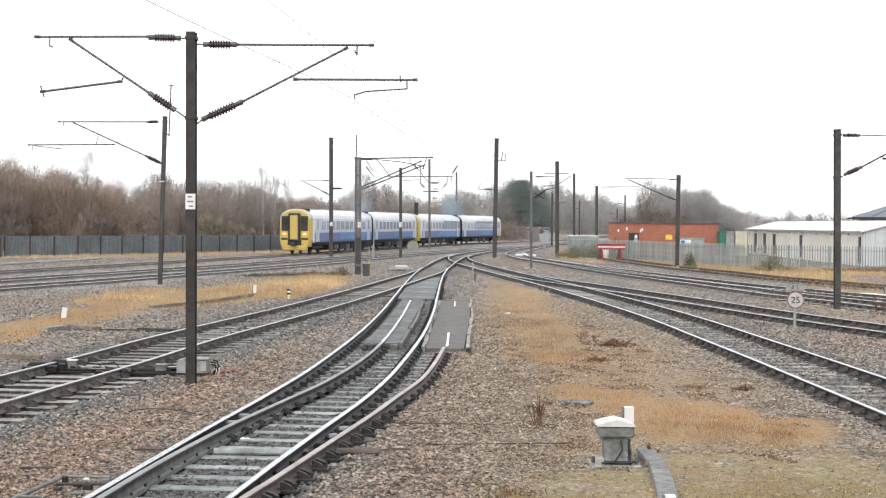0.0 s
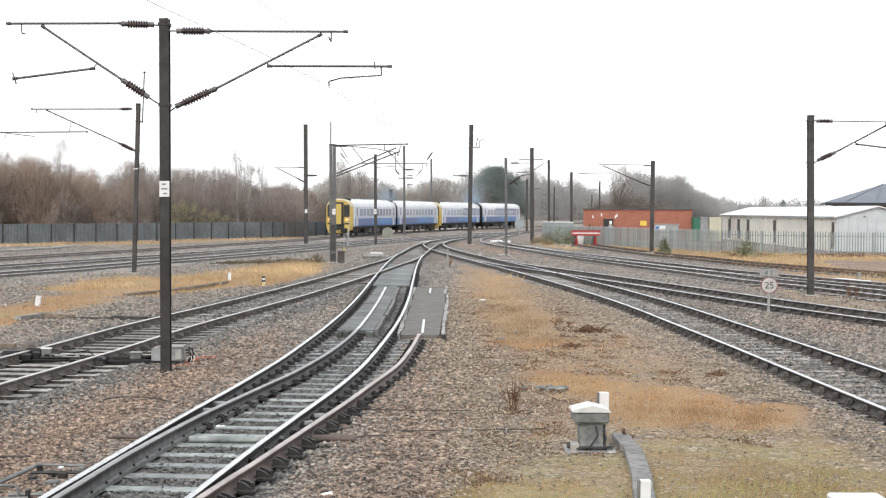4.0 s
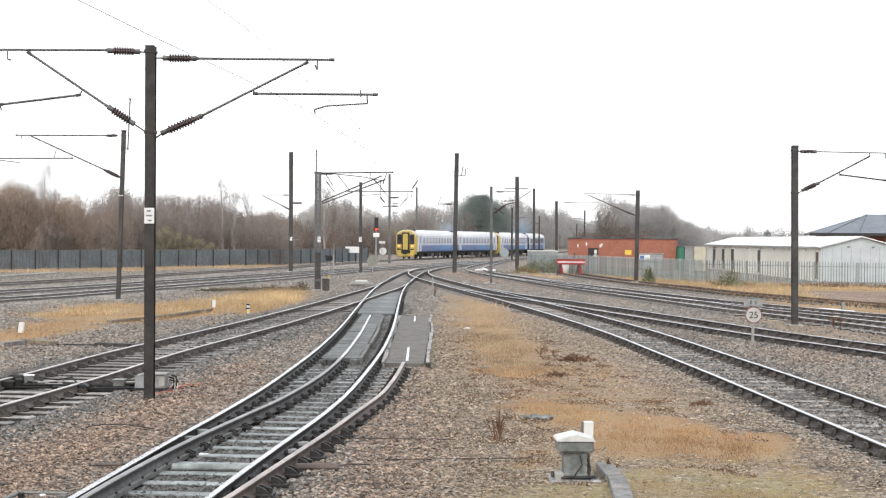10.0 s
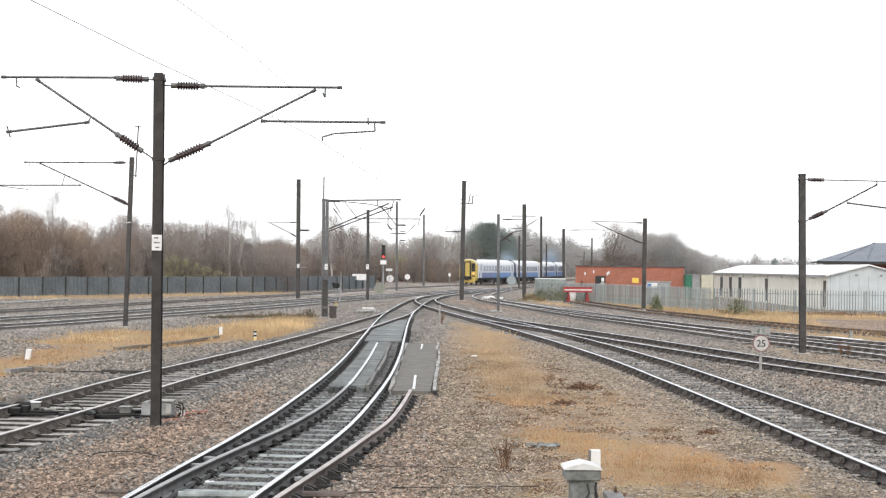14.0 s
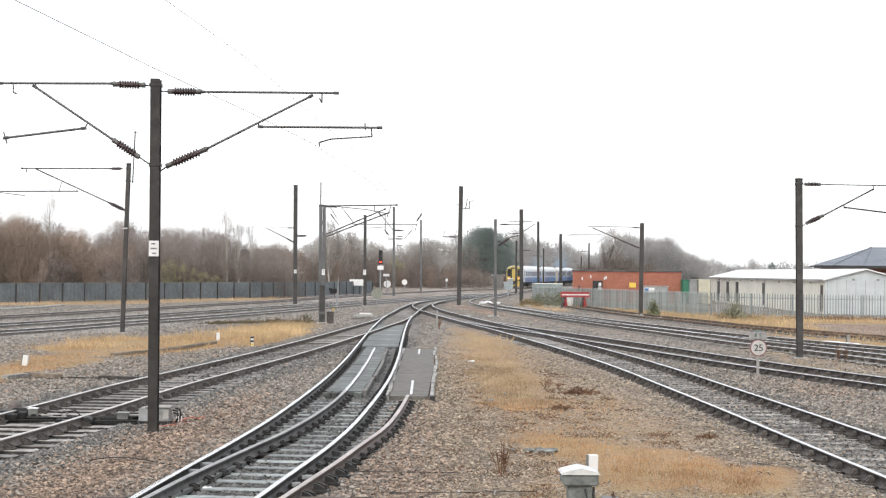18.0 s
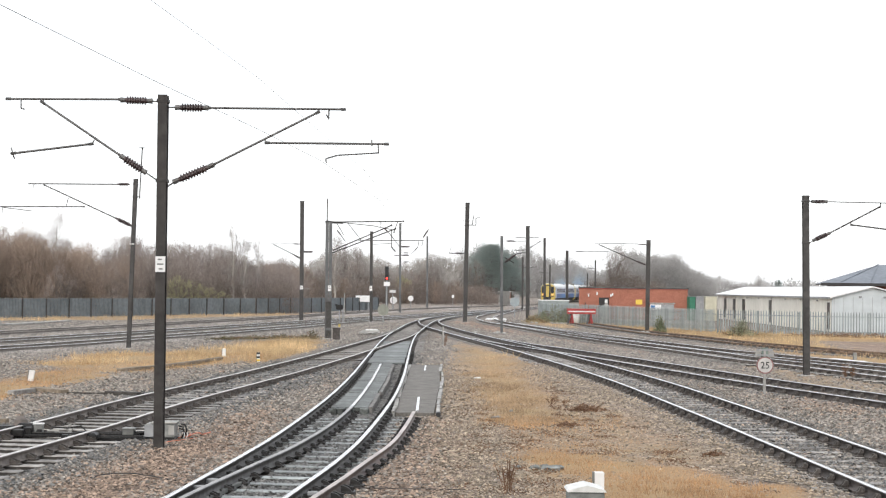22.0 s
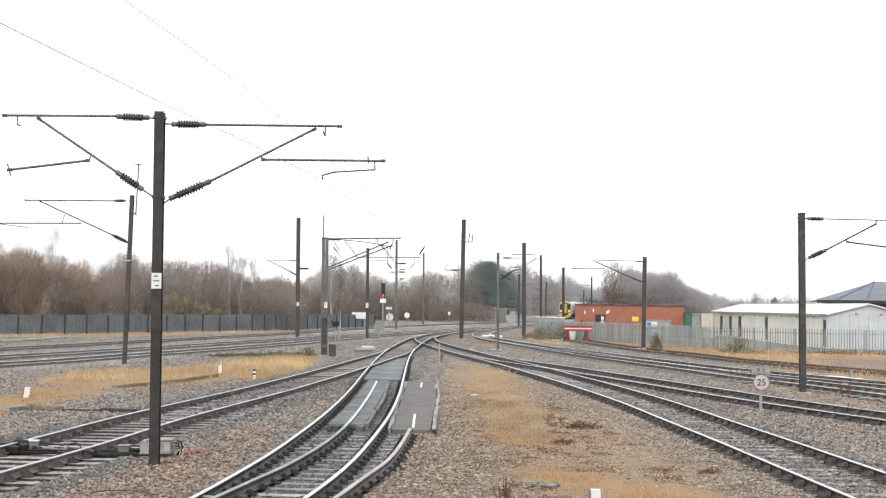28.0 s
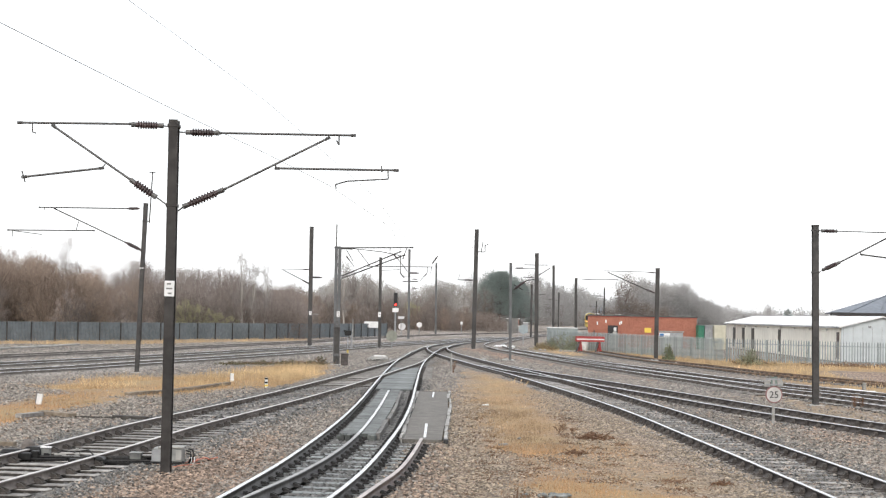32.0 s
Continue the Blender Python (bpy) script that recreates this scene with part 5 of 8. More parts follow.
def twig_mesh(p, q, r):
    """Pointed three-sided twigs from p to q."""
    d = q - p
    d = d / (np.linalg.norm(d, axis=1, keepdims=True) + 1e-9)
    u = np.cross(d, np.where(np.abs(d[:, 2:3]) > 0.9, np.array([[1.0, 0, 0]]), np.array([[0, 0, 1.0]])))
    u /= np.linalg.norm(u, axis=1, keepdims=True) + 1e-9
    w = np.cross(d, u)
    k = len(p)
    v = np.zeros((k, 4, 3))
    for i in range(3):
        v[:, i] = p + (u * math.cos(2.0944 * i) + w * math.sin(2.0944 * i)) * np.reshape(r, (-1, 1))
    v[:, 3] = q
    f = (np.arange(k) * 4)[:, None, None] + np.array([[0, 1, 3], [1, 2, 3], [2, 0, 3]])[None]
    return v.reshape(-1, 3), f.reshape(-1, 3)


def unit(v):
    return v / (np.linalg.norm(v, axis=-1, keepdims=True) + 1e-9)


def tree_meshes(seed, height, width, low, stems, sprays, twigs, twig_r, bark, twig, limb=0.03, droop=0.0, reach=0.1):
    """A bare tree: stems, limbs out to a lobed crown, and a spray of fine twigs at each limb's end."""
    rng = np.random.default_rng(seed)
    P, Q, R0, R1 = [], [], [], []
    axes = []
    for i in range(stems):
        lean = rng.normal(0, 0.03 if stems == 1 else 0.16 * width / height * 2, 2)
        base = np.array([rng.normal(0, 0.05 * stems), rng.normal(0, 0.05 * stems), -0.05])
        pts = [base]
        for j in range(5):
            pts.append(base + np.array([lean[0] * height * (j + 1) / 5, lean[1] * height * (j + 1) / 5, height * 0.86 * (j + 1) / 5]) + np.append(rng.normal(0, 0.012 * height, 2), 0))
        r = (0.016 if stems == 1 else 0.009) * height
        for j in range(5):
            P.append(pts[j]), Q.append(pts[j + 1]), R0.append(r * (1 - j / 5.4)), R1.append(r * (1 - (j + 1) / 5.4))
        axes.append(np.array(pts))
    # spray centres in a lobed crown
    a = rng.uniform(0, 6.2832, sprays)
    t = rng.uniform(0, 1, sprays)
    shell = rng.uniform(0.12, 1.0, sprays) ** 0.45
    ph = rng.uniform(0, 6.28, 4)
    lobes = 0.80 + 0.14 * np.sin(3 * a + ph[0] + 4 * t) + 0.10 * np.sin(5 * a + ph[1] - 7 * t)
    ring = np.sqrt(np.clip(1 - (2 * np.abs(t - 0.42) / 1.16) ** 2.2, 0.02, 1)) * width / 2 * lobes * shell
    z = height * (low + (0.94 - low) * t) * (1 - 0.10 * (1 - lobes))
    c = np.stack([ring * np.cos(a), ring * np.sin(a), z], 1)
    for i in range(sprays):
        ax = axes[int(rng.integers(stems))]
        h = z[i] * rng.uniform(0.38, 0.78)
        s0 = np.array([np.interp(h, ax[:, 2], ax[:, 0]), np.interp(h, ax[:, 2], ax[:, 1]), h])
        mid = s0 * 0.45 + c[i] * 0.55 + np.array([0, 0, -0.02 * height]) + rng.normal(0, 0.012 * height, 3)
        for p, q, r0, r1 in ((s0, mid, limb, limb * 0.6), (mid, c[i], limb * 0.6, limb * 0.3)):
            P.append(p), Q.append(q), R0.append(r0), R1.append(r1)
    v, f = segments_mesh(np.array(P), np.array(Q), np.array(R0), np.array(R1), 4)
    ob = mesh_from("trunk", v, f, [bark])
    out = [ob.data]
    bpy.data.objects.remove(ob)
    cc = np.repeat(c, twigs, axis=0)
    k = len(cc)
    away = unit(cc - np.array([0, 0, height * max(low, 0.15)]))
    d = unit(away * 0.75 + rng.normal(0, 0.5, (k, 3)) + np.array([0, 0, 0.55 - droop]))
    p = cc - away * rng.uniform(0, reach * 0.9, (k, 1)) * height + rng.normal(0, 0.018 * height, (k, 3))
    q = p + d * rng.uniform(0.4, 1.1, (k, 1)) * reach * height
    m = rng.uniform(0.2, 0.9, (k, 1))
    p2 = p + (q - p) * m
    q2 = p2 + unit(d + rng.normal(0, 0.6, (k, 3))) * rng.uniform(0.25, 0.6, (k, 1)) * reach * height
    p, q = np.concatenate([p, p2]), np.concatenate([q, q2])
    over = q[:, 2] > height
    q[over, 2] = height - rng.uniform(0, 0.03 * height, int(over.sum()))
    v, f = twig_mesh(p, q, np.concatenate([np.full(k, twig_r), np.full(k, twig_r * 0.75)]))
    ob = mesh_from("crown", v, f, [twig])
    out.append(ob.data)
    bpy.data.objects.remove(ob)
    return out


TREES = {
    "ash": [tree_meshes(10 + i, 10, 6.5, 0.30, 1, 95, 11, 0.0125, BARK, TWIG_LILAC) for i in range(4)],
    "brown": [tree_meshes(20 + i, 9, 6.5, 0.2, 2, 95, 11, 0.0125, BARK, TWIG) for i in range(3)],
    "thicket": [tree_meshes(30 + i, 6, 5.5, 0.06, 6, 90, 11, 0.0115, BARK, TWIG) for i in range(3)],
    "willow": [tree_meshes(40 + i, 7, 5.5, 0.08, 7, 100, 12, 0.0115, TWIG_RUST, TWIG_RUST, 0.02, -0.4, 0.13) for i in range(3)],
    "birch": [tree_meshes(50 + i, 10, 2.8, 0.28, 1, 75, 10, 0.010, BARK_PALE, TWIG_LILAC, 0.016, 0.5, 0.09) for i in range(2)],
    "green": [tree_meshes(60, 3, 3.2, 0.05, 7, 80, 11, 0.015, BARK, TWIG_GREEN, 0.012, 0.2, 0.12)],
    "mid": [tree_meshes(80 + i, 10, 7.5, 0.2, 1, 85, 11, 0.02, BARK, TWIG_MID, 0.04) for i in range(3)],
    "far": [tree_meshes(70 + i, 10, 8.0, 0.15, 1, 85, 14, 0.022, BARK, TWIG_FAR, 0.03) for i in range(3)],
    "oak": [tree_meshes(90, 10, 6.4, 0.32, 5, 105, 9, 0.011, BARK, BARK, 0.04)],
}
TREE_LABEL = {"ash": "bare grey-brown winter tree with a twiggy crown", "brown": "bare brown tree with a low rounded crown", "thicket": "dense bare brown thicket of many stems", "willow": "rust-brown leafless willow thicket",
              "birch": "slender pale-stemmed bare birch", "green": "yellow-green shrub behind the fence", "mid": "bare olive-brown tree in the wood", "far": "distant bare grey-brown tree", "oak": "broad bare tree with a fan of fine twigs"}
TREE_SIZE = {"ash": 10, "brown": 9, "thicket": 6, "willow": 7, "birch": 10, "green": 3, "mid": 10, "far": 10, "oak": 10}
tree_rng = np.random.default_rng(3)


def plant(kind, x, y, height):
    meshes = TREES[kind][int(tree_rng.integers(len(TREES[kind])))]
    root = thing("shrub" if kind == "green" else "tree", (x, y, 0), TREE_LABEL[kind], "shrub" if kind == "green" else "tree", "woodland trees", float(tree_rng.uniform(0, 360)))
    s = height / TREE_SIZE[kind]
    for name, data in zip(("trunk", "crown"), meshes):
        o = share(name, data, root, Matrix.Diagonal((s * 0.9, s * 0.9, s, 1)))
    return root


def wood(x0, x1, depth, top, kinds, count, back=0.0):
    """Trees over a stretch of bearing x/y between x0 and x1, with the height given along it."""
    for i in range(count):
        t = (i + tree_rng.uniform(0.1, 0.9)) / count
        d = depth[0] + (depth[1] - depth[0]) * tree_rng.uniform()
        b = x0 + (x1 - x0) * t
        h = float(np.interp(b, [q[0] for q in top], [q[1] for q in top])) * d + 2.72
        kind = kinds[int(tree_rng.integers(len(kinds)))]
        plant(kind, b * d, d, h * tree_rng.uniform(0.86, 1.03))


# bearing (x over y) and elevation of the skyline above the eye
LEFT_TOP = [(-0.36, 0.046), (-0.297, 0.044), (-0.275, 0.0395), (-0.25, 0.034), (-0.2325, 0.030), (-0.217, 0.0245), (-0.206, 0.026), (-0.195, 0.0345), (-0.183, 0.033), (-0.1625, 0.0305), (-0.145, 0.031), (-0.13, 0.0305),
            (-0.118, 0.024), (-0.108, 0.019), (-0.08, 0.0155)]
for rep in range(2):
    wood(-0.345, -0.215, (162, 188), LEFT_TOP, ["ash", "brown"], 12)
    wood(-0.205, -0.09, (158, 186), LEFT_TOP, ["ash", "ash", "brown"], 16)
    wood(-0.345, -0.10, (150, 162), [(a, b * 0.72) for a, b in LEFT_TOP], ["thicket", "brown", "thicket"], 24)
wood(-0.335, -0.213, (134, 146), [(a, b * 0.93) for a, b in LEFT_TOP], ["willow"], 20)
wood(-0.335, -0.185, (132, 138), [(a, b * 0.5) for a, b in LEFT_TOP], ["willow", "thicket", "brown"], 16)
wood(-0.215, -0.095, (150, 156), [(a, b * 0.25) for a, b in LEFT_TOP], ["thicket"], 14)
for b, d, h in ((-0.238, 142, 0.054), (-0.234, 144, 0.036), (-0.122, 150, 0.044), (-0.113, 150, 0.037), (-0.105, 152, 0.035), (-0.2885, 136, 0.038), (-0.128, 160, 0.03), (-0.0525, 190, 0.040)):
    plant("birch", b * d, d, h * d + 2.72)
for b, h in ((-0.163, 3.1), (-0.158, 3.7), (-0.151, 3.3), (-0.142, 2.9), (-0.136, 2.5), (-0.128, 2.2)):
    plant("green", b * 147, 147, h)
MID_TOP = [(-0.11, 0.0195), (-0.086, 0.0165), (-0.075, 0.018), (-0.058, 0.024), (-0.045, 0.029), (-0.03, 0.0235), (-0.015, 0.0195), (0.0, 0.021), (0.012, 0.0245), (0.022, 0.0225), (0.035, 0.021), (0.06, 0.02)]
for rep in range(2):
    wood(-0.105, 0.045, (300, 345), MID_TOP, ["mid", "mid", "brown"], 22)
wood(-0.112, -0.07, (196, 225), [(a, b * 0.86) for a, b in MID_TOP], ["thicket", "willow", "brown"], 12)
wood(-0.075, 0.02, (250, 285), [(a, b * 0.72) for a, b in MID_TOP], ["thicket", "brown", "ash"], 16)
wood(-0.07, 0.03, (240, 255), [(a, b * 0.3) for a, b in MID_TOP], ["thicket", "willow"], 14)
for b, h in ((-0.048, 0.031), (-0.038, 0.0285), (0.012, 0.025)):
    plant("ash", b * 280, 280, h * 280 + 2.72)
for b, d, h in ((-0.008, 262, 5.0), (-0.004, 266, 4.2), (0.018, 285, 4.4)):
    plant("green", b * d, d, h)
RIGHT_TOP = [(0.045, 0.028), (0.06, 0.028), (0.085, 0.0255), (0.1, 0.0205), (0.118, 0.0145), (0.134, 0.0135), (0.14, 0.022), (0.149, 0.028), (0.163, 0.0265), (0.178, 0.021), (0.19, 0.0145), (0.2, 0.009), (0.22, 0.006), (0.34, 0.007)]
for rep in range(2):
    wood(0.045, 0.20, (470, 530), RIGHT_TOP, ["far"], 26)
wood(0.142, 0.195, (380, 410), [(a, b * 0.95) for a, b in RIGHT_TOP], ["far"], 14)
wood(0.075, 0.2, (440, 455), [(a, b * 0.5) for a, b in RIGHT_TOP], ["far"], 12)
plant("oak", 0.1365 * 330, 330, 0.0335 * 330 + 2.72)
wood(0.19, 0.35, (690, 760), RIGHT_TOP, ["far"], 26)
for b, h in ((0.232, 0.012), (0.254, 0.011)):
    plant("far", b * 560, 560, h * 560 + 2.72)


def pine(x, y, height, width, seed, boughs=90, tufts=240, bare=0.12):
    """Layered crown: flat boughs round a trunk, each a spread of upswept needle tufts."""
    root = thing("pine_tree", (x, y, 0), "grey-green pine with a broad rounded crown", "tree")
    rng = np.random.default_rng(seed)
    part("trunk", tube((0, 0, -0.1), (0, 0, height * 0.9), 0.30, 8, None, 0.08), BARK, root)
    t = np.sort(rng.uniform(0, 1, boughs))
    a = np.arange(boughs) * 2.399 + rng.normal(0, 0.3, boughs)
    rad = width / 2 * np.clip(1 - (np.abs(t - 0.25) / 0.78) ** 2.4, 0.02, 1) ** 0.75 * rng.uniform(0.6, 1.04, boughs)
    z = height * (bare + (0.97 - bare) * t)
    tip = np.stack([rad * np.cos(a), rad * np.sin(a), z], 1)
    foot = np.stack([0 * a, 0 * a, z - 0.12 * rad], 1)
    v, f = segments_mesh(foot, tip, np.full(boughs, 0.07), np.full(boughs, 0.02), 4)
    mesh_from("bough", v, f, [BARK], root)
    i = np.repeat(np.arange(boughs), tufts)
    k = len(i)
    u = rng.uniform(0.25, 1.0, k) ** 0.7
    spread = np.minimum(0.22 * width, 0.45 + 0.40 * rad[i])
    c = foot[i] + (tip[i] - foot[i]) * u[:, None] + np.stack([rng.normal(0, 0.34, k) * spread, rng.normal(0, 0.34, k) * spread, np.abs(rng.normal(0, 0.42, k)) * spread - 0.15], 1)
    d = unit(np.stack([np.cos(a[i]), np.sin(a[i]), np.full(k, 0.9)], 1) + rng.normal(0, 0.55, (k, 3)))
    v, f = twig_mesh(c, c + d * rng.uniform(0.25, 0.6, (k, 1)), rng.uniform(0.03, 0.055, k))
    mesh_from("crown", v, f, [LEAF_PINE], root)
    return root


pine(17.1, 330, 12.3, 11.8, 4, 130, 190, 0.2)
pine(13.6, 334, 8.6, 8.0, 5, 70, 100)
pine(22.0, 338, 10.2, 7.6, 7, 70, 100)
pine(0.2455 * 600, 600, 7.5, 4, 6, 30, 100)


def undergrowth(name, x0, x1, depth, top, count, r, material, label, seed, low=0.0, high=1.0):
    """Countless bare twigs in loose brushy clusters between the trees."""
    rng = np.random.default_rng(seed)
    n = count // 40
    k = (depth[0] / 150) ** 0.6
    b = rng.uniform(x0, x1, n)
    d = rng.uniform(depth[0], depth[1], n)
    h = np.interp(b, [q[0] for q in top], [q[1] for q in top]) * d + 2.72
    h *= 0.84 + 0.12 * np.sin(b * 190) + 0.09 * np.sin(b * 430 + 1)
    z = h * (low + (high - low) * rng.uniform(0, 1.0, n) ** 0.85)
    c = np.repeat(np.stack([b * d, d, z], 1), 40, axis=0)
    p = c + rng.normal(0, 1, c.shape) * np.array([0.55, 0.55, 0.45]) * k
    p[:, 2] = np.maximum(p[:, 2], 0.0)
    way = unit((p - c) * 0.9 / k + rng.normal(0, 0.45, c.shape) + np.array([0, 0, 0.7]))
    q = p + way * rng.uniform(0.3, 0.95, (len(c), 1)) * k
    v, f = twig_mesh(p, q, r)
    return tagged(mesh_from(name, v, f, [material]), label, "undergrowth", kind="stuff")


undergrowth("woodland_undergrowth", -0.36, -0.075, (150, 190), [(a, b * 0.8) for a, b in LEFT_TOP], 60000, 0.0145, TWIG, "tangled bare brown twigs between trees", 1, 0.35)
# Shade below the crowns is put into these darker low twigs.
undergrowth("woodland_undergrowth", -0.36, -0.075, (145, 180), [(a, b * 0.8) for a, b in LEFT_TOP], 70000, 0.016, TWIG_DARK, "tangled brown stems and brambles darkened for the shade under the trees", 7, 0.0, 0.55)
undergrowth("willow_scrub", -0.345, -0.213, (134, 148), [(a, b * 0.9) for a, b in LEFT_TOP], 36000, 0.0125, TWIG_RUST, "dense rust-brown willow twigs behind the fence", 2, 0.2)
undergrowth("willow_scrub", -0.213, -0.185, (136, 148), [(a, b * 0.55) for a, b in LEFT_TOP], 7000, 0.0125, TWIG_RUST, "rust-brown scrub behind the fence", 8)
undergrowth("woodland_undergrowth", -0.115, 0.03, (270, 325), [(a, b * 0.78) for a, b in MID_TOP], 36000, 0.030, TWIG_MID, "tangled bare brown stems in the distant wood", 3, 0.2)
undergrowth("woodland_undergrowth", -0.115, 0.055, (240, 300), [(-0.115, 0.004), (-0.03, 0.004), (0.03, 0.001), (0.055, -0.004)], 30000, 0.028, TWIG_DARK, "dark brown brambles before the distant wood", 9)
undergrowth("rusty_scrub", -0.112, -0.075, (190, 225), [(a, b * 0.7) for a, b in MID_TOP], 12000, 0.017, TWIG_RUST, "rust-brown scrub behind the fence's far end", 10)
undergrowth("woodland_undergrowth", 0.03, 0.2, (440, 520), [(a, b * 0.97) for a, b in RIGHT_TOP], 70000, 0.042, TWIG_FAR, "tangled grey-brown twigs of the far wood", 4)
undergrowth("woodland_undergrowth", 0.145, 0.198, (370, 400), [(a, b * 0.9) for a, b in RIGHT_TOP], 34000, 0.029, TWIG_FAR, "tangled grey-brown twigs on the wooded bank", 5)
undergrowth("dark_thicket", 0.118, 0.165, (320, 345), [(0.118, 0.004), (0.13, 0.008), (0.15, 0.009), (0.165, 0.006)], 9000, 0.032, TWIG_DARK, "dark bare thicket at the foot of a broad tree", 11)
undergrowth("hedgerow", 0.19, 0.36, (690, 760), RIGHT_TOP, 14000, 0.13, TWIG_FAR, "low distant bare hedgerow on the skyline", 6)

olive_rng = np.random.default_rng(9)
for b, d in ((0.022, 300), (0.03, 310)):
    plant("green", b * d, d, 2.2 + olive_rng.uniform(0, 1.0))


# ---- disused rails and crossing slabs ----
def strip(name, left, right, z0, z1, material, parent, label=""):
    """A slab between two (x, y) lines of equal length."""
    bm = bmesh.new()
    n = len(left)
    rows = [[bm.verts.new((p[0], p[1], z)) for z in (z0, z1)] + [bm.verts.new((q[0], q[1], z)) for z in (z1, z0)] for p, q in zip(left, right)]
    for a, b in zip(rows[:-1], rows[1:]):
        for i in range(4):
            bm.faces.new((a[i], a[(i + 1) % 4], b[(i + 1) % 4], b[i]))
    bm.faces.new(rows[0][::-1])
    bm.faces.new(rows[-1])
    bmesh.ops.recalc_face_normals(bm, faces=bm.faces)
    return part(name, bm, material, parent, label)


def disused(points, top, label, first, side=None, dull=-99.0):
    root = thing("disused_rail", (0, 0, 0), label, "rail", "disused rails")
    x, y, h = smooth_curve(points, 0.6)
    cut = int(np.searchsorted(y, dull))
    for i, j, steel in ((0, cut + 1, RAIL_GREY), (cut, len(x), top)):
        if min(j, len(x)) - i > 1:
            rail_mesh("rail_bar", x[i:j], y[i:j], h[i:j], 0.0, root, steel, 0.02, side)
    x, y, h = smooth_curve(points, 0.68)
    for a, b, c in zip(x, y, h):
        if b > first:
            share("rail_chair", CHAIR_MESH, root, Matrix.Translation((a, b, 0.013)) @ Matrix.Rotation(-c, 4, "Z") @ Matrix.Diagonal((1.3, 1.4, 1.55, 1) if side and b < 21 else (1, 1, 1, 1)))
    return root


disused(B_LINE, RAIL_TOP, "grey switch rail running bright into a crossing slab", 18.0, None, 31.2)
disused(D_LINE, RAIL_DULL, "rusty cut stock rail ending at a crossing slab", -20.0, RAIL_SIDE_RED)


def spacer_blocks():
    """Pale packing blocks bolted between a stock rail and its switch rail."""
    for x, y, w, turn in ((-2.76, 19.4, 0.20, -9), (-2.70, 20.1, 0.24, -9), (-1.33, 18.3, 0.10, -8), (-1.24, 18.95, 0.13, -8)):
        root = thing("packing_block", (x, y, 0), "pale steel packing block between two rails", "packing block", "packing blocks", turn)
        part("block", box((0, 0, 0.10), (w, 0.07, 0.06), 0.012), GREY, root)
        part("bolt", tube((-w * 0.3, 0, 0.13), (-w * 0.3, 0, 0.155), 0.02, 6), CHAIR, root)


spacer_blocks()


def switch_foot():
    """Worn foot ledge of the switch rail with its row of bolts."""
    root = thing("switch_rail_foot", (0, 0, 0), "worn grey rail foot with a row of bolts", "rail foot")
    x, y, h = smooth_curve(B_LINE, 0.5)
    sel = y < 21
    pts = list(zip(x[sel], y[sel]))
    strip("foot_ledge", [(a + 0.045, b) for a, b in pts], [(a + 0.10, b) for a, b in pts], 0.0, 0.048, MACHINE, root)
    for a, b in pts:
        part("bolt", tube((a + 0.085, b, 0.04), (a + 0.085, b, 0.075), 0.014, 6), CHAIR, root)


switch_foot()


def lerp_line(points, ys, off=0.0):
    return [(float(np.interp(b, [p[1] for p in points], [p[0] for p in points])) + off, b) for b in ys]


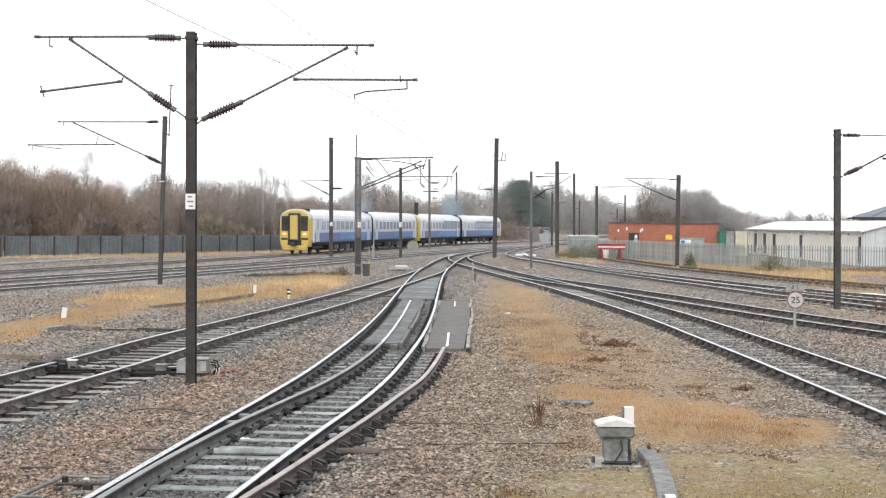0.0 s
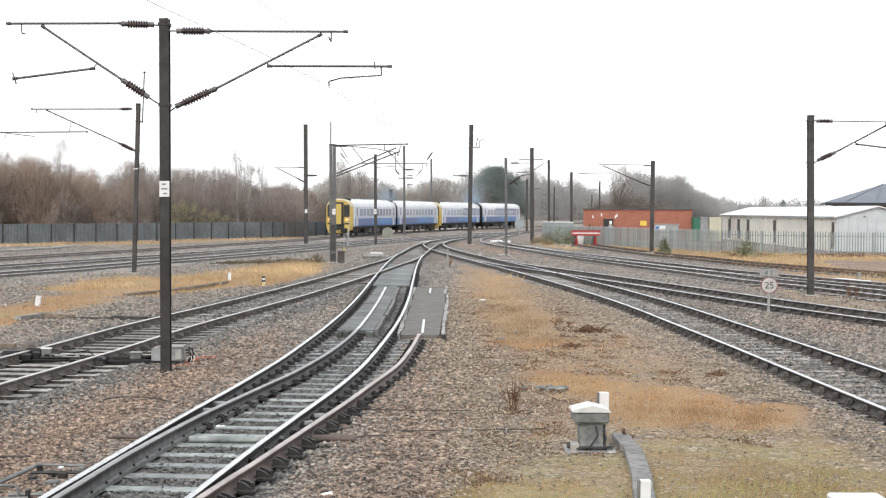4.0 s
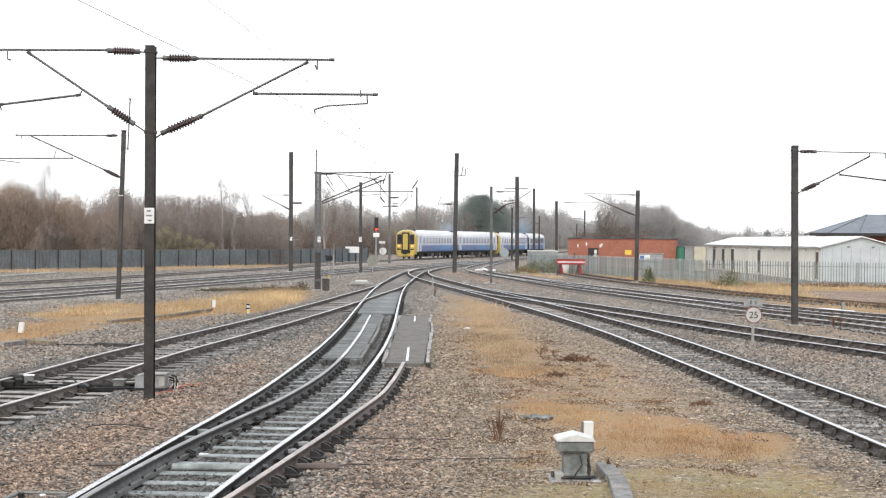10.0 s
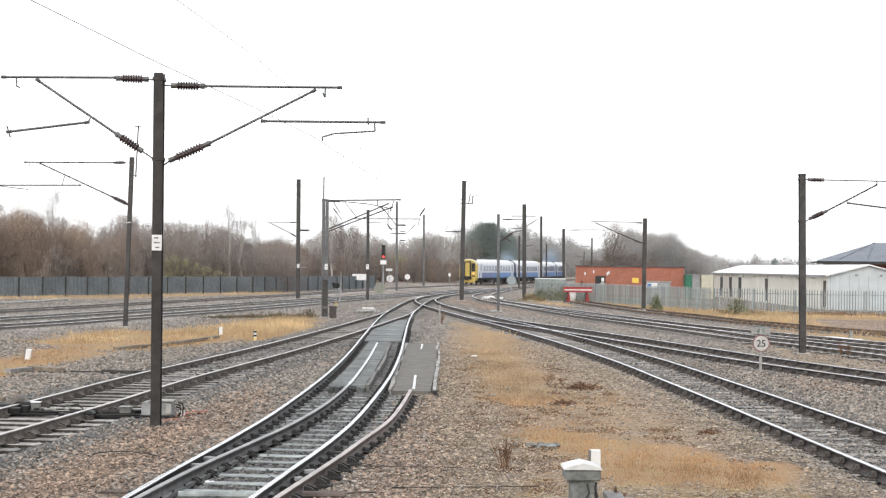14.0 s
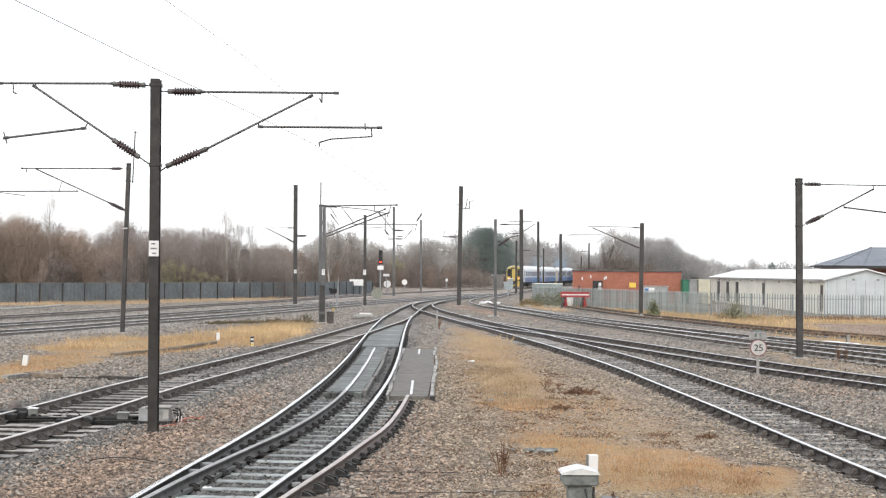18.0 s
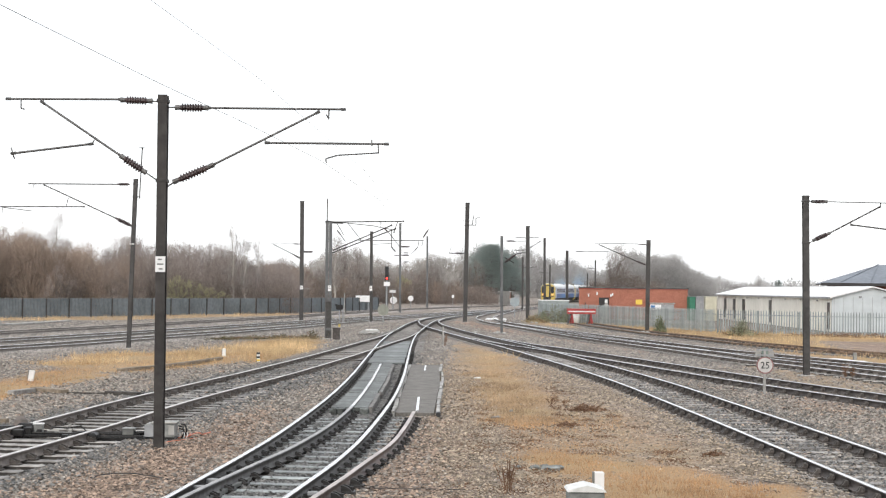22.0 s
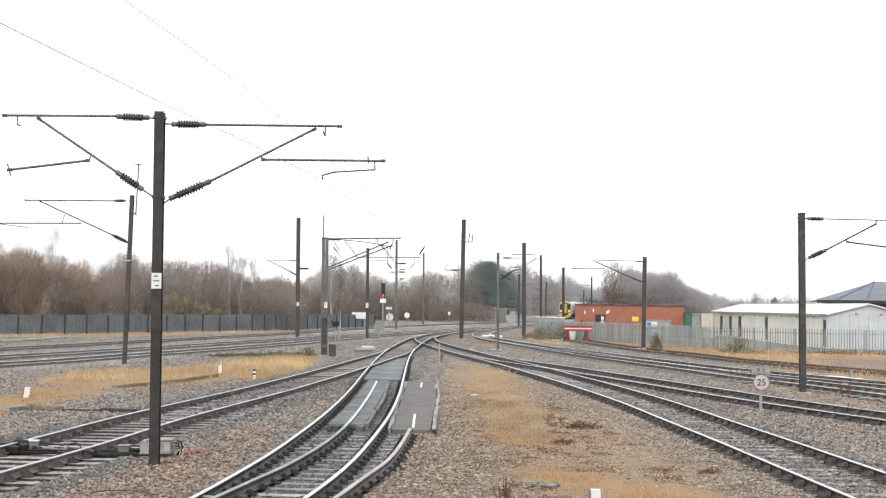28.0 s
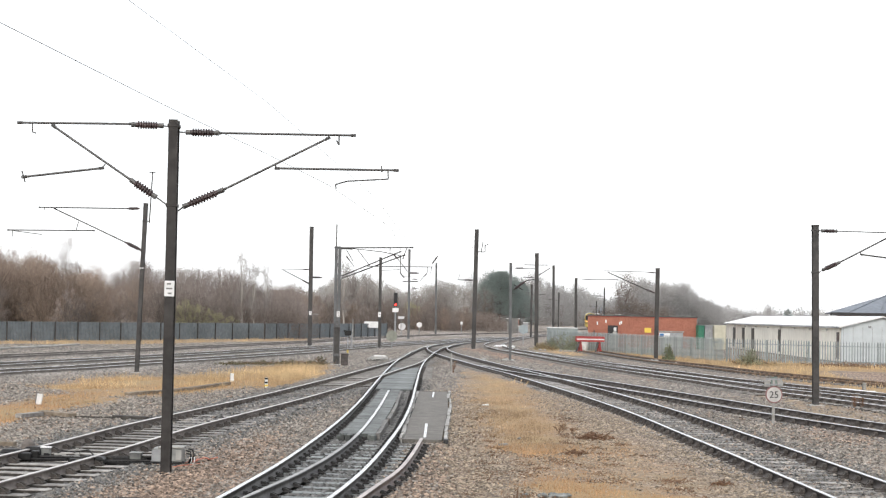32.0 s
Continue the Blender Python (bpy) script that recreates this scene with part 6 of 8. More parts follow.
def crossing_slabs():
    ys = [32.0, 36.5, 41.0, 45.5, 50.6]
    rng = np.random.default_rng(8)
    root = thing("crossing_slab", (0, 0, 0), "dark concrete slabs between the rails with a rail let in", "crossing slab", "crossing slabs")
    for a, b in zip(ys[:-1], ys[1:]):
        j = rng.normal(0, 0.006, 3)
        strip("slab", lerp_line(T_MAIN, (a + 0.02, b - 0.02), -0.41 + j[0]), lerp_line(B_LINE, (a + 0.02, b - 0.02), -0.045), -0.05, 0.145 + j[0], CONCRETE_DARK, root)
        strip("slab", lerp_line(B_LINE, (a + 0.02, b - 0.02), 0.045), lerp_line(B_LINE, (a + 0.02, b - 0.02), 0.36 + j[1]), -0.05, 0.145 + j[1], CONCRETE_DARK, root)
        for c in (a, a + 2.25):
            k = rng.normal(0, 0.012)
            strip("edge_timber", lerp_line(B_LINE, (c + 0.03, c + 2.2), 0.37 + k), lerp_line(B_LINE, (c + 0.03, c + 2.2), 0.455 + k), -0.05, 0.15 + k * 0.5, TIMBER_DARK, root, "tarred edge timber")
    for i in range(9):
        x = -1.72 + 0.09 * i + rng.normal(0, 0.02)
        part("broken_edge", box((x, 31.9 + rng.normal(0, 0.09), 0.05), (rng.uniform(0.06, 0.13), rng.uniform(0.1, 0.3), rng.uniform(0.12, 0.18)), 0.015, None, rng.uniform(-15, 15)), CONCRETE_DARK, root)
    left, right = [(-0.36, 31.6), (-0.20, 41.5), (-0.05, 51)], [(0.46, 31.6), (0.76, 41.5), (0.92, 51)]
    root = thing("crossing_slab", (0, 0, 0), "brown-grey tarmac panel edged by pale worn timbers beside the track", "crossing slab", "crossing slabs")
    strip("slab", left, right, -0.05, 0.075, TARMAC, root)
    for line, o in ((left, -0.05), (right, 0.05)):
        y = 31.5
        while y < 50.9:
            n = min(rng.uniform(1.1, 2.6), 51.1 - y)
            j, w, z = rng.normal(0, 0.018), rng.uniform(0.028, 0.046), rng.normal(0.105, 0.012)
            strip("edge_timber", lerp_line(line, (y, y + n * 0.5, y + n - 0.05), o - w + j), [(p + rng.normal(0, 0.006), q) for p, q in lerp_line(line, (y, y + n * 0.5, y + n - 0.05), o + w + j)], -0.05, z, EDGE_TIMBER, root, "pale weathered edge timber")
            y += n
    part("end_timber", box((0.42, 51.2, 0.0), (1.05, 0.12, 0.16), 0.01), TIMBER_DARK, root)
    part("end_block", box((0.55, 31.4, 0.04), (0.10, 0.22, 0.14), 0.015), BLACK, root)
    for y0, y1, x in ((47.5, 50.5, 0.38), (32.0, 36.0, 0.10)):
        strip("rail_remnant", [(x - 0.025, y0), (x + 0.025, y1)], [(x + 0.035, y0), (x + 0.085, y1)], 0.0, 0.09, RAIL_TOP, root, "bright buried rail head")
    for i in range(5):
        y = 54 + i * 4.2
        t = thing("crossing_board", (float(np.interp(y, [p[1] for p in T_MAIN], [p[0] for p in T_MAIN])), y, 0), "wet grey deck panel between the rails", "deck panel", "deck panels between the rails")
        part("panel", box((0, 0, 0.03), (1.3, 4.1, 0.12), 0.015), DECK, t)
        part("panel_joint", box((0, 2.06, 0.03), (1.3, 0.02, 0.115)), TIMBER_DARK, t)


EDGE_TIMBER = mat("worn_edge_timber", (0.22, 0.215, 0.20), (0.46, 0.45, 0.43), 11, 0.8, 0, 0.5, 0.4)
crossing_slabs()


# ---- things along the near tracks ----
ORANGE = mat("faded_orange_sheath", (0.50, 0.14, 0.08), (0.65, 0.22, 0.13), 8, 0.6)


def point_machine():
    root = thing("point_machine", (-4.4, 26.4, 0), "pale grey point machine with black drive rods beside the mast", "point machine")
    part("case", box((0.0, 0.0, 0.16), (0.52, 0.36, 0.24), 0.02), MACHINE_PALE, root)
    part("lid", box((0.06, 0.0, 0.295), (0.44, 0.40, 0.03), 0.01), CONCRETE, root, "pale lid")
    part("side_panel", box((-0.19, -0.185, 0.15), (0.16, 0.014, 0.2), 0.004), GREY, root)
    part("end_plate", box((0.2, -0.19, 0.17), (0.1, 0.016, 0.17), 0.004), CONCRETE, root)
    part("base_plate", box((-0.1, 0.0, 0.015), (0.72, 0.42, 0.04), 0.008), GREASE, root)
    part("rod_box", box((-0.57, 0.0, 0.12), (0.20, 0.2, 0.11), 0.012), MACHINE, root)
    part("rod_box_lid", box((-0.57, 0.0, 0.18), (0.22, 0.22, 0.02), 0.006), MACHINE_PALE, root)
    part("drive_rod", tube((-1.05, -0.05, 0.09), (-0.26, 0.0, 0.11), 0.028, 8), GREASE, root)
    part("detector_rod", tube((-1.2, 0.08, 0.06), (-0.26, 0.06, 0.07), 0.02, 8), GREASE, root)
    part("lower_rod", tube((-1.1, -0.16, 0.04), (-0.3, -0.12, 0.05), 0.022, 8), GREASE, root)
    part("bearer", box((-0.75, -0.1, 0.0), (0.8, 0.18, 0.07), 0.01), GREASE, root)
    part("mounting_timber", box((-1.3, 0.38, -0.03), (2.5, 0.24, 0.1), 0.015), TIMBER_DARK, root)
    for k, (x, y, z) in enumerate(((0.29, 0.02, 0.13), (0.31, -0.03, 0.09), (0.33, 0.06, 0.16))):
        part("cable_loop", polytube([(x, y, z + 0.10), (x + 0.08, y, z + 0.08), (x + 0.10, y, z - 0.02), (x + 0.05, y, 0.0)], 0.014), GREASE, root)
    for x in (0.40, 0.45):
        part("white_lead", polytube([(x, -0.05, 0.13), (x + 0.015, -0.06, 0.08), (x - 0.01, -0.07, 0.0)], 0.007), WHITE, root)
    # gear between the rails
    part("dome_cover", tube((-2.66, 0.75, 0.06), (-2.66, 0.75, 0.24), 0.14, 14, None, 0.12), RAIL_SIDE_DRY, root)
    part("dome_top", tube((-2.66, 0.75, 0.24), (-2.66, 0.75, 0.31), 0.12, 14, None, 0.05), RAIL_SIDE_DRY, root)
    for x, y, w, d, h, m in ((-2.55, 0.02, 0.30, 0.2, 0.13, GREASE), (-2.36, 0.1, 0.14, 0.16, 0.16, GREASE), (-2.2, 0.2, 0.16, 0.1, 0.2, MACHINE), (-2.17, 0.12, 0.09, 0.08, 0.12, GREASE), (-1.9, 0.22, 0.2, 0.08, 0.08, GREASE),
                             (-1.42, 0.05, 0.16, 0.12, 0.1, GREASE), (-1.2, -0.1, 0.12, 0.1, 0.1, GREASE), (-2.95, 0.1, 0.22, 0.16, 0.1, GREASE), (-1.62, -0.3, 0.12, 0.12, 0.08, GREASE)):
        part("gear_block", box((x, y, h / 2 + 0.01), (w, d, h), 0.015), m, root)
    part("slide_plate", box((-2.42, 0.12, 0.03), (1.3, 0.34, 0.05), 0.01), GREASE, root)
    part("bearer_plate", box((-0.86, -0.02, 0.055), (0.95, 0.14, 0.08), 0.012), GREASE, root)
    part("crank_housing", box((-2.5, 0.55, 0.11), (0.34, 0.26, 0.18), 0.05), GREASE, root)
    part("drive_cover", box((-2.85, 0.4, 0.09), (0.4, 0.24, 0.15), 0.05), GREASE, root)
    part("rail_clamp", box((-1.12, -0.5, 0.08), (0.22, 0.3, 0.14), 0.04), GREASE, root)
    part("wet_plate", box((-1.75, 0.1, 0.075), (0.32, 0.14, 0.03), 0.01), CONCRETE, root, "bright wet plate")
    part("block_cap", box((-2.2, 0.2, 0.225), (0.18, 0.12, 0.025), 0.005), WHITE, root)
    part("stretcher_rod", tube((-2.7, 0.1, 0.075), (-1.1, -0.02, 0.075), 0.02, 8), GREASE, root)
    part("stretcher_rod", tube((-2.6, 0.34, 0.06), (-1.4, 0.24, 0.06), 0.017, 8), GREASE, root)
    part("bright_rod", tube((-2.05, 0.2, 0.10), (-1.85, 0.21, 0.10), 0.02, 8), CONCRETE, root, "bright rod end")
    ring = [(-1.72 + 0.055 * math.cos(a), 0.5, 0.12 + 0.055 * math.sin(a)) for a in [i * math.pi / 5 for i in range(11)]]
    part("shackle_ring", polytube(ring, 0.016), CONCRETE, root)
    part("curved_hose", polytube([(-2.1, 0.3, 0.05), (-1.95, 0.32, 0.16), (-1.75, 0.42, 0.13), (-1.5, 0.42, 0.17), (-1.35, 0.3, 0.06)], 0.013), GREASE, root)
    part("tie_bar", box((-1.8, -0.45, 0.0), (1.3, 0.05, 0.05), 0.008), ARM, root)
    tangle = [(0.3 + 0.40 * u + 0.05 * math.sin(9 * u), 0.8 * u + 0.22 * math.sin(21 * u), 0.02 + 0.03 * abs(math.sin(13 * u))) for u in [i / 22 for i in range(23)]]
    part("warning_cable", polytube(tangle, 0.010), ORANGE, root, "faded orange cable tangled on the ballast")
    part("warning_cable", polytube([(0.05, -0.9, 0.0), (0.25, -0.5, 0.015), (0.45, -0.15, 0.01), (0.6, 0.05, 0.02)], 0.007), ORANGE, root, "faded orange cable on the ballast")
    return root


point_machine()


def second_machine():
    root = thing("point_lock", (-3.9, 14.4, 0), "grey point rodding and a bent guard tube beside the rails", "point rodding")
    part("long_rod", tube((-0.19, -0.9, 0.09), (0.0, 1.05, 0.07), 0.022, 10), MACHINE, root, "pale rod")
    part("guard_tube", polytube([(-0.07, -0.55, -0.02), (-0.07, -0.55, 0.12), (-0.04, -0.55, 0.145), (0.17, -0.55, 0.145), (0.20, -0.55, 0.12), (0.20, -0.55, -0.02)], 0.013), MACHINE, root)
    part("cross_bar", tube((-0.06, -0.6, 0.03), (0.3, -0.58, 0.03), 0.018, 8), MACHINE, root)
    part("cross_rod", tube((-0.02, 0.95, 0.08), (0.5, 0.92, 0.08), 0.016, 8), MACHINE, root)
    part("cross_rod", tube((0.02, 0.6, 0.06), (0.62, 0.62, 0.06), 0.016, 8), BLACK, root)
    part("cross_rod", tube((0.1, -0.5, 0.05), (0.6, -0.48, 0.05), 0.02, 8), MACHINE, root)
    for x, y, w, d, h, m in ((0.03, 0.92, 0.07, 0.10, 0.12, CHAIR), (0.2, 0.75, 0.1, 0.12, 0.08, CHAIR), (0.34, 0.6, 0.12, 0.1, 0.09, BLACK), (0.46, 0.9, 0.1, 0.1, 0.1, MACHINE), (0.06, 0.5, 0.09, 0.14, 0.06, CHAIR),
                             (0.28, -0.5, 0.06, 0.08, 0.14, BLACK), (0.02, -0.62, 0.05, 0.07, 0.10, BLACK), (0.3, 0.35, 0.16, 0.2, 0.04, MACHINE)):
        part("clamp", box((x, y, h * 0.35), (w * 0.75, d * 0.75, h * 0.75), 0.01), m, root)
    part("white_fitting", box((0.32, 0.62, 0.11), (0.06, 0.045, 0.025), 0.008), WHITE, root)


second_machine()


CAP_WHITE = mat("worn_white_cap", (0.56, 0.57, 0.56), (0.76, 0.76, 0.75), 7, 0.6, 0, 0.1, 0.2)
CAST_GREY = mat("lichened_cast_grey", (0.13, 0.145, 0.14), (0.27, 0.285, 0.275), 14, 0.75, 0, 0.3, 0.4)


def equipment_pillar():
    root = thing("equipment_pillar", (1.98, 17.0, -0.02), "small grey cast pillar with a gabled white-topped cap", "equipment box")
    part("base_slab", box((0, 0, 0.0), (0.58, 0.44, 0.06), 0.015), GREY, root)
    part("plinth", box((0, 0, 0.045), (0.36, 0.34, 0.05), 0.01), CHAIR, root)
    part("side_plate", box((-0.19, -0.1, 0.06), (0.1, 0.22, 0.1), 0.01), CONCRETE, root)
    part("dropped_cable", polytube([(-0.17, -0.2, 0.05), (-0.05, -0.235, 0.07), (0.08, -0.22, 0.055), (0.2, -0.2, 0.07), (0.25, -0.05, 0.04)], 0.016), BLACK, root)
    bm = bmesh.new()
    for z0, w0, z1, w1 in ((0.05, 0.30, 0.09, 0.27), (0.09, 0.25, 0.34, 0.27)):
        a = [bm.verts.new((x * w0 / 2, y * w0 / 2, z0)) for x, y in ((-1, -1), (1, -1), (1, 1), (-1, 1))]
        b = [bm.verts.new((x * w1 / 2, y * w1 / 2, z1)) for x, y in ((-1, -1), (1, -1), (1, 1), (-1, 1))]
        for i in range(4):
            bm.faces.new((a[i], a[(i + 1) % 4], b[(i + 1) % 4], b[i]))
        bm.faces.new(a[::-1])
        bm.faces.new(b)
    part("pillar_body", bm, CAST_GREY, root)
    part("cap_skirt", box((0, 0, 0.40), (0.40, 0.40, 0.13), 0.02), CAST_GREY, root)
    part("cap_roof", prism([(-0.22, 0.465), (0.22, 0.465), (0.20, 0.49), (0.0, 0.54), (-0.20, 0.49)], -0.22, 0.22), CAP_WHITE, root, "white worn cap top")
    part("cable", polytube([(0.05, -0.15, 0.30), (0.07, -0.18, 0.2), (0.0, -0.2, 0.1), (-0.03, -0.2, 0.05)], 0.011), BLACK, root)
    part("cable", polytube([(0.13, -0.1, 0.28), (0.17, -0.12, 0.15), (0.15, -0.16, 0.06)], 0.012), BLACK, root)
    part("side_rod", tube((0.17, 0.02, 0.03), (0.17, 0.02, 0.3), 0.015), ARM, root)
    for x in (-0.26, 0.24):
        part("anchor_bolt", tube((x, -0.14, 0.05), (x, -0.14, 0.12), 0.02, 6), ARM, root)
    return root


PILLAR = equipment_pillar()
copy_thing(PILLAR, pose(-0.92, 10.75, -0.02, 0, 0, 12))


def lid_box():
    root = thing("junction_box", (3.85, 12.9, -0.07), "low white junction box with a stepped lid", "junction box")
    part("box_base", box((0, 0, 0.10), (0.46, 0.34, 0.2), 0.015), GREY, root)
    part("box_collar", box((0, 0, 0.22), (0.42, 0.30, 0.05), 0.01), CONCRETE, root)
    part("box_lid", box((0, 0, 0.28), (0.46, 0.34, 0.08), 0.02), WHITE, root)
    part("orange_loop", polytube([(-0.22, 0, 0.06), (-0.45, 0.1, 0.04), (-0.6, 0.02, 0.03), (-0.48, -0.1, 0.03), (-0.25, -0.04, 0.04)], 0.012), ORANGE, root, "faded orange cable loop")


lid_box()


def marker_post(x, y, h, w, label, striped=False, material=None, lean=0.0):
    root = thing("marker_post", (x, y, -0.02), label, "marker post", "small marker posts")
    root.matrix_basis = pose(x, y, -0.02, 0, lean, 0)
    part("post_body", box((0, 0, h / 2), (w, w * 0.7, h), 0.012), material or WHITE, root)
    # Thin dark strip stands in for the shaded left face.
    part("side_plate", box((-w * 0.55, 0.0, h / 2), (w * 0.16, w * 0.72, h * 0.98)), MACHINE, root)
    if striped:
        for z, paint in ((0.22, SIGN_YELLOW), (0.52, BLACK), (0.9, BLACK)):
            part("band", box((0, -0.002, h * z), (w * 1.06, w * 0.78, h * 0.18)), paint, root)


marker_post(2.55, 20.3, 0.27, 0.14, "short white concrete marker post by the pillar")
marker_post(2.08, 13.5, 0.30, 0.105, "short white marker post standing on the trough")
marker_post(-10.6, 41.7, 0.30, 0.15, "short leaning white marker post in dry grass", lean=8)
marker_post(-7.25, 57.5, 0.3, 0.13, "short pale marker post in tall grass")
marker_post(-5.5, 53.3, 0.36, 0.1, "small stub post striped white, black and yellow", True)
marker_post(1.42, 71.0, 0.9, 0.07, "slim grey post at the grass edge", False, CONCRETE)


def trough(points, width, label, lids=0.9, material=None):
    """A run of lids along three or more points; with two points one plank, centred on the first."""
    root = thing("cable_trough", (0, 0, 0), label, "cable trough", "concrete cable troughs")
    (x0, y0), (x1, y1) = points[0], points[1]
    x, y, h = smooth_curve(points, lids) if len(points) > 2 else ([x0], [y0], [math.atan2(x1 - x0, y1 - y0)])
    rng = np.random.default_rng(int(points[0][1]))
    for a, b, c in zip(x, y, h):
        part("lid", box((a, b, (0.05 if b > 25 else 0.02) + rng.normal(0, 0.006)), (width, lids - 0.03, 0.10), 0.008, None, -math.degrees(c) + rng.normal(0, 1.2)), material or CONCRETE_DARK, root)


trough([(2.42, 17.3), (2.40, 16.3), (2.26, 14.9), (2.0, 12.8)], 0.2, "weathered concrete cable trough lids in the grass", 0.9, TROUGH)
trough([(-8.9, 47.0), (-7.8, 50.5), (-6.9, 55.0)], 0.2, "weathered pale cable trough lids in dry grass", 1.2, TIMBER_BROWN)
trough([(-9.0, 37.25), (-8.1, 36.5)], 0.24, "brown timber plank covering a trough", 1.3, TIMBER_BROWN)
trough([(-9.58, 36.88), (-9.45, 37.25)], 0.2, "pale plank beside a brown one", 0.95, SLEEPER)
trough([(-7.05, 36.55), (-6.3, 36.25)], 0.22, "dark timber plank beside the track", 0.95, TIMBER_SIDE)
trough([(-9.0, 29.15), (-7.7, 28.93)], 0.16, "long brown plank beside the track", 2.5, TIMBER_BROWN)
trough([(-29.5, 82), (-26.7, 89.9), (-25.15, 98.5), (-24.3, 106.6)], 0.4, "pale concrete cable trough before the fence", 1.5, CONCRETE)


def rubble(x, y, n, size, label, material, seed, spread=0.4):
    root = thing("rubble_heap", (x, y, -0.02), label, "rubble", "rubble heaps")
    rng = np.random.default_rng(seed)
    for i in range(n):
        bm = bmesh.new()
        bmesh.ops.create_icosphere(bm, subdivisions=1, radius=size * rng.uniform(0.5, 1.0))
        for v in bm.verts:
            v.co *= rng.uniform(0.75, 1.2)
            v.co.z *= 0.55
        bmesh.ops.translate(bm, verts=bm.verts, vec=(rng.normal(0, spread), rng.normal(0, spread * 0.5), size * 0.25))
        part("lump", bm, material, root)


rubble(2.13, 22.8, 24, 0.085, "broken grey concrete lumps in grass", CAST_GREY, 1, 0.22)
rubble(-2.35, 86, 8, 0.28, "pale concrete rubble between the tracks", CONCRETE, 2, 0.35)
rubble(5.3, 90.5, 6, 0.2, "pale rubble at the foot of a mast", CONCRETE, 3, 0.6)
rubble(11.0, 118, 12, 0.22, "scattered pale stones by the loop track", CONCRETE, 4, 1.2)
rubble(16.4, 53, 8, 0.2, "pale rubble beside the rails", CONCRETE, 5, 0.9)
rubble(6.9, 127.5, 6, 0.35, "white rubbish between the curved rails", WHITE, 6, 0.4)
rubble(14.9, 94.5, 5, 0.25, "pale slabs beside the siding", CONCRETE, 7, 0.7)
rubble(-2.5, 18.6, 3, 0.07, "white scrap lying between the rails", WHITE, 9, 0.03)


def rods():
    for i, (x, y, l, turn, m, lab) in enumerate(((-0.98, 17.45, 0.5, 2, RAIL_SIDE_RED, "dark rusty pipe sticking out under the rail"), (-2.1, 17.35, 1.1, 0, SLEEPER_PALE, "pale tubular stretcher between the rails"),
                                                 (-3.42, 17.5, 0.32, -3, RAIL_SIDE_RED, "short rusty bar lying on the ballast"), (-3.0, 17.6, 0.55, -2, ARM, "grey pipe beside the rail"),
                                                 )):
        root = thing("loose_pipe", (x, y, 0), lab, "pipe", "loose pipes", turn)
        part("pipe", tube((-l / 2, 0, 0.04), (l / 2, 0, 0.04), 0.043 if i < 2 else 0.018, 10), m, root)
        if i == 0:
            part("thin_rod", polytube([(0.2, 0, 0.05), (0.4, 0.1, 0.06), (0.62, 0.25, 0.03)], 0.01), m, root)


rods()


def thin_bar():
    root = thing("thin_bar", (-7.95, 36.75, 0), "thin dark bar lying between two planks", "bar")
    part("bar_body", tube((-0.5, 0.03, 0.03), (0.5, -0.05, 0.03), 0.018, 6), TIMBER_SIDE, root)


thin_bar()


def ground_rod(points, label):
    root = thing("ground_rod", (0, 0, 0), label, "rod", "thin ground rods")
    bm = bmesh.new()
    for p, q in zip(points[:-1], points[1:]):
        tube(p, q, 0.0065, 6, bm)
    part("rod", bm, RAIL_SIDE_BROWN, root)
    x, y, z = points[0]
    part("rod_end", tube((x - 0.05, y, z), (x + 0.06, y, z), 0.012, 6), CHAIR, root)


ground_rod([(-1.04, 20.12, 0.035), (-0.5, 20.08, 0.025), (0.72, 20.07, 0.02)], "thin dark rod lying across the gravel beside the rail")
ground_rod([(-0.14, 18.19, 0.02), (0.7, 18.25, 0.028), (1.62, 18.41, 0.02)], "thin brown rod lying on the gravel")


def ground_board():
    root = thing("dark_board", (-4.4, 16.2, 0.0), "thin dark weathered board lying on red ballast", "board", turn=2)
    part("board", box((0, 0, 0.02), (0.36, 0.06, 0.025), 0.006), TIMBER_SIDE, root)
    part("splinter", box((0.05, 0.045, 0.018), (0.3, 0.02, 0.018), 0.004), TIMBER_SIDE, root)


ground_board()


def bent_wire():
    root = thing("loose_wire", (-4.2, 21.0, 0), "thin rusty wire arched over the ballast", "wire")
    part("strand", polytube([(-0.3, -0.05, 0.0), (-0.15, 0.05, 0.04), (0.05, 0.1, 0.06), (0.3, 0.08, 0.06), (0.55, 0.02, 0.04), (0.8, -0.1, 0.01), (1.05, -0.25, 0.0)], 0.008), BLACK, root)


bent_wire()


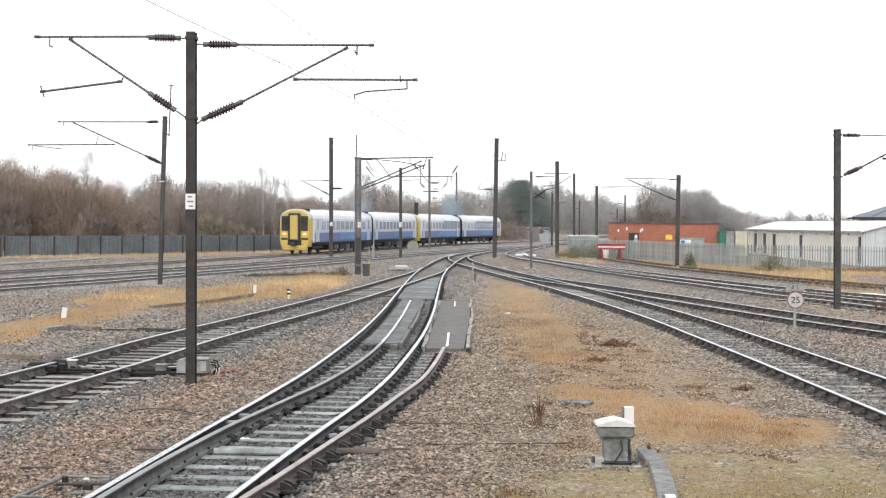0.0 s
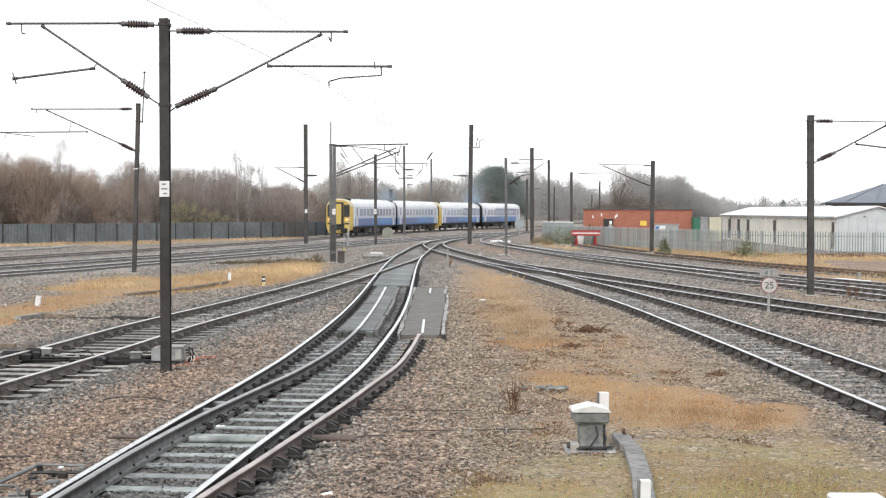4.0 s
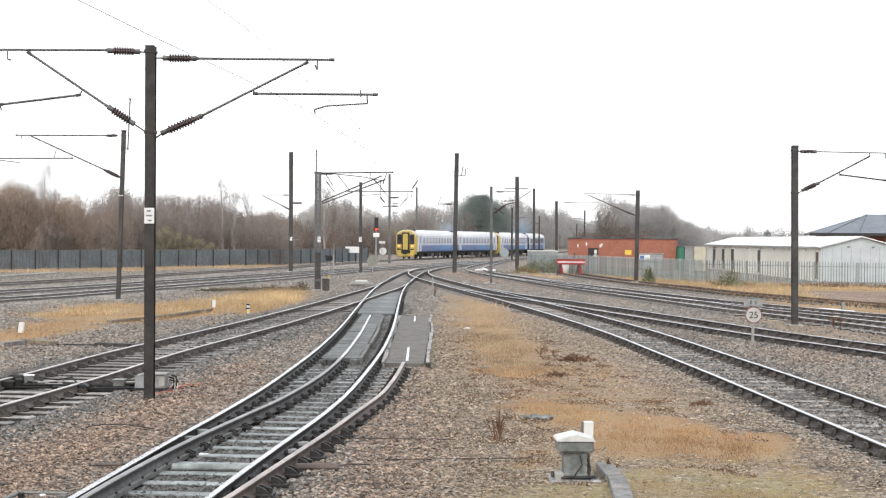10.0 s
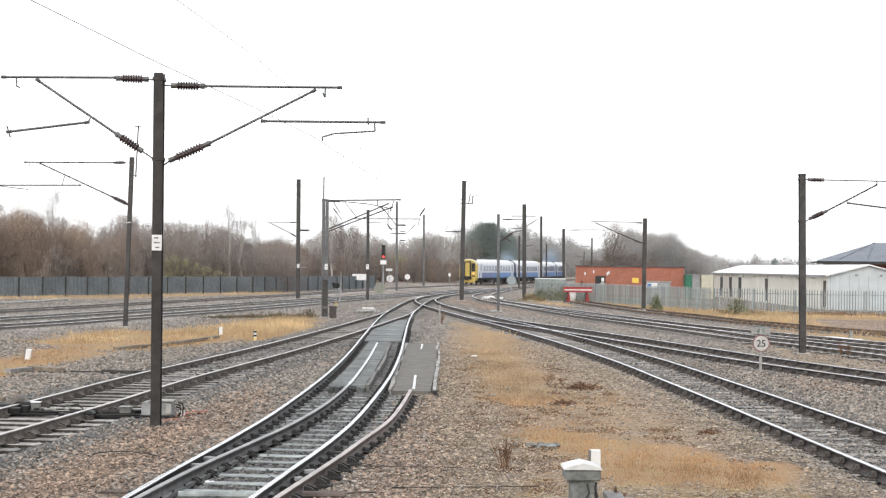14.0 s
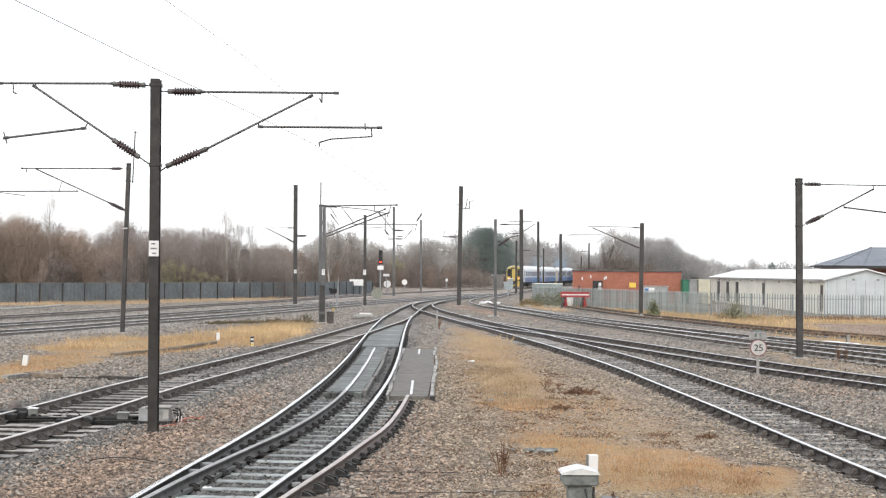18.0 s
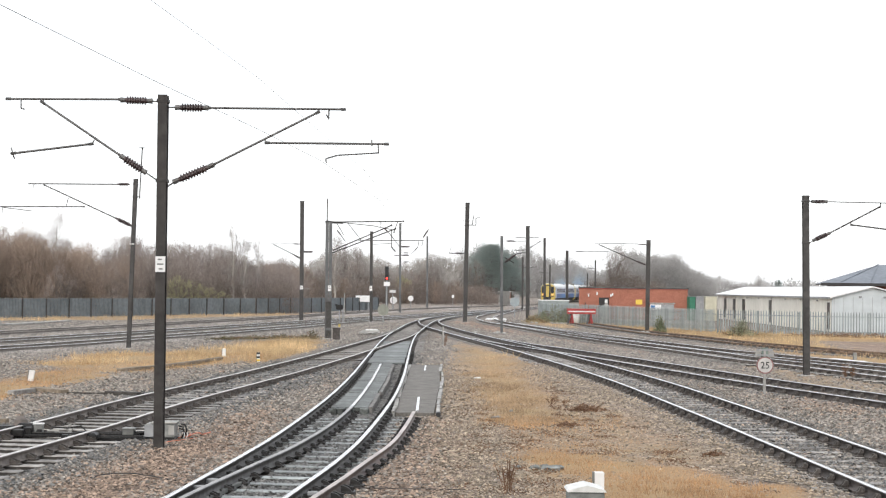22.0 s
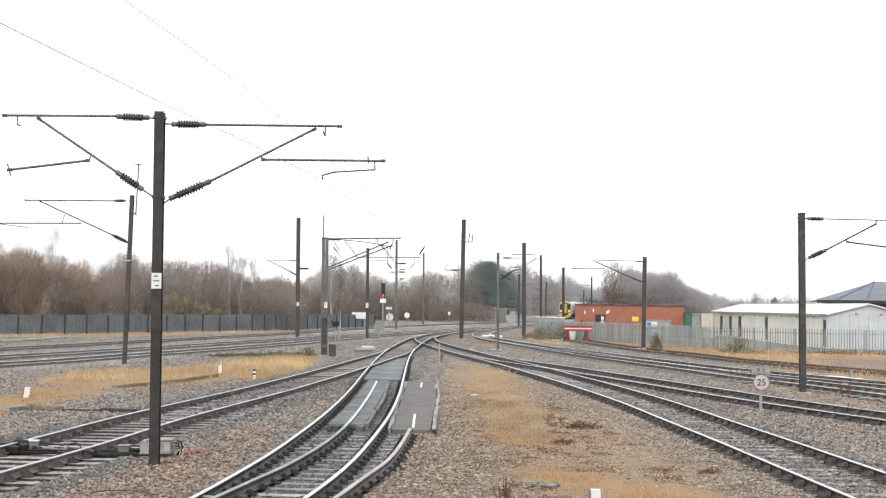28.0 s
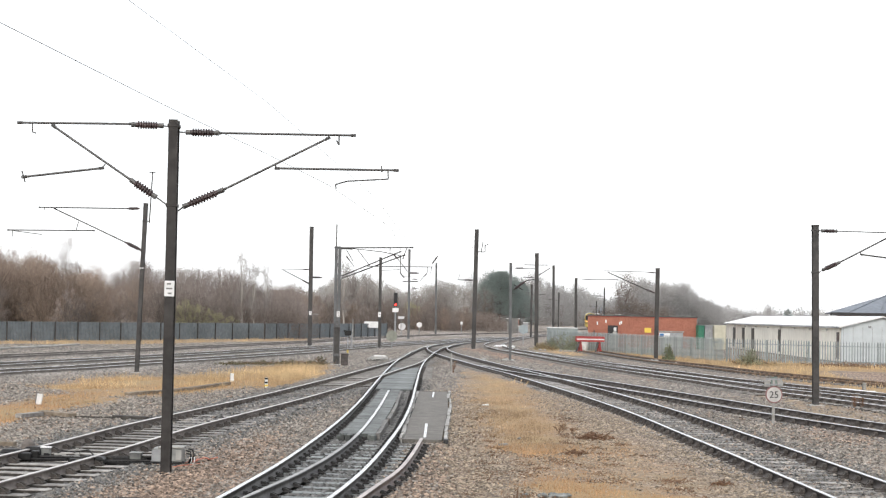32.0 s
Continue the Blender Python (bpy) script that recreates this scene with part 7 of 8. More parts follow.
def speed_sign():
    root = thing("speed_sign", (9.25, 39.1, -0.02), "round white speed sign reading 25 on a grey post", "sign")
    part("post", box((0, 0.03, 0.62), (0.07, 0.06, 1.25), 0.008), CONCRETE, root)
    disc = part("disc", tube((0, 0.0, 0.82), (0, -0.03, 0.82), 0.215, 32), mat("dirty_sign_face", (0.50, 0.49, 0.47), (0.60, 0.59, 0.57), 8, 0.6), root)
    ring = bmesh.new()
    k = 36
    for i in range(k):
        a, b = 2 * math.pi * i / k, 2 * math.pi * (i + 1) / k
        q = [ring.verts.new((r * math.cos(t), y, 0.82 + r * math.sin(t))) for r, t, y in
             ((0.195, a, -0.036), (0.222, a, -0.036), (0.222, b, -0.036), (0.195, b, -0.036), (0.222, a, 0.0), (0.222, b, 0.0))]
        ring.faces.new((q[0], q[1], q[2], q[3]))
        ring.faces.new((q[1], q[4], q[5], q[2]))
    part("rim", ring, mat("dull_red_rim", (0.22, 0.10, 0.10), (0.32, 0.16, 0.15), 6, 0.5), disc)
    fc = bpy.data.curves.new("numeral", "FONT")
    fc.body, fc.size, fc.align_x, fc.align_y, fc.extrude = "25", 0.25, "CENTER", "CENTER", 0.003
    tmp = new("numeral_text", fc)
    me = bpy.data.meshes.new_from_object(tmp.evaluated_get(bpy.context.evaluated_depsgraph_get()))
    bpy.data.objects.remove(tmp)
    me.materials.append(BLACK)
    share("numeral", me, disc, Matrix.Translation((0, -0.037, 0.81)) @ Matrix.Rotation(radians(90), 4, "X"))
    part("bracket_plate", box((0, 0.02, 1.16), (0.16, 0.03, 0.24), 0.01), mat("dull_green_plate", (0.14, 0.19, 0.17), (0.22, 0.28, 0.25), 8, 0.6), root)
    for x in (-0.18, 0.18):
        part("side_plate", box((x * 0.95, 0.03, 1.1), (0.15, 0.03, 0.17), 0.01), CONCRETE, root)
    for z in (1.08, 1.22):
        part("cross_bar", box((0, 0.0, z), (0.42, 0.03, 0.04)), GREY, root)
    return root


speed_sign()


def buffer_stop():
    root = thing("buffer_stop", (13.0, 116.0, 0), "red buffer stop with a white stripe at the siding's end", "buffer stop", turn=6)
    part("buffer_beam", box((0, -0.3, 1.02), (2.25, 0.32, 0.40), 0.03), RED, root)
    part("white_stripe", box((0, -0.47, 1.02), (2.15, 0.02, 0.09)), WHITE, root)
    for x in (-0.75, 0.75):
        part("upright", tube((x - 0.02, -0.2, 0.9), (x + 0.14, -0.12, 0.0), 0.12, 4), RED, root)
        part("raking_strut", tube((x - 0.1, -0.3, 0.88), (x - 0.36, -0.5, 0.0), 0.10, 4), RAIL_SIDE, root, "dark rusty strut")
        part("back_strut", tube((x, 0.0, 0.9), (x + 0.2, 1.2, 0.0), 0.09, 6), RED, root)
        part("foot_plate", box((x - 0.08, -0.25, 0.04), (0.5, 0.4, 0.08), 0.01), RAIL_SIDE, root)
    part("beam_lip", box((0, -0.3, 1.235), (2.3, 0.36, 0.03), 0.008), RED, root)
    return root


buffer_stop()


def yard_box(x, y, w, d, h, material, label, name="storage_container", ridged=True):
    root = thing(name, (x, y, -0.02), label, "container", "yard containers")
    part("container_body", box((0, d / 2, h / 2), (w, d, h), 0.02), material, root)
    part("container_roof", box((0, d / 2, h + 0.02), (w + 0.06, d + 0.06, 0.06), 0.01), WHITE if h < 2 else material, root)
    for i in range(int(w / 0.35)):
        part("side_rib", box((-w / 2 + 0.2 + i * 0.35, -0.02, h / 2), (0.06, 0.04, h * 0.92)), material, root)


yard_box(12.3, 130, 2.5, 2.2, 1.75, mat("green_grey_container", (0.25, 0.29, 0.29), (0.34, 0.38, 0.38), 3, 0.6), "pale green-grey storage container behind the siding")
yard_box(26.05, 139, 0.55, 3.0, 2.15, mat("green_container", (0.03, 0.16, 0.10), (0.05, 0.22, 0.14), 3, 0.6), "green storage container beside the brick building")
yard_box(26.75, 139, 0.75, 3.0, 2.2, GREY, "grey storage container between two others")
yard_box(27.7, 138.5, 1.05, 3.0, 2.2, mat("cream_container", (0.55, 0.53, 0.42), (0.64, 0.62, 0.50), 3, 0.6), "cream storage container beside the shed")
yard_box(15.0, 245, 1.6, 1.2, 2.3, mat("grey_brown_cabinet", (0.15, 0.145, 0.14), (0.22, 0.215, 0.205), 3, 0.7), "grey lineside cabinet far along the tracks", "lineside_cabinet")



def white_sack():
    root = thing("bulk_sack", (13.0, 119.5, -0.02), "white bulk sack standing behind the buffer stop", "sack")
    bm = bmesh.new()
    bmesh.ops.create_icosphere(bm, subdivisions=3, radius=0.45)
    for v in bm.verts:
        k = 1 + 0.08 * noise.noise(v.co * 4)
        v.co = Vector((max(-0.42, min(0.42, v.co.x)), max(-0.42, min(0.42, v.co.y)), max(-0.5, v.co.z) * 1.7 + 0.7)) * k * 0.78
    part("sack_body", bm, CAP_WHITE, root)


white_sack()


def plank(x, y, l, w, turn, label, material):
    root = thing("plank", (x, y, -0.02), label, "plank", "loose planks", turn)
    part("board", box((0, 0, 0.05), (l, w, 0.1), 0.015), material, root)
    part("end_batten", box((l * 0.45, 0, 0.11), (0.08, w * 0.9, 0.03)), material, root)


plank(14.8, 90.2, 1.3, 0.5, -14, "pale plank lying beside the siding", CONCRETE)
plank(17.2, 58.8, 2.5, 0.42, -80, "pale concrete beam beside the loop tracks", WHITE)
marker_post(18.15, 61.0, 0.3, 0.13, "short pale grey post by the rusty siding", False, CONCRETE)


def pale_cover():
    root = thing("covered_cylinder", (18.05, 139.6, -0.02), "pale grey covered cylinder standing by the doorway", "cylinder")
    part("cylinder_body", tube((0, 0, 0), (0, 0, 1.25), 0.33, 14, None, 0.27), CONCRETE, root)
    part("cylinder_neck", tube((0, 0, 1.25), (0, 0, 1.55), 0.24, 12, None, 0.1), CONCRETE, root)
    part("cylinder_cap", tube((0, 0, 1.55), (0, 0, 1.85), 0.14, 12, None, 0.12), WHITE, root)


pale_cover()


# ---- signals and signs beyond the junction ----
def signal():
    root = thing("colour_light_signal", (-3.3, 182, 0), "colour light signal showing red on a grey post", "signal")
    part("post", tube((0, 0, -0.05), (0, 0, 3.9), 0.09, 10), GREY, root)
    head = part("signal_head", box((0, 0, 4.4), (0.46, 0.35, 1.7), 0.06), BLACK, root)
    part("red_lamp", tube((0, -0.18, 3.78), (0, -0.24, 3.78), 0.11, 16), LAMP_RED, head, "lit red lamp")
    for z in (4.2, 4.6, 5.0):
        part("dark_lens", tube((0, -0.18, z), (0, -0.22, z), 0.11, 12), GLASS, head)
    part("number_plate", box((0, -0.12, 3.1), (0.75, 0.04, 0.5), 0.01), WHITE, root, "blank white plate")
    part("ladder", box((0.0, 0.4, 1.9), (0.35, 0.04, 3.7)), ARM, root)


signal()


def board(x, y, z, w, h, label, round_=False, legs=1, material=None):
    root = thing("lineside_sign", (x, y, 0), label, "sign", "lineside signs")
    if round_:
        part("sign_face", tube((0, 0, z), (0, -0.05, z), w / 2, 8 if material else 24), material or WHITE, root)
    else:
        part("sign_face", box((0, 0, z), (w, 0.05, h), 0.01), material or WHITE, root)
        part("sign_rim", box((0, 0.03, z), (w + 0.06, 0.03, h + 0.06), 0.01), GREY, root)
    for i in range(legs):
        o = 0 if legs == 1 else (-0.42 + 0.84 * i) * w
        part("leg", box((o, 0.07, z / 2), (0.09, 0.07, z), 0.01), GREY, root)


PALE_GREEN = mat("pale_green_sign_back", (0.19, 0.20, 0.165), (0.27, 0.28, 0.24), 4, 0.6)
board(-5.73, 168, 1.38, 1.55, 0.68, "blank white board on two legs", legs=2)
board(-2.5, 185, 1.1, 0.9, 0.9, "round white sign on a post by the main line", True)
board(-0.4, 205, 1.2, 0.75, 0.75, "small round white sign on a post", True)
board(-2.35, 116, 0.95, 0.92, 0.92, "octagonal pale green sign back on a short post", True, material=PALE_GREEN)
board(-5.25, 111, 1.0, 0.3, 0.3, "tiny grey disc on a thin white post", True, material=GREY)
board(-2.62, 184.6, 2.2, 0.75, 0.3, "small white plate above a round sign")
PALE_BLUE = mat("pale_blue_sign_back", (0.27, 0.32, 0.34), (0.36, 0.41, 0.43), 4, 0.6)
board(9.7, 143, 1.45, 0.92, 0.92, "round pale blue sign back on a post", True, material=PALE_BLUE)
board(5.6, 213, 1.5, 0.3, 0.4, "thin white post with a small plate")


def slim_post(x, y, h, r, label):
    root = thing("slim_post", (x, y, -0.03), label, "post")
    part("shaft", tube((0, 0, 0), (0, 0, h), r, 8), CONCRETE, root)
    part("post_cap", tube((0, 0, h), (0, 0, h + 0.06), r * 1.3, 8), GREY, root)


slim_post(-5.1, 110, 2.2, 0.035, "thin white lineside post")


def detector_unit():
    root = thing("detector_unit", (-5.45, 110.1, -0.03), "dark lineside detector box on a short stand", "detector")
    part("stand", tube((0, 0, 0), (0, 0, 1.0), 0.04, 8), GREY, root)
    part("unit_body", box((0, 0, 1.22), (0.5, 0.3, 0.36), 0.05), GREASE, root)
    part("visor", box((-0.22, -0.12, 1.38), (0.2, 0.2, 0.12), 0.03), GREASE, root)


detector_unit()


def mast_foot_box():
    root = thing("cable_box", (-3.98, 77.4, -0.02), "dark brown cable box at the mast's foot", "cable box")
    part("box_body", box((0, 0, 0.28), (0.36, 0.3, 0.56), 0.02), RAIL_SIDE_BROWN, root)
    part("box_lid", box((0, 0, 0.58), (0.42, 0.36, 0.05), 0.01), RAIL_SIDE_BROWN, root)
    part("yellow_tag", box((0.16, -0.17, 0.72), (0.1, 0.03, 0.16)), T_YELLOW, root)


mast_foot_box()


def far_hut():
    root = thing("lineside_hut", (15.9, 255, 0), "small brown brick hut with a pale flat roof", "hut")
    part("hut_wall", box((0, 0.8, 1.05), (1.25, 1.6, 2.15), 0.02), BRICK, root)
    part("hut_roof", box((-0.35, 0.8, 2.2), (2.2, 1.9, 0.16), 0.02), WHITE, root, "pale flat roof slab")
    part("hut_door", box((-0.2, -0.03, 0.95), (0.6, 0.06, 1.8), 0.01), MACHINE, root)
    part("side_cabinet", box((-1.05, 0.5, 0.8), (0.6, 0.8, 1.6), 0.02), CONCRETE, root)


far_hut()


def relay_cabinet(x, y, w, h, label):
    root = thing("relay_cabinet", (x, y, -0.02), label, "cabinet", "lineside cabinets")
    part("cabinet_body", box((0, 0.3, h / 2), (w, 0.6, h), 0.02), MACHINE_PALE, root)
    part("cabinet_roof", box((0, 0.3, h + 0.03), (w + 0.1, 0.7, 0.08), 0.015), WHITE, root)
    for o in (-0.25, 0.25):
        part("cabinet_door", box((o * w, -0.015, h * 0.5), (w * 0.44, 0.03, h * 0.85), 0.008), GREY, root)


def chamber_lid():
    root = thing("chamber_lid", (-2.5, 88.3, -0.02), "pale concrete chamber with a raised lid between tracks", "chamber", turn=6)
    part("chamber_body", box((0, 0, 0.08), (1.0, 0.7, 0.2), 0.03), CONCRETE, root)
    part("chamber_cover", box((0.05, 0.0, 0.21), (0.7, 0.5, 0.07), 0.02), CAP_WHITE, root)


chamber_lid()
relay_cabinet(15.6, 236, 0.7, 1.1, "pale grey relay cabinet beside the curve")
relay_cabinet(16.5, 238, 0.8, 1.7, "tall pale grey relay cabinet beside the curve")


def low_wall():
    root = thing("low_wall", (-16.6, 186, 0), "low brown wall with a pale coping behind the fence", "wall", turn=2)
    part("wall_body", box((0, 0.2, 1.15), (7.2, 0.4, 2.36)), mat("mossy_wall", (0.15, 0.125, 0.105), (0.25, 0.21, 0.18), 3, 0.9), root)
    part("coping", box((0, 0.2, 2.39), (7.3, 0.55, 0.14), 0.02), CONCRETE, root, "pale coping")
    post = part("lamp_post", tube((-1.4, 0.1, 2.45), (-1.4, 0.1, 3.0), 0.04, 6), GREY, root)
    part("lamp_head", box((-1.4, 0.0, 3.05), (0.34, 0.3, 0.16), 0.03), WHITE, post, "white lamp head")


low_wall()


def scrap(x, y, w, label, material, turn):
    root = thing("scrap", (x, y, -0.015), label, "litter", "scraps of litter", turn)
    bm = box((0, 0, 0.02), (w, w * 0.5, 0.035), 0.008)
    for v in bm.verts:
        v.co.z += 0.25 * v.co.x * v.co.y / w + (0.012 if v.co.x > 0 else 0)
    part("piece", bm, material, root)


for spot in ((1.96, 45.24, 0.2, "white scrap of sheeting on dry grass", WHITE, 10), (1.76, 31.5, 0.2, "flat brown-grey stone on the gravel", SLEEPER_SUNK, 25), (0.65, 18.3, 0.05, "tiny white scrap on the gravel", WHITE, 40),
             (1.1, 18.33, 0.05, "tiny white scrap on the gravel", WHITE, 70), (-0.86, 14.14, 0.12, "white scrap beside the rail", WHITE, 15), (2.2, 33.2, 0.1, "pale stone in dry grass", SLEEPER_SUNK, 60)):
    scrap(*spot)


# number plates on the masts: bars only, no characters
def mast_plate(x, y, z, w, h):
    root = thing("mast_plate", (x, y, z), "white plate with dark bars fixed to a mast", "plate", "mast plates")
    part("plate_face", box((0, -0.005, 0), (w, 0.012, h), 0.003), WHITE, root)
    for i in range(3):
        part("dark_bar", box((w * (0.05 * (i - 1)), -0.014, h * (0.3 - 0.3 * i)), (w * (0.4 + 0.2 * (i % 2)), 0.006, h * 0.09)), MACHINE, root)


mast_plate(-4.20, 24.78, 3.05, 0.165, 0.26)
mast_plate(-4.37, 77.58, 2.62, 0.16, 0.3)
mast_plate(-3.34, 116.3, 2.6, 0.2, 0.4)
mast_plate(-8.86, 118.07, 2.6, 0.2, 0.3)
mast_plate(-11.93, 63.2, 4.4, 0.2, 0.05)


# ---- overhead wires ----
def wire(points, r, label):
    root = thing("overhead_wire", (0, 0, 0), label, "wire", "overhead wires")
    part("strand", polytube(points, r, 5), ARM, root)


wire([(-4.6, 6.0, 5.3), (-3.9, 13, 5.26), (-3.2, 18.6, 5.22), (-2.55, 23.7, 5.22), (-1.9, 29.5, 5.22), (-1.0, 45, 5.3), (-1.15, 77.76, 5.9)], 0.0037, "thin contact wire over the curving track")
wire([(-5.0, 8.0, 6.55), (-3.8, 18.7, 6.6), (-2.9, 27.0, 6.5), (-1.5, 45, 6.2), (-0.55, 77.76, 6.13)], 0.0033, "thin catenary wire over the curving track")


# ---- weeds and shrubs ----
def leafy_bush(x, y, w, h, label, material, seed, count=260, leaf=0.075):
    root = thing("bush", (x, y, 0), label, "bush", "low bushes")
    rng = np.random.default_rng(seed)
    k = 14
    a = rng.uniform(0, 6.28, k)
    q = np.stack([np.cos(a) * w * 0.4, np.sin(a) * w * 0.4, rng.uniform(0.5, 1.0, k) * h], 1)
    v, f = segments_mesh(np.zeros((k, 3)), q, np.full(k, 0.012), np.full(k, 0.005))
    mesh_from("stem", v, f, [WEED], root)
    t = rng.uniform(0.02, 1, count) ** 1.5
    rr = w / 2 * np.sqrt(rng.uniform(0, 1, count)) * (1.25 - 0.85 * t) + rng.normal(0, 0.07 * w, count)
    a = rng.uniform(0, 6.28, count)
    c = np.stack([rr * np.cos(a), rr * np.sin(a), t * h * (0.8 + 0.3 * np.sin(3 * a + seed))], 1)
    d = rng.normal(0, 1, (count, 3))
    d /= np.linalg.norm(d, axis=1, keepdims=True)
    v, f = segments_mesh(c, c + d * leaf * 1.6, np.full(count, leaf * 0.5), np.full(count, leaf * 0.08), 3)
    mesh_from("foliage", v, f, [material], root)


WEED_GREEN = mat("dark_green_weeds", (0.09, 0.085, 0.045), (0.18, 0.16, 0.09), 2, 0.9, 0, 0, 0.3, island=0.4)
CONIFER = mat("dark_conifer_leaves", (0.06, 0.075, 0.06), (0.12, 0.14, 0.11), 2, 0.9, 0, 0, 0.3, island=0.4)
leafy_bush(-16.2, 189, 3.2, 3.6, "dark green conifer shrub behind a low wall", CONIFER, 90, 900, 0.16)
WEED_PALE = mat("grey_green_weed_leaves", (0.18, 0.20, 0.125), (0.32, 0.33, 0.22), 2, 0.9, 0, 0, 0.3, island=0.4)
STRAW_LEAF = mat("straw_coloured_weed", (0.28, 0.218, 0.12), (0.43, 0.35, 0.205), 2, 0.9, 0, 0, 0.3, island=0.35)
for i, (x, y, w, h, lab, m) in enumerate((
        (10.6, 122.5, 1.6, 0.9, "grey-green weeds by the container", WEED_PALE), (11.6, 121.8, 2.6, 1.4, "grey-green weeds behind the siding", WEED_PALE), (12.6, 121.5, 2.2, 1.1, "grey-green weeds by the buffer stop", WEED_PALE), (13.9, 121, 1.8, 1.0, "green weeds behind the buffer stop", WEED_PALE),
        (9.8, 121.6, 1.5, 0.55, "dry straw-coloured weeds by the container", STRAW_LEAF), (10.5, 119.8, 1.3, 0.42, "dry straw-coloured weeds before the container", STRAW_LEAF),
        (16.3, 98.4, 0.8, 1.0, "small dark green bush beside a mast", LEAF), (20.4, 92.6, 1.5, 0.95, "grey-green bramble before the fence", WEED_PALE), (19.6, 92.4, 1.6, 0.4, "dry straw-coloured weeds before the fence", STRAW_LEAF), (21.6, 92.2, 1.8, 0.42, "dry straw-coloured weeds along the fence", STRAW_LEAF),
        (-5.2, 77.5, 0.8, 0.42, "dark brown-green weeds by the mast's foot", WEED_GREEN),
        *[(-9.6 + 0.42 * k, 74.8 + 0.33 * k, 1.3, 0.10 + 0.10 * (k * 7 % 5) / 4, 'dark green-brown weeds along the dry grass', WEED_GREEN) for k in (0, 1, 3, 4, 6, 7, 9)],
        *[(24.6 + 1.5 * k, 92.4 - 0.22 * k, 3.0, 0.2 + 0.14 * (k * 3 % 4) / 3, "dark dead brambles along the fence's foot", WEED) for k in range(6)])):
    leafy_bush(x, y, w, h, lab, m, 100 + i, 170 if h < 0.45 else 700, 0.045 if h < 0.45 else 0.06)


def dead_weed(x, y, h, n, seed):
    root = thing("dead_weed", (x, y, -0.03), "dead rust-brown weed stalks standing in gravel", "weed", "dead weeds")
    rng = np.random.default_rng(seed)
    for i in range(n):
        top = Vector((rng.normal(0, 0.07), rng.normal(0, 0.07), h * rng.uniform(0.6, 1.0)))
        bm = tube((rng.normal(0, 0.03), rng.normal(0, 0.03), 0), top, 0.006, 5, None, 0.004)
        for j in range(9):
            p = top * rng.uniform(0.45, 1.0)
            tube(p, p + Vector((rng.normal(0, 0.04), rng.normal(0, 0.04), rng.uniform(0.01, 0.05))), 0.007, 4, bm, 0.003)
        tagged(part("stalk", bm, WEED, root), kind="stuff")


dead_weed(1.30, 20.1, 0.5, 11, 1)
dead_weed(3.3, 35.0, 0.24, 6, 2)
dead_weed(3.55, 35.2, 0.16, 5, 3)
leafy_bush(3.95, 33.6, 0.8, 0.13, "low mound of dead brown weeds on gravel", WEED, 71, 240, 0.035)
leafy_bush(3.1, 29.8, 0.5, 0.08, "small mound of dead brown weeds on gravel", WEED, 72, 120, 0.03)
leafy_bush(5.0, 24.6, 0.4, 0.08, "small mound of dead brown weeds in grass", WEED, 73, 90, 0.03)
dead_weed(2.5, 17.6, 0.16, 3, 4)
dead_weed(13.8, 47.4, 0.5, 9, 8)
dead_weed(14.05, 47.5, 0.42, 7, 9)
dead_weed(1.5, 70.0, 0.6, 8, 6)


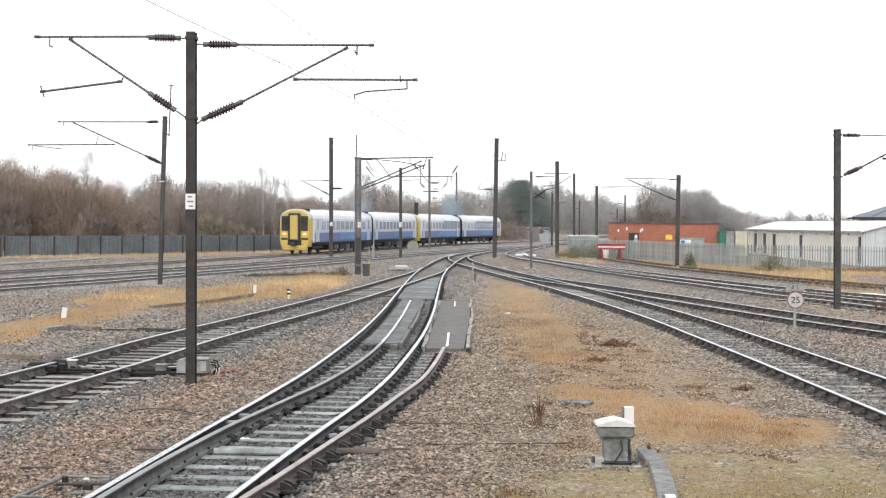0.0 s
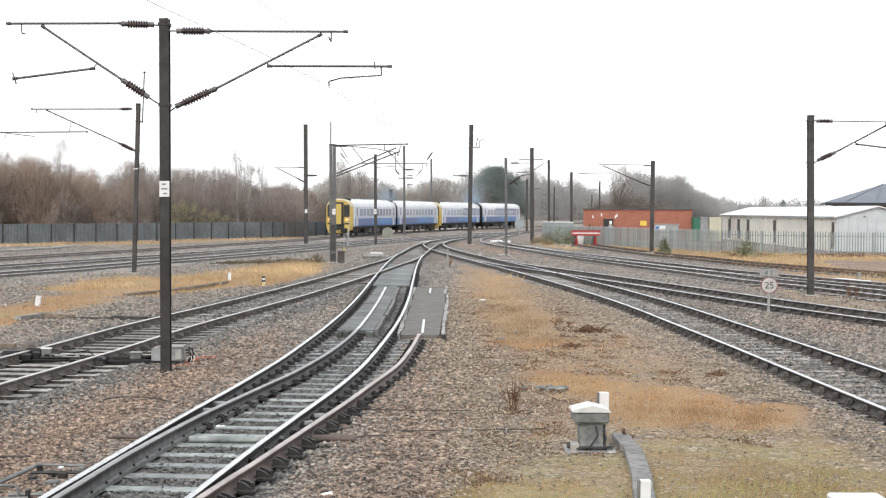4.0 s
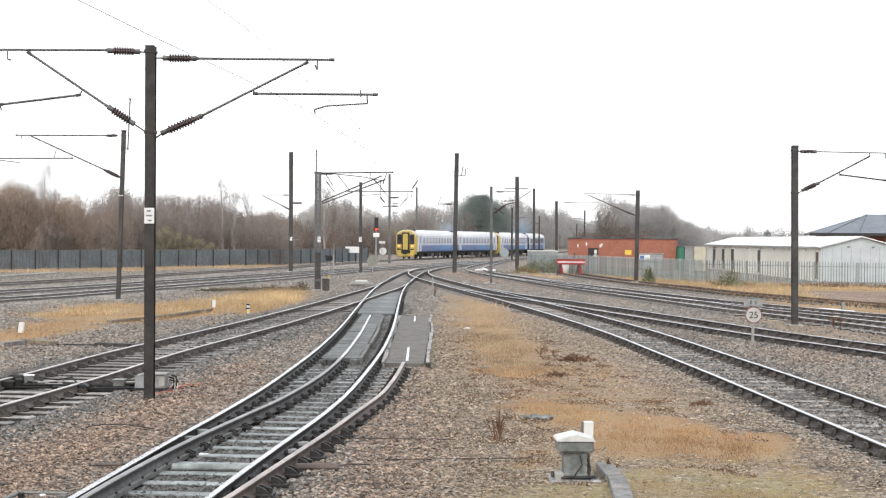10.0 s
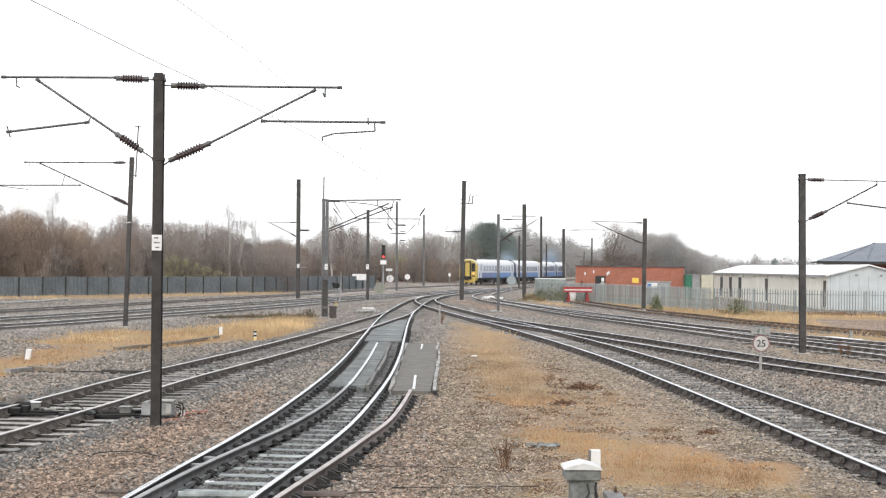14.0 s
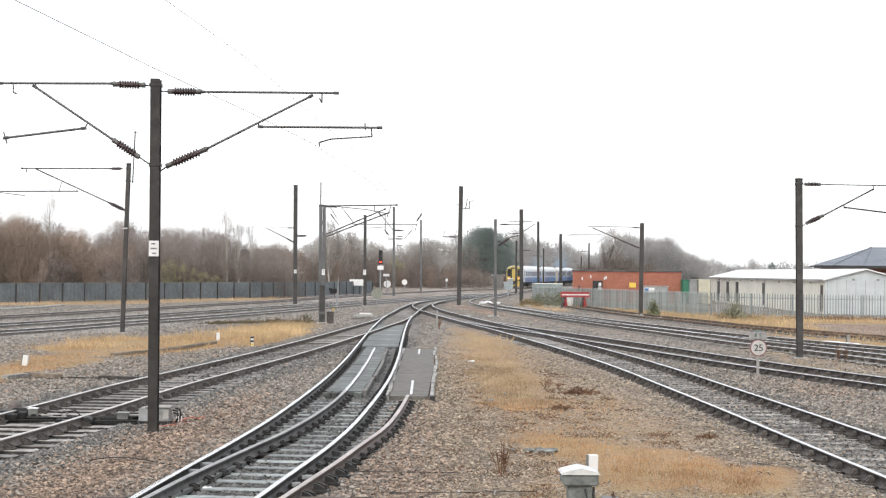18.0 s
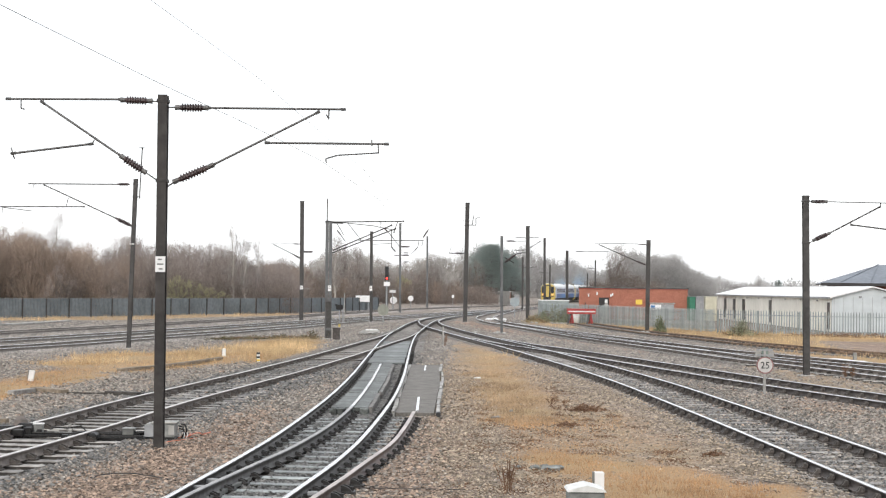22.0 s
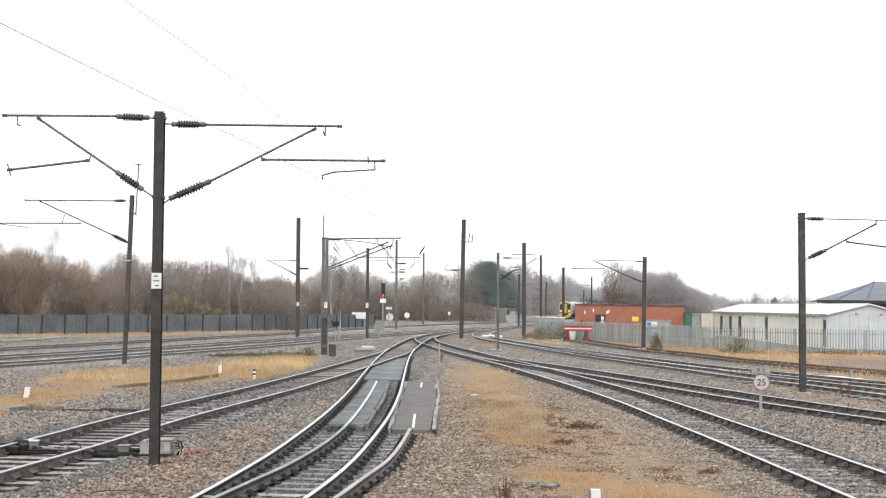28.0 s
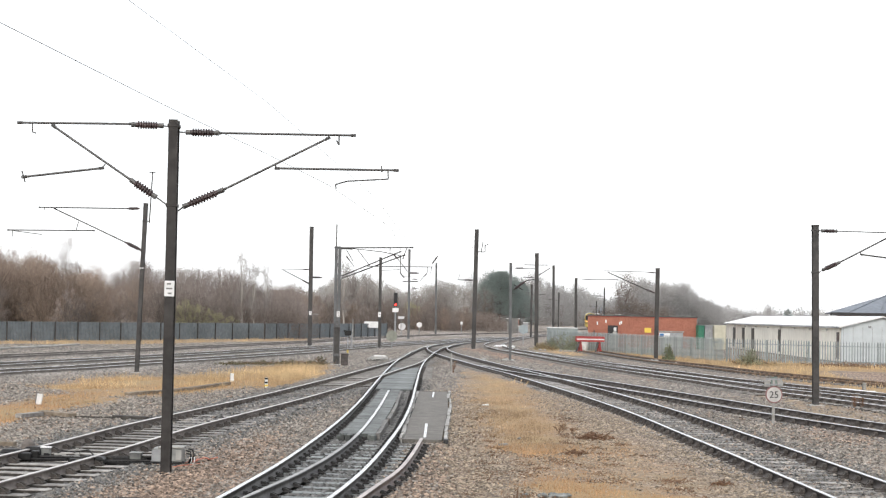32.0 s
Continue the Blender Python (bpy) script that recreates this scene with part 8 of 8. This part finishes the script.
# ---- loose stones and grass, countless ----
def scatter_stones():
    rng = np.random.default_rng(11)
    k = 360000
    y = 11.5 + 42 * rng.uniform(0, 1, k) ** 1.55
    x = (rng.uniform(-0.34, 0.33, k)) * y
    grass, rust = masks(x, y)
    damp = damp_mask(x, y)
    keep = rng.uniform(0, 1, k) > np.clip((grass - 0.36) * 2.5, 0, 0.985)
    # leave rail and sleeper tops clear
    for line in (T_MAIN, T_LEFT, T_RIGHT, B_LINE, D_LINE, C_LINE):
        cx = np.interp(y, [p[1] for p in line], [p[0] for p in line])
        offs = (0.0,) if line in (B_LINE, C_LINE, D_LINE) else ((-0.75,) if line is T_MAIN else (-0.75, 0.75))
        for o in offs:
            keep &= ~((np.abs(x - cx - o) < 0.13) & (y > line[0][1]) & (y < line[-1][1]))
    for line, gap, left, right in ((T_MAIN, 0.085, -0.7, 1.4), (T_LEFT, 0.12, -0.7, 1.28), (T_RIGHT, 0.05, -0.62, 0.75)):
        pitch = 0.68
        sx, sy, sh = smooth_curve(line, pitch)
        near = np.interp(y, sy, np.arange(len(sy)))
        away = np.abs(near - np.round(near)) * pitch
        cx = np.interp(y, sy, sx)
        keep &= ~((away < gap) & (x - cx > left) & (x - cx < right) & (rng.uniform(0, 1, k) < (0.62 if line is T_MAIN else 0.8 if line is T_LEFT else 0.5)))
    cx = np.interp(y, [p[1] for p in T_LEFT], [p[0] for p in T_LEFT])
    keep &= ~((np.abs(x - cx) < 0.65) & (rng.uniform(0, 1, k) < 0.4))
    x, y, rust, damp = x[keep], y[keep], rust[keep], damp[keep]
    k = len(x)
    oct_v = np.array([(1, 0, -0.3), (-1, 0, -0.3), (0, 1, -0.3), (0, -1, -0.3), (0, 0, 1)], float)
    oct_f = np.array([(0, 2, 4), (2, 1, 4), (1, 3, 4), (3, 0, 4)])
    size = rng.uniform(0.009, 0.034, k) * np.where((x > 0.6) & (x < 5.6), 0.72, 0.95) * np.clip(0.7 + (y - 12) / 38, 0.7, 1.3)
    size = size * np.where(damp > 0.6, 1.3, 1.0)
    shape = oct_v[None] * np.array([1.25, 1.0, 0.8]) * (size[:, None, None] * rng.uniform(0.6, 1.3, (k, 5, 1)) * np.array([1.25, 1.0, 0.75]))
    shape += rng.normal(0, 0.22, (k, 5, 3)) * size[:, None, None]
    a = rng.uniform(0, 6.28, k)
    ca, sa = np.cos(a)[:, None], np.sin(a)[:, None]
    v = np.stack([shape[..., 0] * ca - shape[..., 1] * sa + x[:, None], shape[..., 0] * sa + shape[..., 1] * ca + y[:, None], shape[..., 2] + (rng.uniform(-0.02, 0.02, k) - 0.75 * bed_depth(x, y))[:, None]], -1)
    fine = (x > 0.5 + rng.normal(0, 0.3, k)) & (x < 5.7 + rng.normal(0, 0.3, k))
    kind = np.where(damp > rng.uniform(0.2, 0.9, k), 2, np.where(fine, 3, np.where(rust > rng.uniform(0, 1, k), 1, 0)))
    for i, (name, m, lab) in enumerate((("grey_ballast", STONE, "loose grey-brown ballast stones"), ("rusty_ballast", STONE_RED, "loose rust-stained ballast stones"), ("damp_ballast", STONE_DARK, "damp dark grey ballast stones"), ("fine_gravel", STONE_FINE, "fine brown gravel between the tracks"))):
        sel = kind == i
        vv = v[sel].reshape(-1, 3)
        ff = (oct_f[None] + 5 * np.arange(sel.sum())[:, None, None]).reshape(-1, 3)
        tagged(mesh_from(name, vv, ff, [m]), lab, "ballast", kind="stuff")


scatter_stones()


def scatter_far():
    """Coarser clods and pale stones between the tracks further off."""
    rng = np.random.default_rng(21)
    k = 60000
    y = 44 + 86 * rng.uniform(0, 1, k) ** 1.3
    x = rng.uniform(-0.30, 0.27, k) * y
    grass, rust = masks(x, y)
    keep = grass < 0.5
    for line in (T_MAIN, T_LEFT, T_RIGHT, T_RIGHT2, T_LOOP, T_LOOP2, T_SIDING[::-1], T_A, T_B, T_TRAIN):
        cx = np.interp(y, [p[1] for p in line], [p[0] for p in line])
        keep &= ~((np.abs(x - cx) < 0.95) & (y > line[0][1]) & (y < line[-1][1]))
    x, y, rust = x[keep], y[keep], rust[keep]
    k = len(x)
    r = rng.uniform(0.02, 0.05, k) * (0.7 + y / 130)
    cone = np.array([(1.5, 0, -0.4), (-0.8, 1.0, -0.4), (-0.8, -1.0, -0.4), (0, 0, 0.8)], float)
    v = cone[None] * (r[:, None, None] * rng.uniform(0.6, 1.4, (k, 4, 1))) + np.stack([x, y, np.full(k, -0.015)], 1)[:, None]
    pick = np.where(rust > rng.uniform(0.1, 0.9, k), 1, np.where(rng.uniform(0, 1, k) < 0.45, 2, 0))
    f = np.array([(0, 1, 3), (1, 2, 3), (2, 0, 3)])
    for i, (m, lab) in enumerate(((STONE_FAR, "coarse pale ballast between the far tracks"), (STONE_FAR_RED, "coarse rusty ballast between the far tracks"), (STONE_FAR_DARK, "coarse dark ballast between the far tracks"))):
        s = pick == i
        tagged(mesh_from("coarse_ballast", v[s].reshape(-1, 3), (f[None] + 4 * np.arange(s.sum())[:, None, None]).reshape(-1, 3), [m]), lab, "ballast", kind="stuff")


scatter_far()


def scatter_litter():
    """Dark dead leaves and tufts in loose clusters on the brown gravel."""
    rng = np.random.default_rng(31)
    cy = rng.uniform(13, 44, 260)
    cx = rng.uniform(0.03, 0.24, 260) * cy
    k = 13000
    c = rng.integers(0, 260, k)
    x, y = cx[c] + rng.normal(0, 0.14, k), cy[c] + rng.normal(0, 0.2, k)
    keep = np.ones(k, bool)
    for line in (T_MAIN, T_RIGHT):
        mid = np.interp(y, [p[1] for p in line], [p[0] for p in line])
        keep &= np.abs(x - mid) > 1.3
    keep &= masks(x, y)[0] < 0.72
    x, y = x[keep], y[keep]
    k = len(x)
    p = np.stack([x, y, np.full(k, -0.01)], 1)
    q = p + np.stack([rng.normal(0, 0.022, k), rng.normal(0, 0.022, k), rng.uniform(0.005, 0.03, k)], 1)
    v, f = segments_mesh(p, q, rng.uniform(0.005, 0.013, k), np.full(k, 0.003), 3)
    tagged(mesh_from("leaf_litter", v, f, [WEED]), "dark dead leaf litter on brown gravel", "litter", kind="stuff")


scatter_litter()


def scatter_grass():
    rng = np.random.default_rng(12)
    for name, count, yr, br, hr, material, lab, wr in (
            ("dry_grass", 140000, (11.5, 32), (-0.02, 0.33), (0.02, 0.075), GRASS, "short dry orange grass on gravel", 0.004),
            ("short_olive_grass", 100000, (11.0, 18.5), (-0.07, 0.33), (0.015, 0.05), GRASS_OLIVE, "short olive and yellow grass on gravel", 0.004),
            ("dry_grass_far", 120000, (30, 80), (0.0, 0.14), (0.03, 0.09), GRASS_KHAKI, "short dry khaki-brown grass between tracks", 0.007),
            ("dry_grass_left", 70000, (31, 60), (-0.36, -0.08), (0.03, 0.11), GRASS, "short dry orange-brown grass beside the track", 0.007),
            ("tall_straw_grass", 90000, (43, 84), (-0.27, -0.045), (0.05, 0.30), GRASS_PALE, "tall pale straw grass in a strip", 0.008),
            ("fence_side_grass", 40000, (90, 146), (-0.36, -0.06), (0.1, 0.35), GRASS_PALE, "straw grass along the fence", 0.016),
            ("yard_side_grass", 50000, (58, 128), (0.06, 0.35), (0.08, 0.35), GRASS_PALE, "straw grass along the siding", 0.014)):
        y = rng.uniform(*yr, count)
        x = rng.uniform(*br, count) * y
        grass, _ = masks(x, y)
        clump = np.clip(0.5 + 0.35 * np.sin(x * 5.1 + 1.3 * y) * np.sin(y * 3.3 - x * 2.2) + 0.4 * np.sin(x * 1.3 - 0.5 * y + 1) * np.sin(y * 0.61 + x * 0.7), 0, 1)
        keep = rng.uniform(0.15, 1, count) < np.clip(grass * 1.3 - 0.28, 0, 1) * (0.22 + 0.78 * clump)
        for line in (T_MAIN, T_LEFT, T_RIGHT, T_RIGHT2, T_LOOP, T_SIDING[::-1], T_A, T_B, T_TRAIN):
            cx = np.interp(y, [p[1] for p in line], [p[0] for p in line])
            keep &= ~((np.abs(x - cx) < 1.1) & (y > line[0][1]) & (y < line[-1][1]))
        x, y, clump = x[keep], y[keep], clump[keep]
        k = len(x)
        h = rng.uniform(*hr, k) * (0.5 + 0.7 * clump)
        if name == "dry_grass":
            h *= np.clip((y - 11) / 7, 0.35, 1)
        if name == "tall_straw_grass":
            h *= np.clip((y - 42) / 16, 0.3, 1.15)
        p = np.stack([x, y, np.full(k, -0.04)], 1)
        q = p + np.stack([rng.normal(0, 0.4, k) * h, rng.normal(0, 0.4, k) * h, h + 0.02], 1)
        w = wr * rng.uniform(0.6, 1.3, k)
        a = rng.uniform(0, 6.28, k)
        o = np.stack([np.cos(a) * w, np.sin(a) * w, np.zeros(k)], 1)
        o2 = np.stack([np.cos(a + 2.1) * w, np.sin(a + 2.1) * w, np.zeros(k)], 1)
        v = np.stack([p + o, p - o, p + o2, q], 1).reshape(-1, 3)
        f = (np.array([(0, 1, 3), (1, 2, 3), (2, 0, 3)])[None] + 4 * np.arange(k)[:, None, None]).reshape(-1, 3)
        tagged(mesh_from(name, v, f, [material]), lab, "grass", kind="stuff")


scatter_grass()


# ---- what moves ----
def motions():
    for k, (car, flip) in enumerate(COACHES):
        walk(car, [(t, coach_pose(k, t, flip)) for t in range(0, 33, 2)])


motions()
